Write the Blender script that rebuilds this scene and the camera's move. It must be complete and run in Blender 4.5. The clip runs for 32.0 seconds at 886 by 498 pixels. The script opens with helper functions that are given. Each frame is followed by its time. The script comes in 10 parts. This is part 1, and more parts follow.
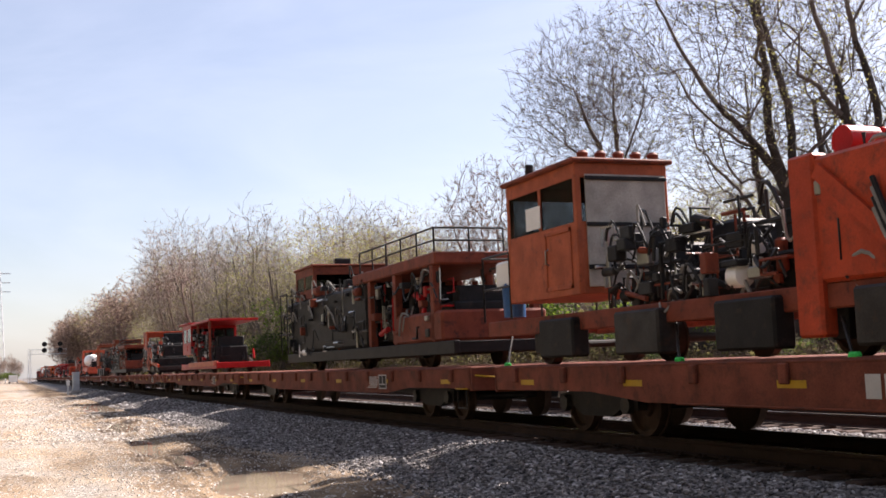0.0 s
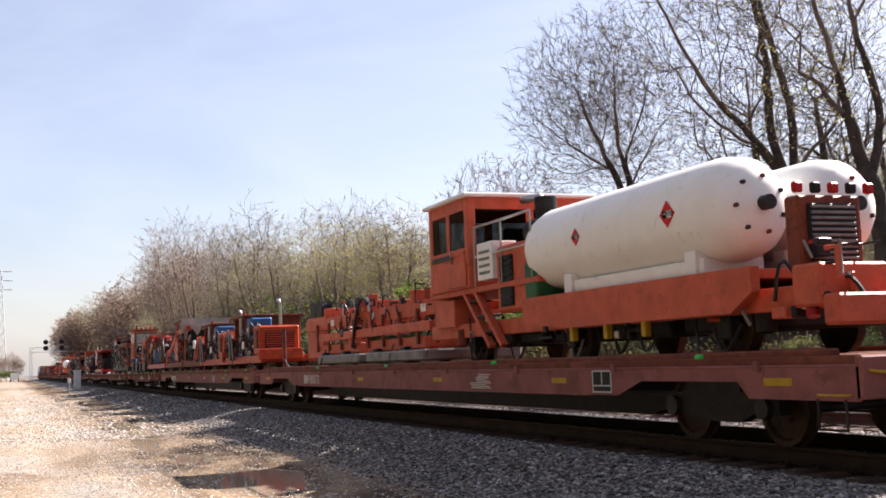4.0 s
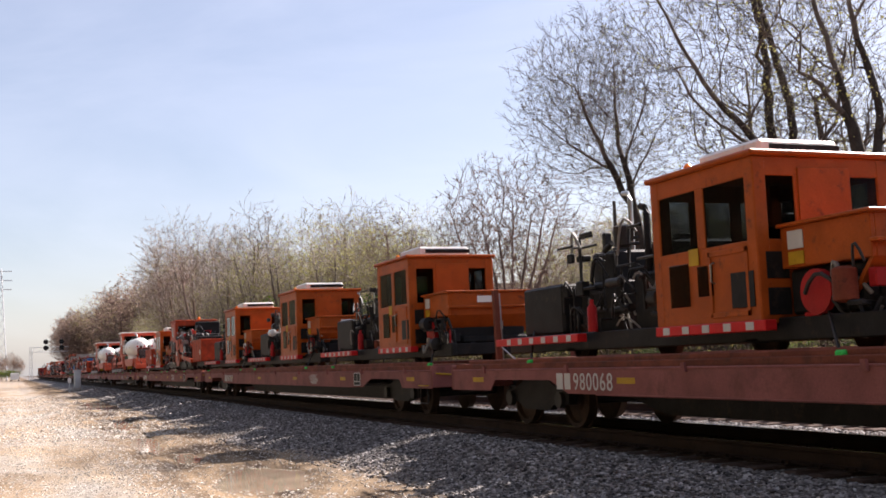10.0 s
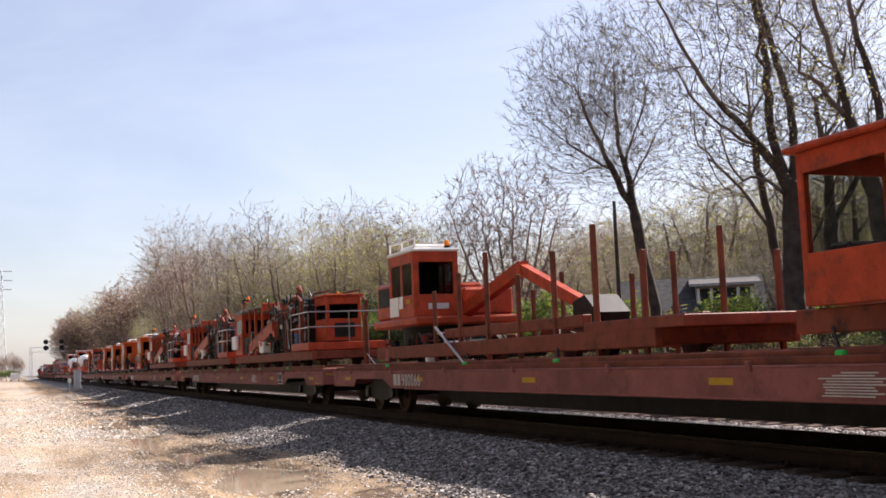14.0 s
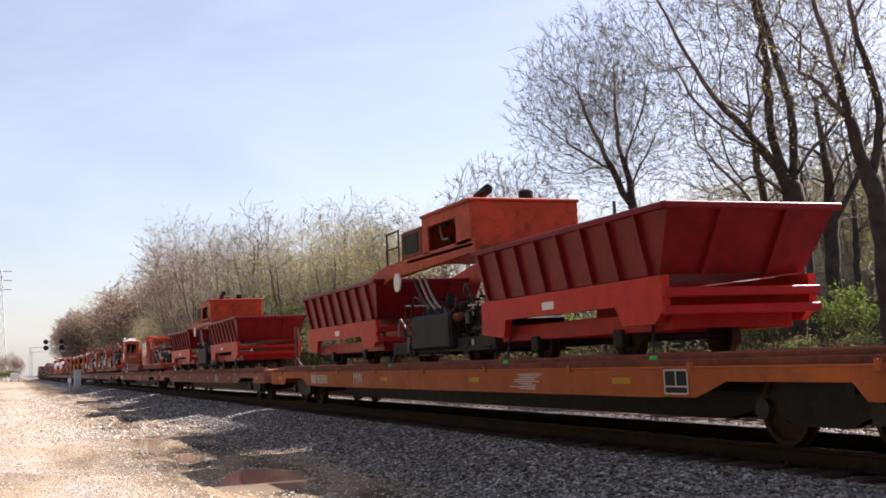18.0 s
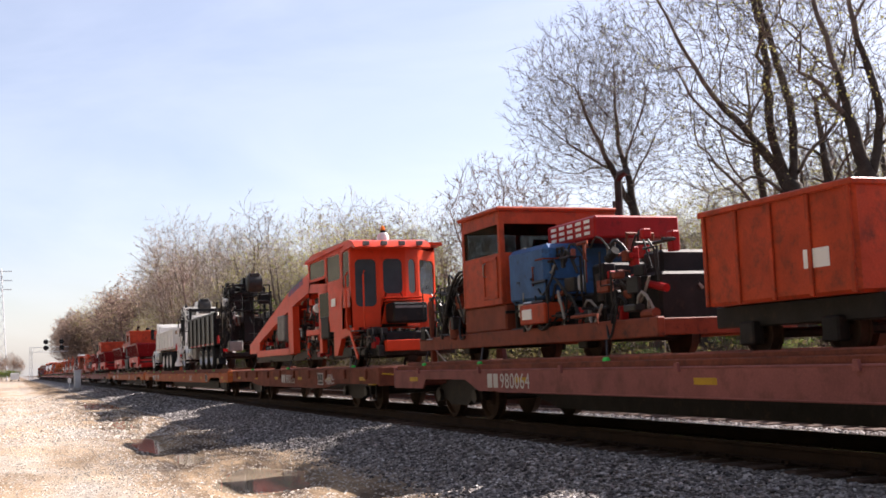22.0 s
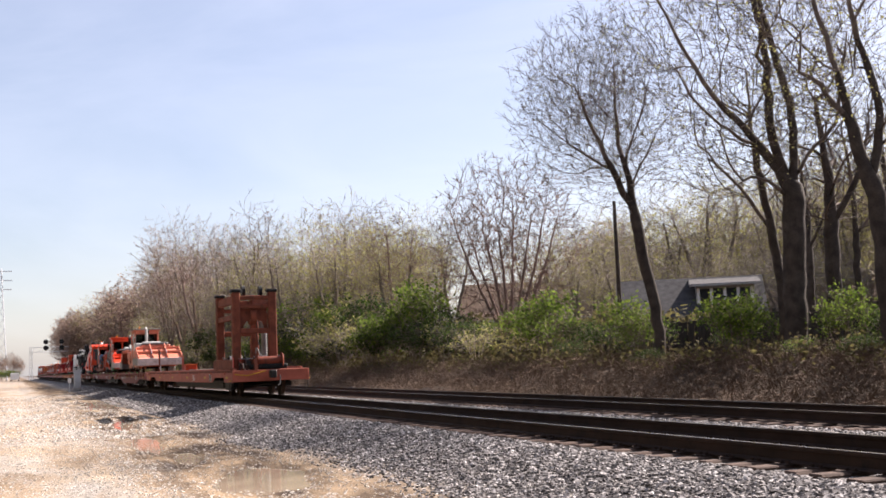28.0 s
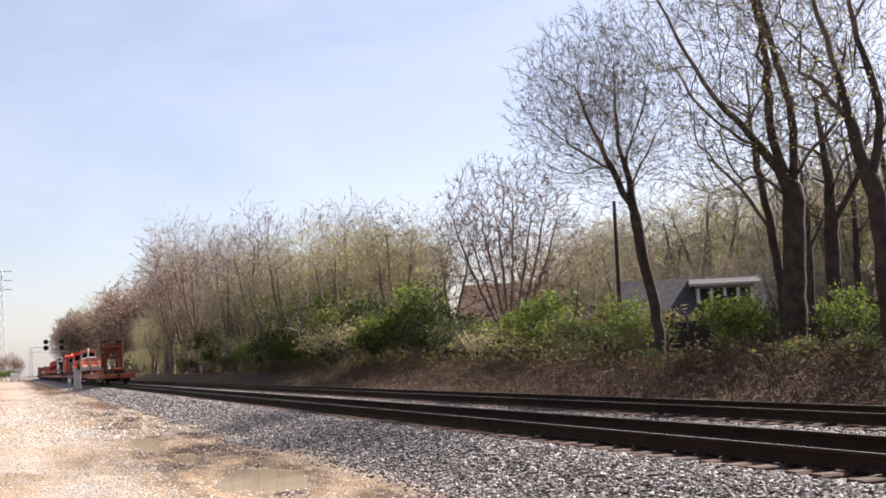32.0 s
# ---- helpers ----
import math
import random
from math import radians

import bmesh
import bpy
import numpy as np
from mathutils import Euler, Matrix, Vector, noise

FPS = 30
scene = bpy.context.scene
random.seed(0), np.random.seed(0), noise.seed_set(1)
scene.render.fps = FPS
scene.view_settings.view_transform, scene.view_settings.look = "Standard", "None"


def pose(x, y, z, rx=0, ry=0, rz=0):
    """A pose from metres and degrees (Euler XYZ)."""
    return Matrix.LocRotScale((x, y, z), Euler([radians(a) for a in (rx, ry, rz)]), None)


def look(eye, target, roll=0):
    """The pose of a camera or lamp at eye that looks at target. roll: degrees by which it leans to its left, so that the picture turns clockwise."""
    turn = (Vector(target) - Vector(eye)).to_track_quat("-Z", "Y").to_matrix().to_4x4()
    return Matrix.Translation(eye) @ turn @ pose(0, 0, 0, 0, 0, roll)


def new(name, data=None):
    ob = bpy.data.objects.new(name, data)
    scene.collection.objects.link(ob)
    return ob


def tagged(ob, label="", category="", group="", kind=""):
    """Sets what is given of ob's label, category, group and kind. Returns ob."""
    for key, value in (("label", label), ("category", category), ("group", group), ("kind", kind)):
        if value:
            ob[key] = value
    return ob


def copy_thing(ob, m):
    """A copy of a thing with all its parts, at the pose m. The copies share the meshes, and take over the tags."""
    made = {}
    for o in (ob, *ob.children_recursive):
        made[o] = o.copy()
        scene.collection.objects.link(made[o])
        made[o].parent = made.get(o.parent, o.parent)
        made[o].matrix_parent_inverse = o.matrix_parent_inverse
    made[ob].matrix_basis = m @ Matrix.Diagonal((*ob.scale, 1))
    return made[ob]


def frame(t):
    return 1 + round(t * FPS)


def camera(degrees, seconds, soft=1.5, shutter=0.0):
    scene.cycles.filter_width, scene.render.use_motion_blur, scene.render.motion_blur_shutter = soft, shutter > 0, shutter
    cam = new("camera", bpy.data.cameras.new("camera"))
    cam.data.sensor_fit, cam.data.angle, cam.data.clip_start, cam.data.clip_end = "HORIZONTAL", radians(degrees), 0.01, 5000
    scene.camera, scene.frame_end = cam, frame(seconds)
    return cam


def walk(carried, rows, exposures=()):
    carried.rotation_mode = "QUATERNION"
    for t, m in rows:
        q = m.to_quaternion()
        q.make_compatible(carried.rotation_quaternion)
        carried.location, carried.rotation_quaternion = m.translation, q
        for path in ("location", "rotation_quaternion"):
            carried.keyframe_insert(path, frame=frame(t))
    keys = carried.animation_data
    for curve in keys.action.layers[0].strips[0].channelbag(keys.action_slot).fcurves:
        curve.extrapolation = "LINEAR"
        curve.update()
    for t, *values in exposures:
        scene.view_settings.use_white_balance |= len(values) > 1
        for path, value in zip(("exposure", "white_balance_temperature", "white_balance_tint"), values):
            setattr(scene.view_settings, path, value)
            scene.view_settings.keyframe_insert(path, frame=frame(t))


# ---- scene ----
# The rail tops lie at z = 0, the railway runs along +y, the camera stands beside it.
EYE = (0.0, 0.0, 1.115)
XC = 8.81          # centre line of the near track
XC2 = 13.28        # centre line of the far track
SPEED = 16.0       # metres per second, away along +y
BEND_AT, BEND_R = 400.0, 1500.0   # the line curves away to the right, far off


def aim(yaw, pitch, roll=-2.307):
    """Camera pose from degrees: yaw to the right of +y, pitch upwards."""
    a, b = radians(yaw), radians(pitch)
    way = Vector((math.sin(a) * math.cos(b), math.cos(a) * math.cos(b), math.sin(b)))
    return look(EYE, Vector(EYE) + way * 10, roll)


cam = camera(43.65, 32.0, soft=1.7)
walk(cam, [(0, aim(21.36, 5.79)), (2.0, aim(21.355, 5.775)), (3.0, aim(21.32, 5.74)), (3.5, aim(21.30, 5.705)),
           (5.5, aim(21.29, 5.674)), (32.0, aim(21.29, 5.674))],
     exposures=[(0, 1.62, 6700, 19), (5.0, 1.6, 6700, 19), (8.5, 1.52, 6700, 19), (12.5, 1.56, 6700, 19), (17, 1.58, 6700, 19), (20.5, 1.68, 6700, 19), (24, 1.68, 6700, 19), (28, 1.58, 6700, 19), (32, 1.58, 6700, 19)])

# ---- light ----
SUN_DIR = Vector((1.0, 0.33, 0.9)).normalized()
world = bpy.data.worlds.new("sky")
scene.world = world
world.use_nodes = True
wn, wl = world.node_tree.nodes, world.node_tree.links
wn.clear()
sky = wn.new("ShaderNodeTexSky")
sky.sky_type, sky.sun_disc = "NISHITA", False
sky.sun_elevation = math.asin(SUN_DIR.z)
sky.sun_rotation = math.atan2(SUN_DIR.x, SUN_DIR.y)
sky.air_density, sky.dust_density, sky.ozone_density = 1.0, 1.2, 1.3
wc = wn.new("ShaderNodeTexCoord")
wm = wn.new("ShaderNodeMapping")
wm.inputs["Scale"].default_value = (1.2, 1.2, 4.5)
wm.inputs["Rotation"].default_value = (0.25, 0.1, 0.5)
wl.new(wc.outputs["Generated"], wm.inputs["Vector"])
cn = wn.new("ShaderNodeTexNoise")
cn.inputs["Scale"].default_value, cn.inputs["Detail"].default_value, cn.inputs["Roughness"].default_value = 2.2, 7.0, 0.55
cn.inputs["Distortion"].default_value = 0.6
wl.new(wm.outputs["Vector"], cn.inputs["Vector"])
cr = wn.new("ShaderNodeValToRGB")
cr.color_ramp.elements[0].position, cr.color_ramp.elements[0].color = 0.36, (0.14, 0.14, 0.14, 1)
cr.color_ramp.elements[1].position, cr.color_ramp.elements[1].color = 0.85, (0.36, 0.36, 0.36, 1)
wl.new(cn.outputs["Fac"], cr.inputs["Fac"])
cm = wn.new("ShaderNodeMix")
cm.data_type = "RGBA"
wl.new(cr.outputs["Color"], cm.inputs["Factor"])
wl.new(sky.outputs["Color"], cm.inputs["A"])
cm.inputs["B"].default_value = (8.7, 9.3, 10.7, 1)
bg = wn.new("ShaderNodeBackground")
bg.inputs["Strength"].default_value = 0.05
wo = wn.new("ShaderNodeOutputWorld")
wl.new(cm.outputs["Result"], bg.inputs["Color"])
wl.new(bg.outputs["Background"], wo.inputs["Surface"])

lamp = bpy.data.lights.new("sun", "SUN")
lamp.energy, lamp.angle, lamp.color = 5.0, radians(0.55), (1.0, 0.95, 0.88)
sun = new("sun", lamp)
sun.matrix_world = look(SUN_DIR * 200, (0, 0, 0))

# ---- materials ----


def mat(name, color, rough=0.6, metal=0.0, var=0.25, scale=3.0, fine=40.0, bump=0.15, dirt=None, dirt_amount=0.45, spec=0.15):
    """A painted or bare surface: colour that varies at two scales, patches of dirt or rust, fine relief."""
    m = bpy.data.materials.new(name)
    m.use_nodes = True
    n, l = m.node_tree.nodes, m.node_tree.links
    p = n["Principled BSDF"]
    tc = n.new("ShaderNodeTexCoord")
    oi = n.new("ShaderNodeObjectInfo")
    add = n.new("ShaderNodeVectorMath")
    add.operation = "MULTIPLY_ADD"
    add.inputs[1].default_value = (37.0, 53.0, 71.0)
    l.new(oi.outputs["Random"], add.inputs[0])
    l.new(tc.outputs["Object"], add.inputs[2])
    big = n.new("ShaderNodeTexNoise")
    big.inputs["Scale"].default_value, big.inputs["Detail"].default_value = scale, 5
    l.new(add.outputs[0], big.inputs["Vector"])
    small = n.new("ShaderNodeTexNoise")
    small.inputs["Scale"].default_value, small.inputs["Detail"].default_value = fine, 4
    l.new(add.outputs[0], small.inputs["Vector"])
    ramp = n.new("ShaderNodeValToRGB")
    c = Vector(color)
    ramp.color_ramp.elements[0].position, ramp.color_ramp.elements[0].color = 0.3, (*(c * (1 - var)), 1)
    ramp.color_ramp.elements[1].position, ramp.color_ramp.elements[1].color = 0.72, (*(c * (1 + var * 0.8)), 1)
    l.new(big.outputs["Fac"], ramp.inputs["Fac"])
    grain = n.new("ShaderNodeMix")
    grain.data_type, grain.blend_type = "RGBA", "MULTIPLY"
    grain.inputs["Factor"].default_value = min(1.0, var * 1.6)
    l.new(ramp.outputs["Color"], grain.inputs["A"])
    l.new(small.outputs["Color"], grain.inputs["B"])
    g2 = n.new("ShaderNodeHueSaturation")
    g2.inputs["Saturation"].default_value = 0.0
    g2.inputs["Value"].default_value = 1.9
    l.new(small.outputs["Color"], g2.inputs["Color"])
    l.new(g2.outputs["Color"], grain.inputs["B"])
    out = grain.outputs["Result"]
    if dirt is not None:
        dn = n.new("ShaderNodeTexNoise")
        dn.inputs["Scale"].default_value, dn.inputs["Detail"].default_value, dn.inputs["Roughness"].default_value = scale * 1.7, 8, 0.7
        l.new(add.outputs[0], dn.inputs["Vector"])
        dr = n.new("ShaderNodeValToRGB")
        dr.color_ramp.elements[0].position = 0.66 - dirt_amount * 0.3
        dr.color_ramp.elements[1].position = 0.86 - dirt_amount * 0.3
        l.new(dn.outputs["Fac"], dr.inputs["Fac"])
        mix = n.new("ShaderNodeMix")
        mix.data_type = "RGBA"
        l.new(dr.outputs["Color"], mix.inputs["Factor"])
        l.new(out, mix.inputs["A"])
        mix.inputs["B"].default_value = (*dirt, 1)
        out = mix.outputs["Result"]
    l.new(out, p.inputs["Base Color"])
    p.inputs["Roughness"].default_value, p.inputs["Metallic"].default_value = rough, metal
    p.inputs["Specular IOR Level"].default_value = spec
    if bump:
        b = n.new("ShaderNodeBump")
        b.inputs["Strength"].default_value, b.inputs["Distance"].default_value = bump, 0.02
        l.new(small.outputs["Fac"], b.inputs["Height"])
        l.new(b.outputs["Normal"], p.inputs["Normal"])
    return m


GRIME = (0.0263, 0.021, 0.018)
RUST = (0.09, 0.0338, 0.0188)
M_ORANGE = mat("orange_paint", (0.42, 0.058, 0.022), 0.45, dirt=(0.17, 0.04, 0.022), dirt_amount=0.55, var=0.25)
M_HEATER = mat("salmon_orange_paint", (0.5, 0.1, 0.052), 0.5, dirt=(0.24, 0.06, 0.035), dirt_amount=0.4, var=0.2)
M_AMBER = mat("amber_paint", (0.374, 0.0753, 0.0115), 0.42, dirt=GRIME, dirt_amount=0.3, var=0.18)
M_PALE = mat("faded_orange_paint", (0.56, 0.19, 0.12), 0.55, dirt=(0.22, 0.1, 0.07), dirt_amount=0.45, var=0.24)
M_RED = mat("red_paint", (0.355, 0.0163, 0.0163), 0.4, dirt=(0.119, 0.0148, 0.0148), dirt_amount=0.3, var=0.2)
M_PALERUST = mat("rust_orange_paint", (0.365, 0.0913, 0.0406), 0.6, dirt=(0.142, 0.0507, 0.0304), dirt_amount=0.4, var=0.25)
M_CRIMSON = mat("crimson_paint", (0.179, 0.0107, 0.0167), 0.4, dirt=(0.0773, 0.0107, 0.0132), dirt_amount=0.4, var=0.25)
M_SCARLET = mat("scarlet_paint", (0.5, 0.03, 0.022), 0.42, dirt=(0.2, 0.02, 0.018), dirt_amount=0.3, var=0.18)
M_SKIRT = mat("worn_pale_steel", (0.5, 0.48, 0.45), 0.5, 0.1, dirt=(0.2, 0.16, 0.13), dirt_amount=0.4, var=0.25)
M_VERMILION = mat("vermilion_paint", (0.653, 0.0579, 0.0211), 0.35, dirt=(0.263, 0.0421, 0.0211), dirt_amount=0.2, var=0.12)
M_BROWN = mat("brown_red_paint", (0.186, 0.0463, 0.0259), 0.6, dirt=GRIME, dirt_amount=0.45)
M_CAR = mat("oxide_red_paint", (0.24, 0.086, 0.076), 0.65, dirt=(0.14, 0.055, 0.045), dirt_amount=0.5, var=0.25, scale=1.4)
M_CAR_RUSTY = mat("rusty_oxide_paint", (0.175, 0.0524, 0.0315), 0.75, dirt=(0.0874, 0.035, 0.0218), dirt_amount=0.6, var=0.35, scale=1.8)
M_CAR_RED = mat("bright_oxide_paint", (0.36, 0.1, 0.066), 0.6, dirt=(0.2, 0.066, 0.045), dirt_amount=0.4, var=0.22, scale=1.4)
M_CAR_ORANGE = mat("orange_oxide_paint", (0.375, 0.098, 0.0298), 0.6, dirt=(0.205, 0.0682, 0.034), dirt_amount=0.45, var=0.22, scale=1.4)
M_BLACK = mat("greasy_black_steel", (0.0148, 0.0141, 0.0141), 0.55, dirt=(0.0504, 0.0336, 0.0235), dirt_amount=0.35, var=0.4)
M_DARK = mat("dark_grey_steel", (0.0377, 0.0355, 0.0341), 0.5, 0.3, dirt=(0.075, 0.041, 0.0273), dirt_amount=0.35, var=0.4)
M_TRUCKBLACK = mat("black_paint", (0.0125, 0.0125, 0.014), 0.35, dirt=(0.0546, 0.0468, 0.0429), dirt_amount=0.25, var=0.3)
M_GREY = mat("weathered_grey_steel", (0.199, 0.192, 0.183), 0.55, 0.2, dirt=RUST, dirt_amount=0.35, var=0.3)
M_STEEL = mat("bright_steel", (0.385, 0.385, 0.378), 0.28, 0.9, var=0.15, bump=0.05)
M_RAILHEAD = mat("polished_rail_head", (0.42, 0.39, 0.36), 0.25, 0.9, var=0.15, bump=0.04)
M_RAIL = mat("rail_rust", (0.034, 0.02, 0.015), 0.85, var=0.3, scale=2, dirt=(0.016, 0.012, 0.011), dirt_amount=0.5, spec=0.2)
M_WHITE = mat("white_paint", (0.78, 0.77, 0.74), 0.35, dirt=(0.36, 0.33, 0.29), dirt_amount=0.22, var=0.06)
M_TANK = mat("white_tank_paint", (0.82, 0.81, 0.77), 0.38, dirt=(0.55, 0.5, 0.42), dirt_amount=0.25, var=0.04, bump=0.03)
M_GREEN = mat("green_paint", (0.0234, 0.101, 0.0429), 0.5, dirt=GRIME, dirt_amount=0.4)
M_STRAP = mat("bright_green_strap", (0.03, 0.5, 0.09), 0.6, var=0.15)
M_BLUE = mat("blue_paint", (0.0351, 0.101, 0.234), 0.45, dirt=GRIME, dirt_amount=0.3)
M_YELLOW = mat("yellow_reflective_paint", (0.451, 0.265, 0.0199), 0.5, dirt=RUST, dirt_amount=0.3, var=0.15)
M_RUBBER = mat("tyre_rubber", (0.0172, 0.0172, 0.0179), 0.8, var=0.25, bump=0.3)
M_WHEEL = mat("rusty_wheel_steel", (0.0585, 0.0358, 0.026), 0.7, 0.3, dirt=GRIME, dirt_amount=0.5, var=0.3)
M_HOSE = mat("black_hose", (0.0254, 0.0254, 0.0264), 0.45, var=0.2)
M_PALEHOSE = mat("pale_hose", (0.234, 0.224, 0.206), 0.5, var=0.2)
M_MARK = mat("white_stencil", (0.518, 0.504, 0.475), 0.6, var=0.1)
M_REFLECT = mat("red_reflective_tape", (0.55, 0.02, 0.02), 0.4, var=0.1)
M_LENS = mat("amber_lens", (0.8, 0.2, 0.02), 0.2, var=0.05, bump=0)
M_WOOD = mat("weathered_timber", (0.164, 0.109, 0.0741), 0.85, var=0.35, scale=4, fine=60, bump=0.4)
M_TIE = mat("creosoted_tie", (0.0808, 0.053, 0.0406), 0.85, var=0.4, scale=5, fine=50, bump=0.5, dirt=(0.0437, 0.0312, 0.025), dirt_amount=0.4)
M_TARP = mat("pale_tarpaulin", (0.345, 0.31, 0.27), 0.8, var=0.3)
M_SEAT = mat("dark_seat_vinyl", (0.0156, 0.0156, 0.0172), 0.6, var=0.2)
M_CABINET = mat("galvanised_cabinet", (0.5, 0.52, 0.54), 0.45, 0.4, var=0.12)
M_FENCE = mat("weathered_fence_board", (0.0468, 0.0397, 0.0328), 0.85, var=0.35, scale=2, fine=30, bump=0.4)
M_SHINGLE = mat("grey_shingle", (0.0606, 0.0585, 0.0585), 0.9, var=0.3, scale=3, fine=25, bump=0.5)
M_SHINGLE_TAN = mat("tan_shingle", (0.156, 0.109, 0.078), 0.9, var=0.25, scale=3, fine=25, bump=0.5)
M_SIDING = mat("pale_siding", (0.328, 0.32, 0.304), 0.7, var=0.1)
M_SIDING_TAN = mat("tan_siding", (0.211, 0.172, 0.133), 0.7, var=0.15)
M_BARK = mat("grey_brown_bark", (0.0624, 0.0499, 0.0412), 0.9, var=0.4, scale=3, fine=25, bump=0.7)
M_WOODBARK = mat("woodland_bark", (0.152, 0.124, 0.0994), 0.9, var=0.3, scale=2, bump=0)
M_TWIG = mat("twig_bark", (0.257, 0.217, 0.187), 0.9, var=0.3, scale=2, bump=0)
M_NEARTWIG = mat("dark_twig_bark", (0.146, 0.115, 0.096), 0.9, var=0.3, scale=2, bump=0)
M_REDTWIG = mat("reddish_twig_bark", (0.194, 0.132, 0.108), 0.9, var=0.3, scale=2, bump=0)
M_BRUSH = mat("dry_brush", (0.132, 0.09, 0.0616), 0.9, var=0.4, scale=1.2, bump=0)


def glass_mat(name, tint, rough):
    m = bpy.data.materials.new(name)
    m.use_nodes = True
    p = m.node_tree.nodes["Principled BSDF"]
    p.inputs["Base Color"].default_value = (*tint, 1)
    p.inputs["Roughness"].default_value = rough
    p.inputs["Transmission Weight"].default_value = 1.0
    p.inputs["IOR"].default_value = 1.1
    return m


M_GLASS = glass_mat("tinted_cab_glass", (0.22, 0.24, 0.25), 0.02)
M_TINT = mat("blue_tinted_glass", (0.045, 0.055, 0.07), 0.06, var=0.15, bump=0, spec=0.6)
M_PANE = mat("dark_house_pane", (0.0234, 0.0273, 0.0312), 0.08, var=0.1, bump=0)


def leaf_mat(name, color, dark):
    """Leaves: colour varies from leaf to leaf, some light passes through."""
    m = bpy.data.materials.new(name)
    m.use_nodes = True
    n, l = m.node_tree.nodes, m.node_tree.links
    p = n["Principled BSDF"]
    geo = n.new("ShaderNodeNewGeometry")
    ramp = n.new("ShaderNodeValToRGB")
    ramp.color_ramp.elements[0].color, ramp.color_ramp.elements[1].color = (*dark, 1), (*color, 1)
    l.new(geo.outputs["Random Per Island"], ramp.inputs["Fac"])
    l.new(ramp.outputs["Color"], p.inputs["Base Color"])
    p.inputs["Roughness"].default_value = 0.85
    p.inputs["Specular IOR Level"].default_value = 0.15
    tr = n.new("ShaderNodeBsdfTranslucent")
    l.new(ramp.outputs["Color"], tr.inputs["Color"])
    mix = n.new("ShaderNodeMixShader")
    mix.inputs[0].default_value = 0.45
    l.new(p.outputs[0], mix.inputs[1])
    l.new(tr.outputs[0], mix.inputs[2])
    l.new(mix.outputs[0], n["Material Output"].inputs["Surface"])
    return m


M_LEAF = leaf_mat("spring_leaf", (0.173, 0.23, 0.0384), (0.0352, 0.0672, 0.0115))
M_LEAF_DARK = leaf_mat("ivy_leaf", (0.064, 0.096, 0.0224), (0.016, 0.032, 0.00896))
M_BUD = leaf_mat("pale_bud", (0.446, 0.432, 0.149), (0.23, 0.203, 0.081))
M_HAZE = leaf_mat("brownish_bud", (0.475, 0.351, 0.266), (0.266, 0.199, 0.152))
M_THICKET = leaf_mat("thicket", (0.16, 0.144, 0.056), (0.056, 0.0432, 0.024))
M_REDBUD = leaf_mat("reddish_bud", (0.346, 0.173, 0.106), (0.163, 0.0864, 0.0576))


def stone_mat(name, stops, rough=0.85):
    """Loose stone: each piece takes its own grey."""
    m = bpy.data.materials.new(name)
    m.use_nodes = True
    n, l = m.node_tree.nodes, m.node_tree.links
    p = n["Principled BSDF"]
    geo = n.new("ShaderNodeNewGeometry")
    ramp = n.new("ShaderNodeValToRGB")
    els = ramp.color_ramp.elements
    els[0].position, els[0].color = 0.0, (*stops[0], 1)
    els[1].position, els[1].color = 1.0, (*stops[-1], 1)
    for i, s in enumerate(stops[1:-1]):
        els.new((i + 1) / (len(stops) - 1)).color = (*s, 1)
    l.new(geo.outputs["Random Per Island"], ramp.inputs["Fac"])
    nz = n.new("ShaderNodeTexNoise")
    nz.inputs["Scale"].default_value, nz.inputs["Detail"].default_value = 45, 4
    mx = n.new("ShaderNodeMix")
    mx.data_type, mx.blend_type = "RGBA", "OVERLAY"
    mx.inputs["Factor"].default_value = 0.6
    l.new(ramp.outputs["Color"], mx.inputs["A"])
    l.new(nz.outputs["Fac"], mx.inputs["B"])
    l.new(mx.outputs["Result"], p.inputs["Base Color"])
    p.inputs["Roughness"].default_value = rough
    p.inputs["Specular IOR Level"].default_value = 0.1
    return m


M_STONE = stone_mat("ballast_stone", [(0.0436, 0.0409, 0.0409), (0.122, 0.113, 0.109), (0.313, 0.291, 0.279), (0.0869, 0.0783, 0.0747), (0.539, 0.513, 0.496)])
M_PEBBLE = stone_mat("pale_pebble", [(0.42, 0.37, 0.31), (0.58, 0.54, 0.48), (0.36, 0.33, 0.30), (0.66, 0.62, 0.57)])


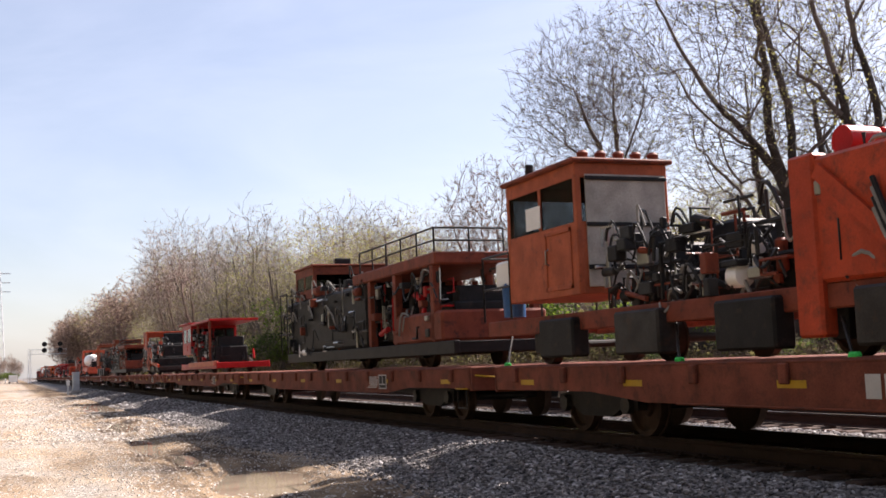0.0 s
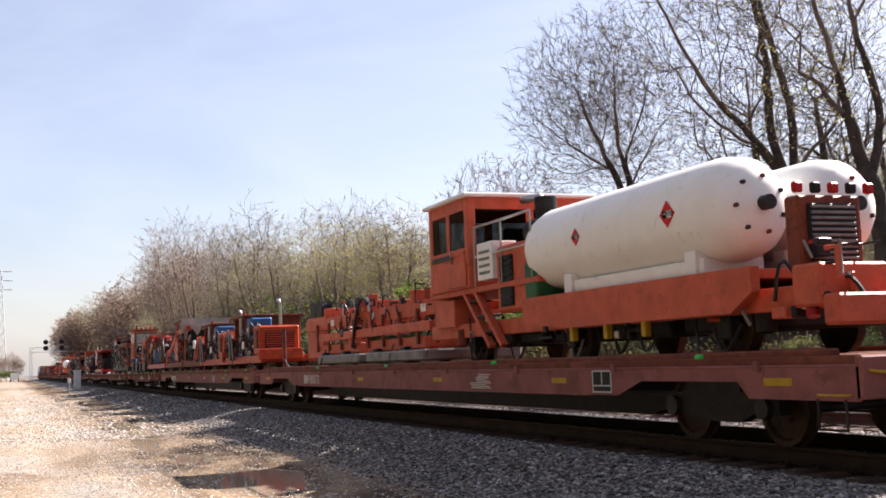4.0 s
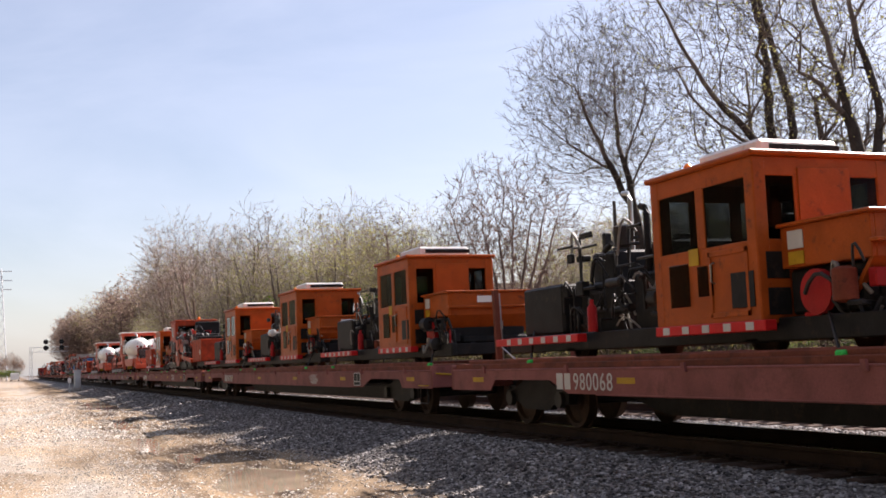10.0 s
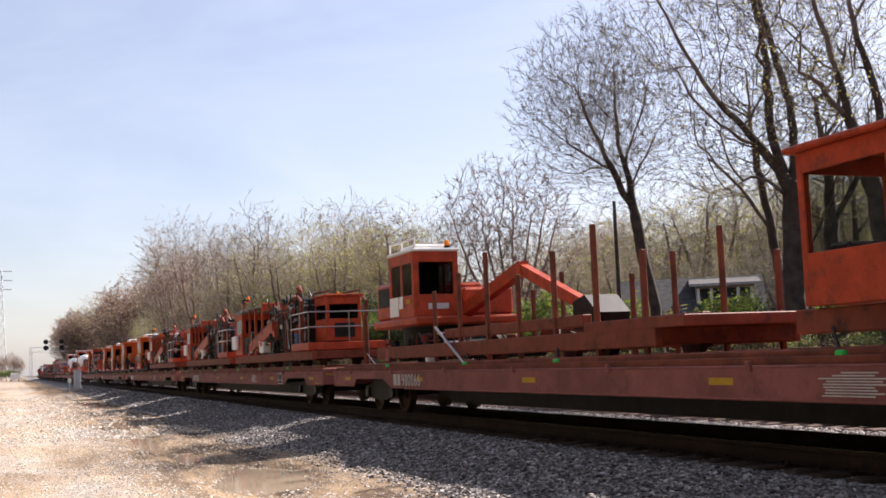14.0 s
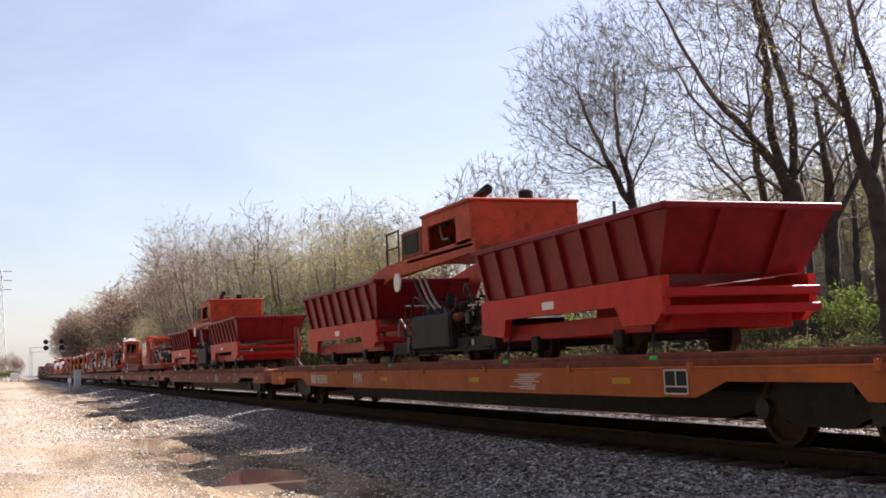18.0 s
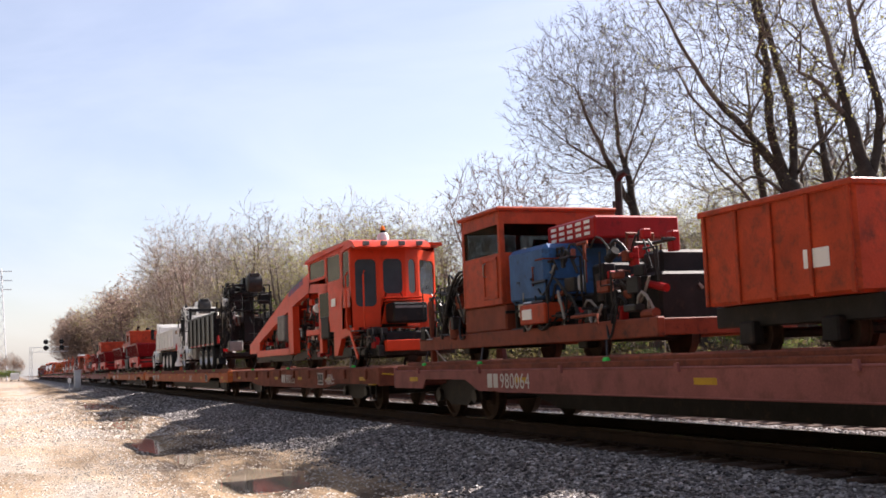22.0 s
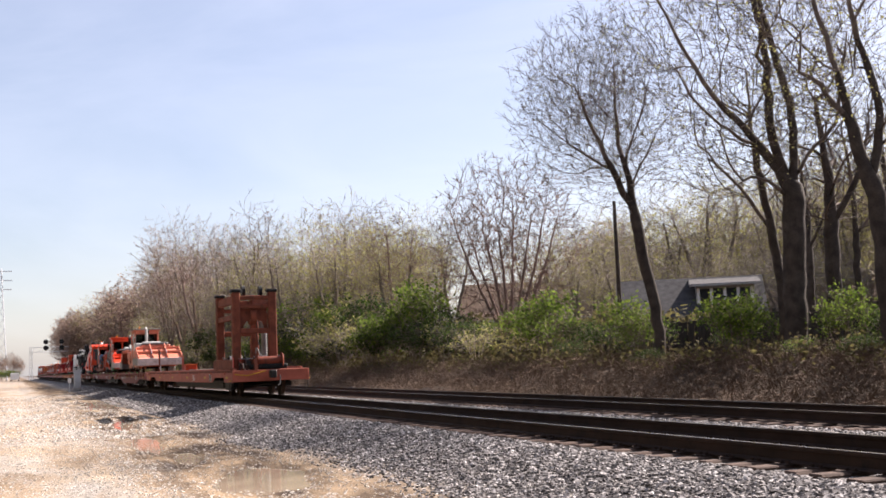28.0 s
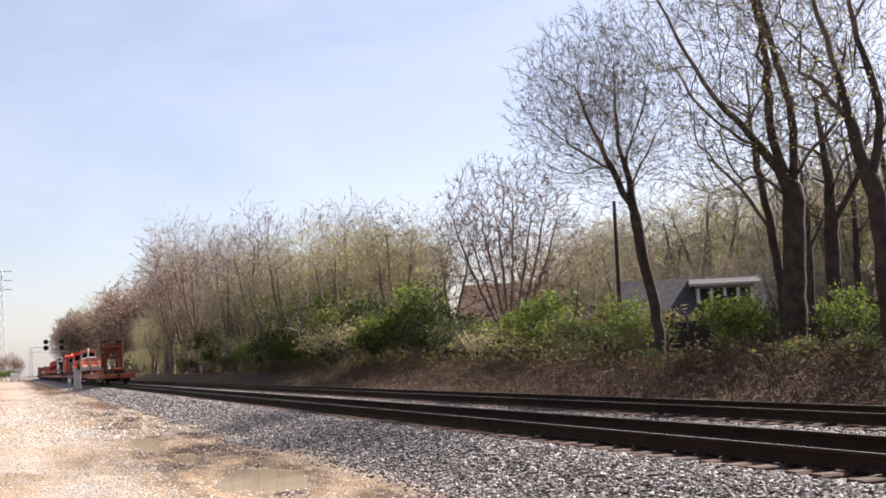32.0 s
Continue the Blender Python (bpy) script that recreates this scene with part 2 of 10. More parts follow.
def ground_mat():
    """The ground: pale gravel and tan dirt beside the line, ballast grey under it, leaf litter beyond."""
    m = bpy.data.materials.new("gravel_and_dirt")
    m.use_nodes = True
    n, l = m.node_tree.nodes, m.node_tree.links
    p = n["Principled BSDF"]
    tc = n.new("ShaderNodeTexCoord")
    sep = n.new("ShaderNodeSeparateXYZ")
    l.new(tc.outputs["Object"], sep.inputs[0])

    def noise_node(scale, detail=5, stretch=None, rough=0.6):
        t = n.new("ShaderNodeTexNoise")
        t.inputs["Scale"].default_value, t.inputs["Detail"].default_value, t.inputs["Roughness"].default_value = scale, detail, rough
        if stretch:
            mp = n.new("ShaderNodeMapping")
            mp.inputs["Scale"].default_value = stretch
            l.new(tc.outputs["Object"], mp.inputs["Vector"])
            l.new(mp.outputs["Vector"], t.inputs["Vector"])
        else:
            l.new(tc.outputs["Object"], t.inputs["Vector"])
        return t.outputs["Fac"]

    def ramp(fac, a, ca, b, cb, *more):
        r = n.new("ShaderNodeValToRGB")
        e = r.color_ramp.elements
        e[0].position, e[0].color = a, (*ca, 1)
        e[1].position, e[1].color = b, (*cb, 1)
        for pos, col in more:
            e.new(pos).color = (*col, 1)
        l.new(fac, r.inputs["Fac"])
        return r.outputs["Color"]

    def mix(fac, a, b):
        x = n.new("ShaderNodeMix")
        x.data_type = "RGBA"
        l.new(fac, x.inputs["Factor"])
        l.new(a, x.inputs["A"])
        l.new(b, x.inputs["B"])
        return x.outputs["Result"]

    def band(lo, hi, wobble=0.5):
        """0 below lo, 1 above hi along x, with an uneven edge."""
        w = n.new("ShaderNodeMath")
        w.operation = "MULTIPLY_ADD"
        l.new(noise_node(0.9, 8), w.inputs[0])
        w.inputs[1].default_value = wobble * 2
        l.new(sep.outputs["X"], w.inputs[2])
        r = n.new("ShaderNodeMapRange")
        r.inputs["From Min"].default_value, r.inputs["From Max"].default_value = lo + wobble, hi + wobble
        l.new(w.outputs[0], r.inputs["Value"])
        return r.outputs["Result"]

    dirt = ramp(noise_node(0.55, 8, (1.6, 0.5, 1)), 0.32, (0.175, 0.122, 0.076), 0.7, (0.35, 0.281, 0.205), (0.52, (0.281, 0.213, 0.148)))
    gravel = ramp(noise_node(9, 6), 0.3, (0.182, 0.156, 0.129), 0.7, (0.433, 0.403, 0.357))
    patch = ramp(noise_node(0.35, 6, (1.2, 0.45, 1)), 0.46, (0, 0, 0), 0.6, (1, 1, 1))
    left = mix(patch, dirt, gravel)
    mud = ramp(noise_node(0.8, 8, (1.5, 0.35, 1), 0.7), 0.42, (0.0456, 0.0304, 0.0213), 0.62, (0.274, 0.198, 0.125))
    mudmask = n.new("ShaderNodeMath")
    mudmask.operation = "MULTIPLY"
    l.new(band(1.5, 2.6, 0.9), mudmask.inputs[0])
    inv = n.new("ShaderNodeMath")
    inv.operation = "SUBTRACT"
    inv.inputs[0].default_value = 1.0
    l.new(band(4.5, 5.3, 0.5), inv.inputs[1])
    l.new(inv.outputs[0], mudmask.inputs[1])
    left = mix(mudmask.outputs[0], left, mud)
    ballast = ramp(noise_node(11, 8, None, 0.8), 0.38, (0.0315, 0.028, 0.0266), 0.62, (0.252, 0.231, 0.217))
    litter = ramp(noise_node(2.5, 8), 0.3, (0.0228, 0.016, 0.0114), 0.7, (0.0836, 0.057, 0.038))
    col = mix(band(4.8, 5.6, 0.9), left, ballast)
    col = mix(band(15.4, 16.2, 0.4), col, litter)
    l.new(col, p.inputs["Base Color"])
    p.inputs["Roughness"].default_value = 0.9
    p.inputs["Specular IOR Level"].default_value = 0.1
    bp = n.new("ShaderNodeBump")
    bp.inputs["Strength"].default_value, bp.inputs["Distance"].default_value = 0.7, 0.05
    l.new(noise_node(22, 6), bp.inputs["Height"])
    l.new(bp.outputs["Normal"], p.inputs["Normal"])
    return m


M_GROUND = ground_mat()


def water_mat():
    m = mat("muddy_water", (0.34, 0.275, 0.2), 0.06, var=0.12, scale=1.5, bump=0, spec=0.5)
    return m


M_WATER = water_mat()

# ---- mesh kit ----


class G:
    """Collects simple solids into one mesh, in (x across, y along, z up)."""

    def __init__(self):
        self.v, self.f = [], []

    def add(self, verts, faces):
        o = len(self.v)
        self.v += [tuple(p) for p in verts]
        self.f += [tuple(i + o for i in f) for f in faces]
        return self

    def box(self, x0, x1, y0, y1, z0, z1, b=0.012):
        """A box with chamfered edges."""
        x0, x1, y0, y1, z0, z1 = min(x0, x1), max(x0, x1), min(y0, y1), max(y0, y1), min(z0, z1), max(z0, z1)
        b = min(b, (x1 - x0) * 0.3, (y1 - y0) * 0.3, (z1 - z0) * 0.3)
        v, idx = [], {}
        for sx in (0, 1):
            for sy in (0, 1):
                for sz in (0, 1):
                    c = ((x0, x1)[sx], (y0, y1)[sy], (z0, z1)[sz])
                    for ax in range(3):
                        p = list(c)
                        for o in range(3):
                            if o != ax:
                                p[o] += b * (1 - 2 * (sx, sy, sz)[o])
                        idx[sx, sy, sz, ax] = len(v)
                        v.append(p)
        f = []
        for ax in range(3):
            o1, o2 = (ax + 1) % 3, (ax + 2) % 3
            for s in (0, 1):
                q = []
                for a, c in ((0, 0), (1, 0), (1, 1), (0, 1)):
                    k = [0, 0, 0]
                    k[ax], k[o1], k[o2] = s, a, c
                    q.append(idx[(*k, ax)])
                f.append(q if s else q[::-1])
            for a in (0, 1):
                for c in (0, 1):
                    k0, k1 = [0, 0, 0], [0, 0, 0]
                    k0[o1] = k1[o1] = a
                    k0[o2] = k1[o2] = c
                    k1[ax] = 1
                    q = [idx[(*k0, o1)], idx[(*k1, o1)], idx[(*k1, o2)], idx[(*k0, o2)]]
                    f.append(q if a == c else q[::-1])
        for sx in (0, 1):
            for sy in (0, 1):
                for sz in (0, 1):
                    q = [idx[sx, sy, sz, a] for a in range(3)]
                    f.append(q if (sx + sy + sz) % 2 else q[::-1])
        return self.add(v, f)

    def slab(self, a, b, w, h, up=(0, 0, 1)):
        """A beam from a to b of width w and height h."""
        a, b = Vector(a), Vector(b)
        d = (b - a).normalized()
        s = d.cross(Vector(up))
        if s.length < 1e-4:
            s = d.cross(Vector((1, 0, 0)))
        s.normalize()
        u = s.cross(d)
        v = []
        for e in (a, b):
            for i, j in ((-1, -1), (1, -1), (1, 1), (-1, 1)):
                v.append(e + s * (i * w / 2) + u * (j * h / 2))
        return self.add(v, [(0, 1, 2, 3), (7, 6, 5, 4), (0, 4, 5, 1), (1, 5, 6, 2), (2, 6, 7, 3), (3, 7, 4, 0)])

    def tube(self, pts, r, n=8, cap=True, r1=None):
        pts = [Vector(p) for p in pts]
        rings = []
        ref = Vector((0.31, 0.17, 0.93))
        for i, p in enumerate(pts):
            d = (pts[min(i + 1, len(pts) - 1)] - pts[max(i - 1, 0)]).normalized()
            s = d.cross(ref)
            if s.length < 1e-3:
                s = d.cross(Vector((1, 0, 0)))
            s.normalize()
            u = d.cross(s)
            rr = r if r1 is None else r + (r1 - r) * i / (len(pts) - 1)
            rings.append([p + s * (rr * math.cos(2 * math.pi * k / n)) + u * (rr * math.sin(2 * math.pi * k / n)) for k in range(n)])
        v = [q for ring in rings for q in ring]
        f = []
        for i in range(len(pts) - 1):
            for k in range(n):
                a, b = i * n + k, i * n + (k + 1) % n
                f.append((a, b, b + n, a + n))
        if cap:
            f.append(tuple(range(n))[::-1])
            f.append(tuple(range((len(pts) - 1) * n, len(pts) * n)))
        return self.add(v, f)

    def cyl(self, a, b, r, n=14, r1=None):
        return self.tube([a, b], r, n, True, r1)

    def prism(self, poly, x0, x1):
        """A (y, z) outline drawn out from x0 to x1."""
        n = len(poly)
        v = [(x0, y, z) for y, z in poly] + [(x1, y, z) for y, z in poly]
        f = [tuple(range(n))[::-1], tuple(range(n, 2 * n))]
        f += [(i, (i + 1) % n, n + (i + 1) % n, n + i) for i in range(n)]
        return self.add(v, f)

    def frame_prism(self, poly, y0, y1):
        """An (x, z) outline drawn out from y0 to y1."""
        n = len(poly)
        v = [(x, y0, z) for x, z in poly] + [(x, y1, z) for x, z in poly]
        f = [tuple(range(n)), tuple(range(n, 2 * n))[::-1]]
        f += [((i + 1) % n, i, n + i, n + (i + 1) % n) for i in range(n)]
        return self.add(v, f)

    def lathe(self, c, profile, n=20, axis=0, cap=True):
        """Turns (offset, radius) pairs about an axis through c."""
        v, f = [], []
        o1, o2 = (axis + 1) % 3, (axis + 2) % 3
        for d, r in profile:
            for k in range(n):
                p = list(c)
                p[axis] += d
                p[o1] += r * math.cos(2 * math.pi * k / n)
                p[o2] += r * math.sin(2 * math.pi * k / n)
                v.append(p)
        for i in range(len(profile) - 1):
            for k in range(n):
                a, b = i * n + k, i * n + (k + 1) % n
                f.append((a, b, b + n, a + n))
        if cap:
            f.append(tuple(range(n))[::-1])
            f.append(tuple(range((len(profile) - 1) * n, len(profile) * n)))
        return self.add(v, f)

    def mesh(self, name, material, shift=(0, 0, 0), smooth=False):
        me = bpy.data.meshes.new(name)
        s = Vector(shift)
        me.from_pydata([tuple(Vector(p) - s) for p in self.v], [], self.f)
        if material:
            me.materials.append(material)
        if smooth:
            me.shade_smooth()
            me.set_sharp_from_angle(angle=radians(35))
        me.update()
        return me


CENTRES = {}


def thing(name, x, y, z, label, category, group="", kind=""):
    """An Empty at the base of a thing."""
    ob = new(name)
    ob.empty_display_size = 0.3
    ob.location = (x, y, z)
    CENTRES[ob.name] = Vector((x, y, z))
    return tagged(ob, label, category, group, kind)


def part(name, g, material, parent, label="", smooth=True):
    """One mesh object under a thing or a part; g is in the thing's building space (x from the track's centre, y, z)."""
    v = g.v
    lo = [min(p[i] for p in v) for i in range(3)]
    hi = [max(p[i] for p in v) for i in range(3)]
    c = Vector([(a + b) / 2 for a, b in zip(lo, hi)])
    ob = new(name, g.mesh(name, material, c, smooth))
    ob.parent = parent
    ob.location = c - CENTRES[parent.name]
    CENTRES[ob.name] = c
    if label:
        tagged(ob, label)
    return ob


RIDERS = []          # (thing, place along the line at 0 s, height)


def rider(name, s, z, label, category, group=""):
    """A thing that rides on the train; built about the track's centre, with y = place along the line at 0 s."""
    ob = thing(name, 0.0, s, z, label, category, group)
    RIDERS.append((ob, s, z))
    return ob


def lettering(text, size, parent, at, material, label=""):
    """Stencilled characters on the side that faces the camera (towards -x), read along -y."""
    cu = bpy.data.curves.new("lettering", "FONT")
    cu.body, cu.size, cu.extrude, cu.space_character = text, size, 0.002, 1.12
    tmp = bpy.data.objects.new("lettering", cu)
    me = bpy.data.meshes.new_from_object(tmp)
    bpy.data.objects.remove(tmp)
    me.materials.append(material)
    ob = new("lettering", me)
    ob.parent = parent
    ob.matrix_basis = Matrix.Translation(Vector(at) - CENTRES[parent.name]) @ pose(0, 0, 0, 90, 0, -90)
    if label:
        tagged(ob, label)
    return ob

# ---- the train: flatcars ----
DECK = 1.0
ZSILL = 0.22       # underside of a long car's centre sill
rnd = random.Random(7)


def wheel_part(parent, x, y, z, r, material=None, name="wheel"):
    """A flanged railway wheel, its flange towards the track's centre."""
    s = 1 if x < 0 else -1
    g = G().lathe((x, y, z), [(-0.06 * s, r * 0.2), (-0.055 * s, r * 0.34), (-0.01 * s, r * 0.4), (-0.01 * s, r * 0.8), (-0.065 * s, r * 0.86),
                              (-0.065 * s, r), (0.045 * s, r * 1.0), (0.05 * s, r * 1.06), (0.075 * s, r * 1.06), (0.075 * s, r * 0.3)], 22)
    return part(name, g, material or M_WHEEL, parent)


def bogie(car, y):
    g = G().box(-0.95, 0.95, y - 0.16, y + 0.16, 0.42, 0.72)
    b = part("bogie", g, M_BLACK, car)
    for sx in (-1, 1):
        x = sx * 1.02
        poly = [(y - 1.12, 0.36), (y - 1.12, 0.56), (y - 0.75, 0.60), (y - 0.45, 0.72), (y + 0.45, 0.72), (y + 0.75, 0.60), (y + 1.12, 0.56),
                (y + 1.12, 0.36), (y + 0.7, 0.38), (y + 0.4, 0.26), (y - 0.4, 0.26), (y - 0.7, 0.38)]
        part("side_frame", G().prism(poly, x - 0.07, x + 0.07), M_BLACK, b)
        sp = G()
        for k in (-0.16, 0.0, 0.16):
            sp.cyl((x, y + k, 0.30), (x, y + k, 0.62), 0.065, 10)
        part("spring_nest", sp, M_DARK, b)
        for k in (-0.89, 0.89):
            wheel_part(b, sx * 0.79, y + k, 0.42, 0.42)
            part("axle_box", G().cyl((x - 0.05, y + k, 0.43), (x + sx * 0.14, y + k, 0.43), 0.12, 12), M_DARK, b)
    for k in (-0.89, 0.89):
        part("axle", G().cyl((-0.75, y + k, 0.42), (0.75, y + k, 0.42), 0.075, 10), M_DARK, b)
    return b


def coupler(car, y, way):
    g = G().box(-0.08, 0.08, y, y + way * 0.38, 0.72, 0.92).box(-0.16, 0.10, y + way * 0.36, y + way * 0.62, 0.68, 0.98, 0.04)
    part("coupler", g, M_DARK, car)
    part("air_hose", G().tube([(0.3, y, 0.78), (0.3, y + way * 0.25, 0.72), (0.22, y + way * 0.45, 0.45), (0.1, y + way * 0.6, 0.40)], 0.022, 6), M_HOSE, car)
    part("uncoupling_lever", G().tube([(-1.35, y + way * 0.06, 0.85), (-0.9, y + way * 0.12, 0.8), (-0.2, y + way * 0.12, 0.95)], 0.016, 6), M_YELLOW, car)


def flatcar(front, rear, paint, number="", suffix="", style="long", hitch=True, label="", mark=4.5):
    """A flatcar between two coupling points; front > rear."""
    y0, y1 = rear + 0.55, front - 0.55
    mid, ln = (y0 + y1) / 2, y1 - y0
    car = rider("flatcar", mid, 0.0, label, "railway flatcar", "flatcars of the train")
    d = part("deck", G().box(-1.36, 1.36, y0 + 0.03, y1 - 0.03, 0.90, DECK), M_CAR_RUSTY, car, "rusty steel deck")
    for sx in (-1, 1):
        x = sx * 1.42
        notch = 4.5
        if style == "riveted":
            poly = [(y0, 0.60), (y0, 1.0), (y1, 1.0), (y1, 0.60), (y1 - 3.6, 0.60), (y1 - 5.2, 0.34), (y0 + 5.2, 0.34), (y0 + 3.6, 0.60)]
        elif style == "short":
            poly = [(y0, 0.62), (y0, 0.98), (y1, 0.98), (y1, 0.62), (y1 - 3.2, 0.62), (y1 - 4.6, 0.5), (y0 + 4.6, 0.5), (y0 + 3.2, 0.62)]
        else:
            poly = [(y0, 0.56), (y0, 0.91), (y1, 0.91), (y1, 0.56), (y1 - 1.7, 0.56), (y1 - 1.9, 0.74), (y1 - 3.9, 0.74), (y1 - notch, 0.55),
                    (y0 + notch, 0.55), (y0 + 3.9, 0.74), (y0 + 1.9, 0.74), (y0 + 1.7, 0.56)]
        sill = part("side_sill", G().prism(poly, x - 0.025 * sx, x + 0.0 * sx), paint, car)
        g = G().box(x - 0.10 * sx, x + 0.006 * sx, y0, y1, poly[1][1] - 0.03, poly[1][1] + 0.004)
        part("top_flange", g, paint, car)
        g = G().box(x - 0.09 * sx, x + 0.006 * sx, y0 + notch + 0.8, y1 - notch - 0.8, poly[-4 if style == "long" else -2][1] - 0.015, poly[-4 if style == "long" else -2][1] + 0.012)
        part("bottom_flange", g, paint, car)
        if style == "long":
            part("guard_rail", G().box(sx * 1.18, sx * 1.30, y0 + 0.5, y1 - 0.5, 0.93, 1.07, 0.02), paint if paint is M_CAR_RED else M_CAR_RUSTY, car, "rust-red guard rail along the deck")
        step = 1.35 if style == "riveted" else (1.6 if style == "short" else 2.9)
        n = int(ln / step)
        for i in range(n if sx < 0 else 0):
            yy = y0 + (i + 0.5) * ln / n
            deep = poly[1][1]
            if style == "long":
                part("stake_pocket", G().prism([(yy - 0.05, deep - 0.06), (yy - 0.03, deep + 0.05), (yy + 0.03, deep + 0.05), (yy + 0.05, deep - 0.06)], x, x + 0.04 * sx), paint, car)
            else:
                part("stake_pocket", G().box(x, x + 0.06 * sx, yy - 0.07, yy + 0.07, deep - 0.24, deep - 0.02, 0.015), M_CAR_RUSTY, car)
        for i in range(6 if sx < 0 else 0):
            yy = y0 + 1.2 + i * (ln - 2.4) / 5
            part("reflector", G().box(x, x + 0.004 * sx, yy - 0.23, yy + 0.23, 0.70, 0.78, 0.001), M_YELLOW, car, "faded yellow reflective panel")
        rg = G()
        part("grab_iron", rg.tube([(x + 0.01 * sx, y0 + 0.12, 0.62), (x + 0.08 * sx, y0 + 0.14, 0.62), (x + 0.08 * sx, y0 + 0.5, 0.62), (x + 0.01 * sx, y0 + 0.52, 0.62)], 0.012, 6), M_YELLOW, car)
        part("step", G().tube([(x, y0 + 0.2, 0.58), (x, y0 + 0.2, 0.28), (x, y0 + 0.6, 0.28), (x, y0 + 0.6, 0.58)], 0.016, 6), M_DARK, car)
    zc = ZSILL if style != "short" else 0.42
    part("centre_sill", G().prism([(y0 + 0.3, 0.92), (y0 + 0.3, 0.56), (y0 + 3.9, 0.56), (y0 + 5.4, zc), (y1 - 5.4, zc), (y1 - 3.9, 0.56), (y1 - 0.3, 0.56), (y1 - 0.3, 0.92)], -0.36, 0.36), M_BLACK, car, "deep black centre sill under the deck")
    for yy, w in ((y0, -1), (y1, 1)):
        part("end_sill", G().box(-1.42, 1.42, yy - 0.05, yy + 0.05, 0.58, 0.99), paint, car)
        coupler(car, yy, w)
        bogie(car, yy - w * 2.75)
    for k in range(int(ln / 4)):
        yy = y0 + 2 + k * 4.0
        part("cross_bearer", G().prism([(yy - 0.06, 0.62), (yy - 0.06, 0.9), (yy + 0.06, 0.9), (yy + 0.06, 0.62)], -1.36, 1.36), M_BLACK, car)
    if style == "long":
        part("brake_reservoir", G().cyl((0.6, mid - 0.9, 0.66), (0.6, mid + 0.7, 0.66), 0.2, 12), M_BLACK, car)
        part("brake_pipe", G().tube([(-0.7, y0 + 1, 0.6), (-0.7, mid, 0.52), (-0.7, y1 - 1, 0.6)], 0.03, 6), M_BLACK, car)
    # inspection placard near the rear end
    py = y0 + 4.9
    pl = part("placard", G().box(-1.424, -1.428, py - 0.24, py + 0.24, 0.6, 0.86, 0.002), M_BLACK, car, "black inspection placard with a white border")
    g = G()
    for a, b, c, e in ((-0.26, -0.235, 0.58, 0.88), (0.235, 0.26, 0.58, 0.88), (-0.26, 0.26, 0.86, 0.88), (-0.26, 0.26, 0.58, 0.6), (-0.01, 0.01, 0.68, 0.86), (-0.24, 0.24, 0.665, 0.685)):
        g.box(-1.425, -1.432, py + a, py + b, c, e, 0.002)
    part("placard_border", g, M_MARK, pl)
    g = G()
    for k in range(9):
        yy = mid - 4.6 + rnd.uniform(-0.1, 0.1)
        g.box(-1.424, -1.427, yy - rnd.uniform(0.2, 0.5), yy + rnd.uniform(0.2, 0.5), 0.60 + k * 0.028, 0.614 + k * 0.028, 0.001)
    tagged(part("data_stencil", g, M_MARK, car, "small unreadable white stencil lines"), kind="stuff")
    if number:
        ny = y1 - mark
        g = G().box(-1.424, -1.427, ny, ny - 0.2, 0.61, 0.84, 0.001).box(-1.424, -1.427, ny - 0.25, ny - 0.43, 0.61, 0.84, 0.001)
        part("owner_mark", g, M_MARK, car, "white painted owner's mark")
        lettering(number, 0.34, car, (-1.428, ny - 0.52, 0.607), M_MARK, "white stencilled car number")
        if suffix:
            lettering(suffix, 0.4, car, (-1.428, ny - (3.95 if number == "980088" else 2.15), 0.605), M_MARK, "white painted letters")
    if hitch:
        leg = part("hitch_leg", G().slab((-0.75, y1 - 0.62, DECK), (-0.75, y1 - 0.54, 2.3), 0.09, 0.1), M_CAR_RUSTY, car, "upright steel leg of a folded trailer hitch")
        part("leg_edge", G().slab((-0.69, y1 - 0.68, DECK), (-0.69, y1 - 0.6, 2.25), 0.02, 0.02), M_STEEL, leg)
        part("hitch_leg", G().prism([(y1 - 0.95, DECK), (y1 - 0.98, 1.55), (y1 - 1.06, 1.95), (y1 - 1.16, 1.6), (y1 - 1.3, DECK)], 0.5, 0.6), paint, car, "tapered second leg of the hitch")
        part("hitch_base", G().box(-0.85, 0.7, y1 - 1.4, y1 - 0.7, DECK, DECK + 0.07, 0.02), M_CAR_RUSTY, car)
        part("hitch_chain", G().tube([(-0.75, y1 - 0.6, 1.35), (-0.75, y1 - 0.95, 1.2), (-0.75, y1 - 1.3, 1.06)], 0.014, 5), M_STEEL, car)
    return car


# ---- machine kit ----


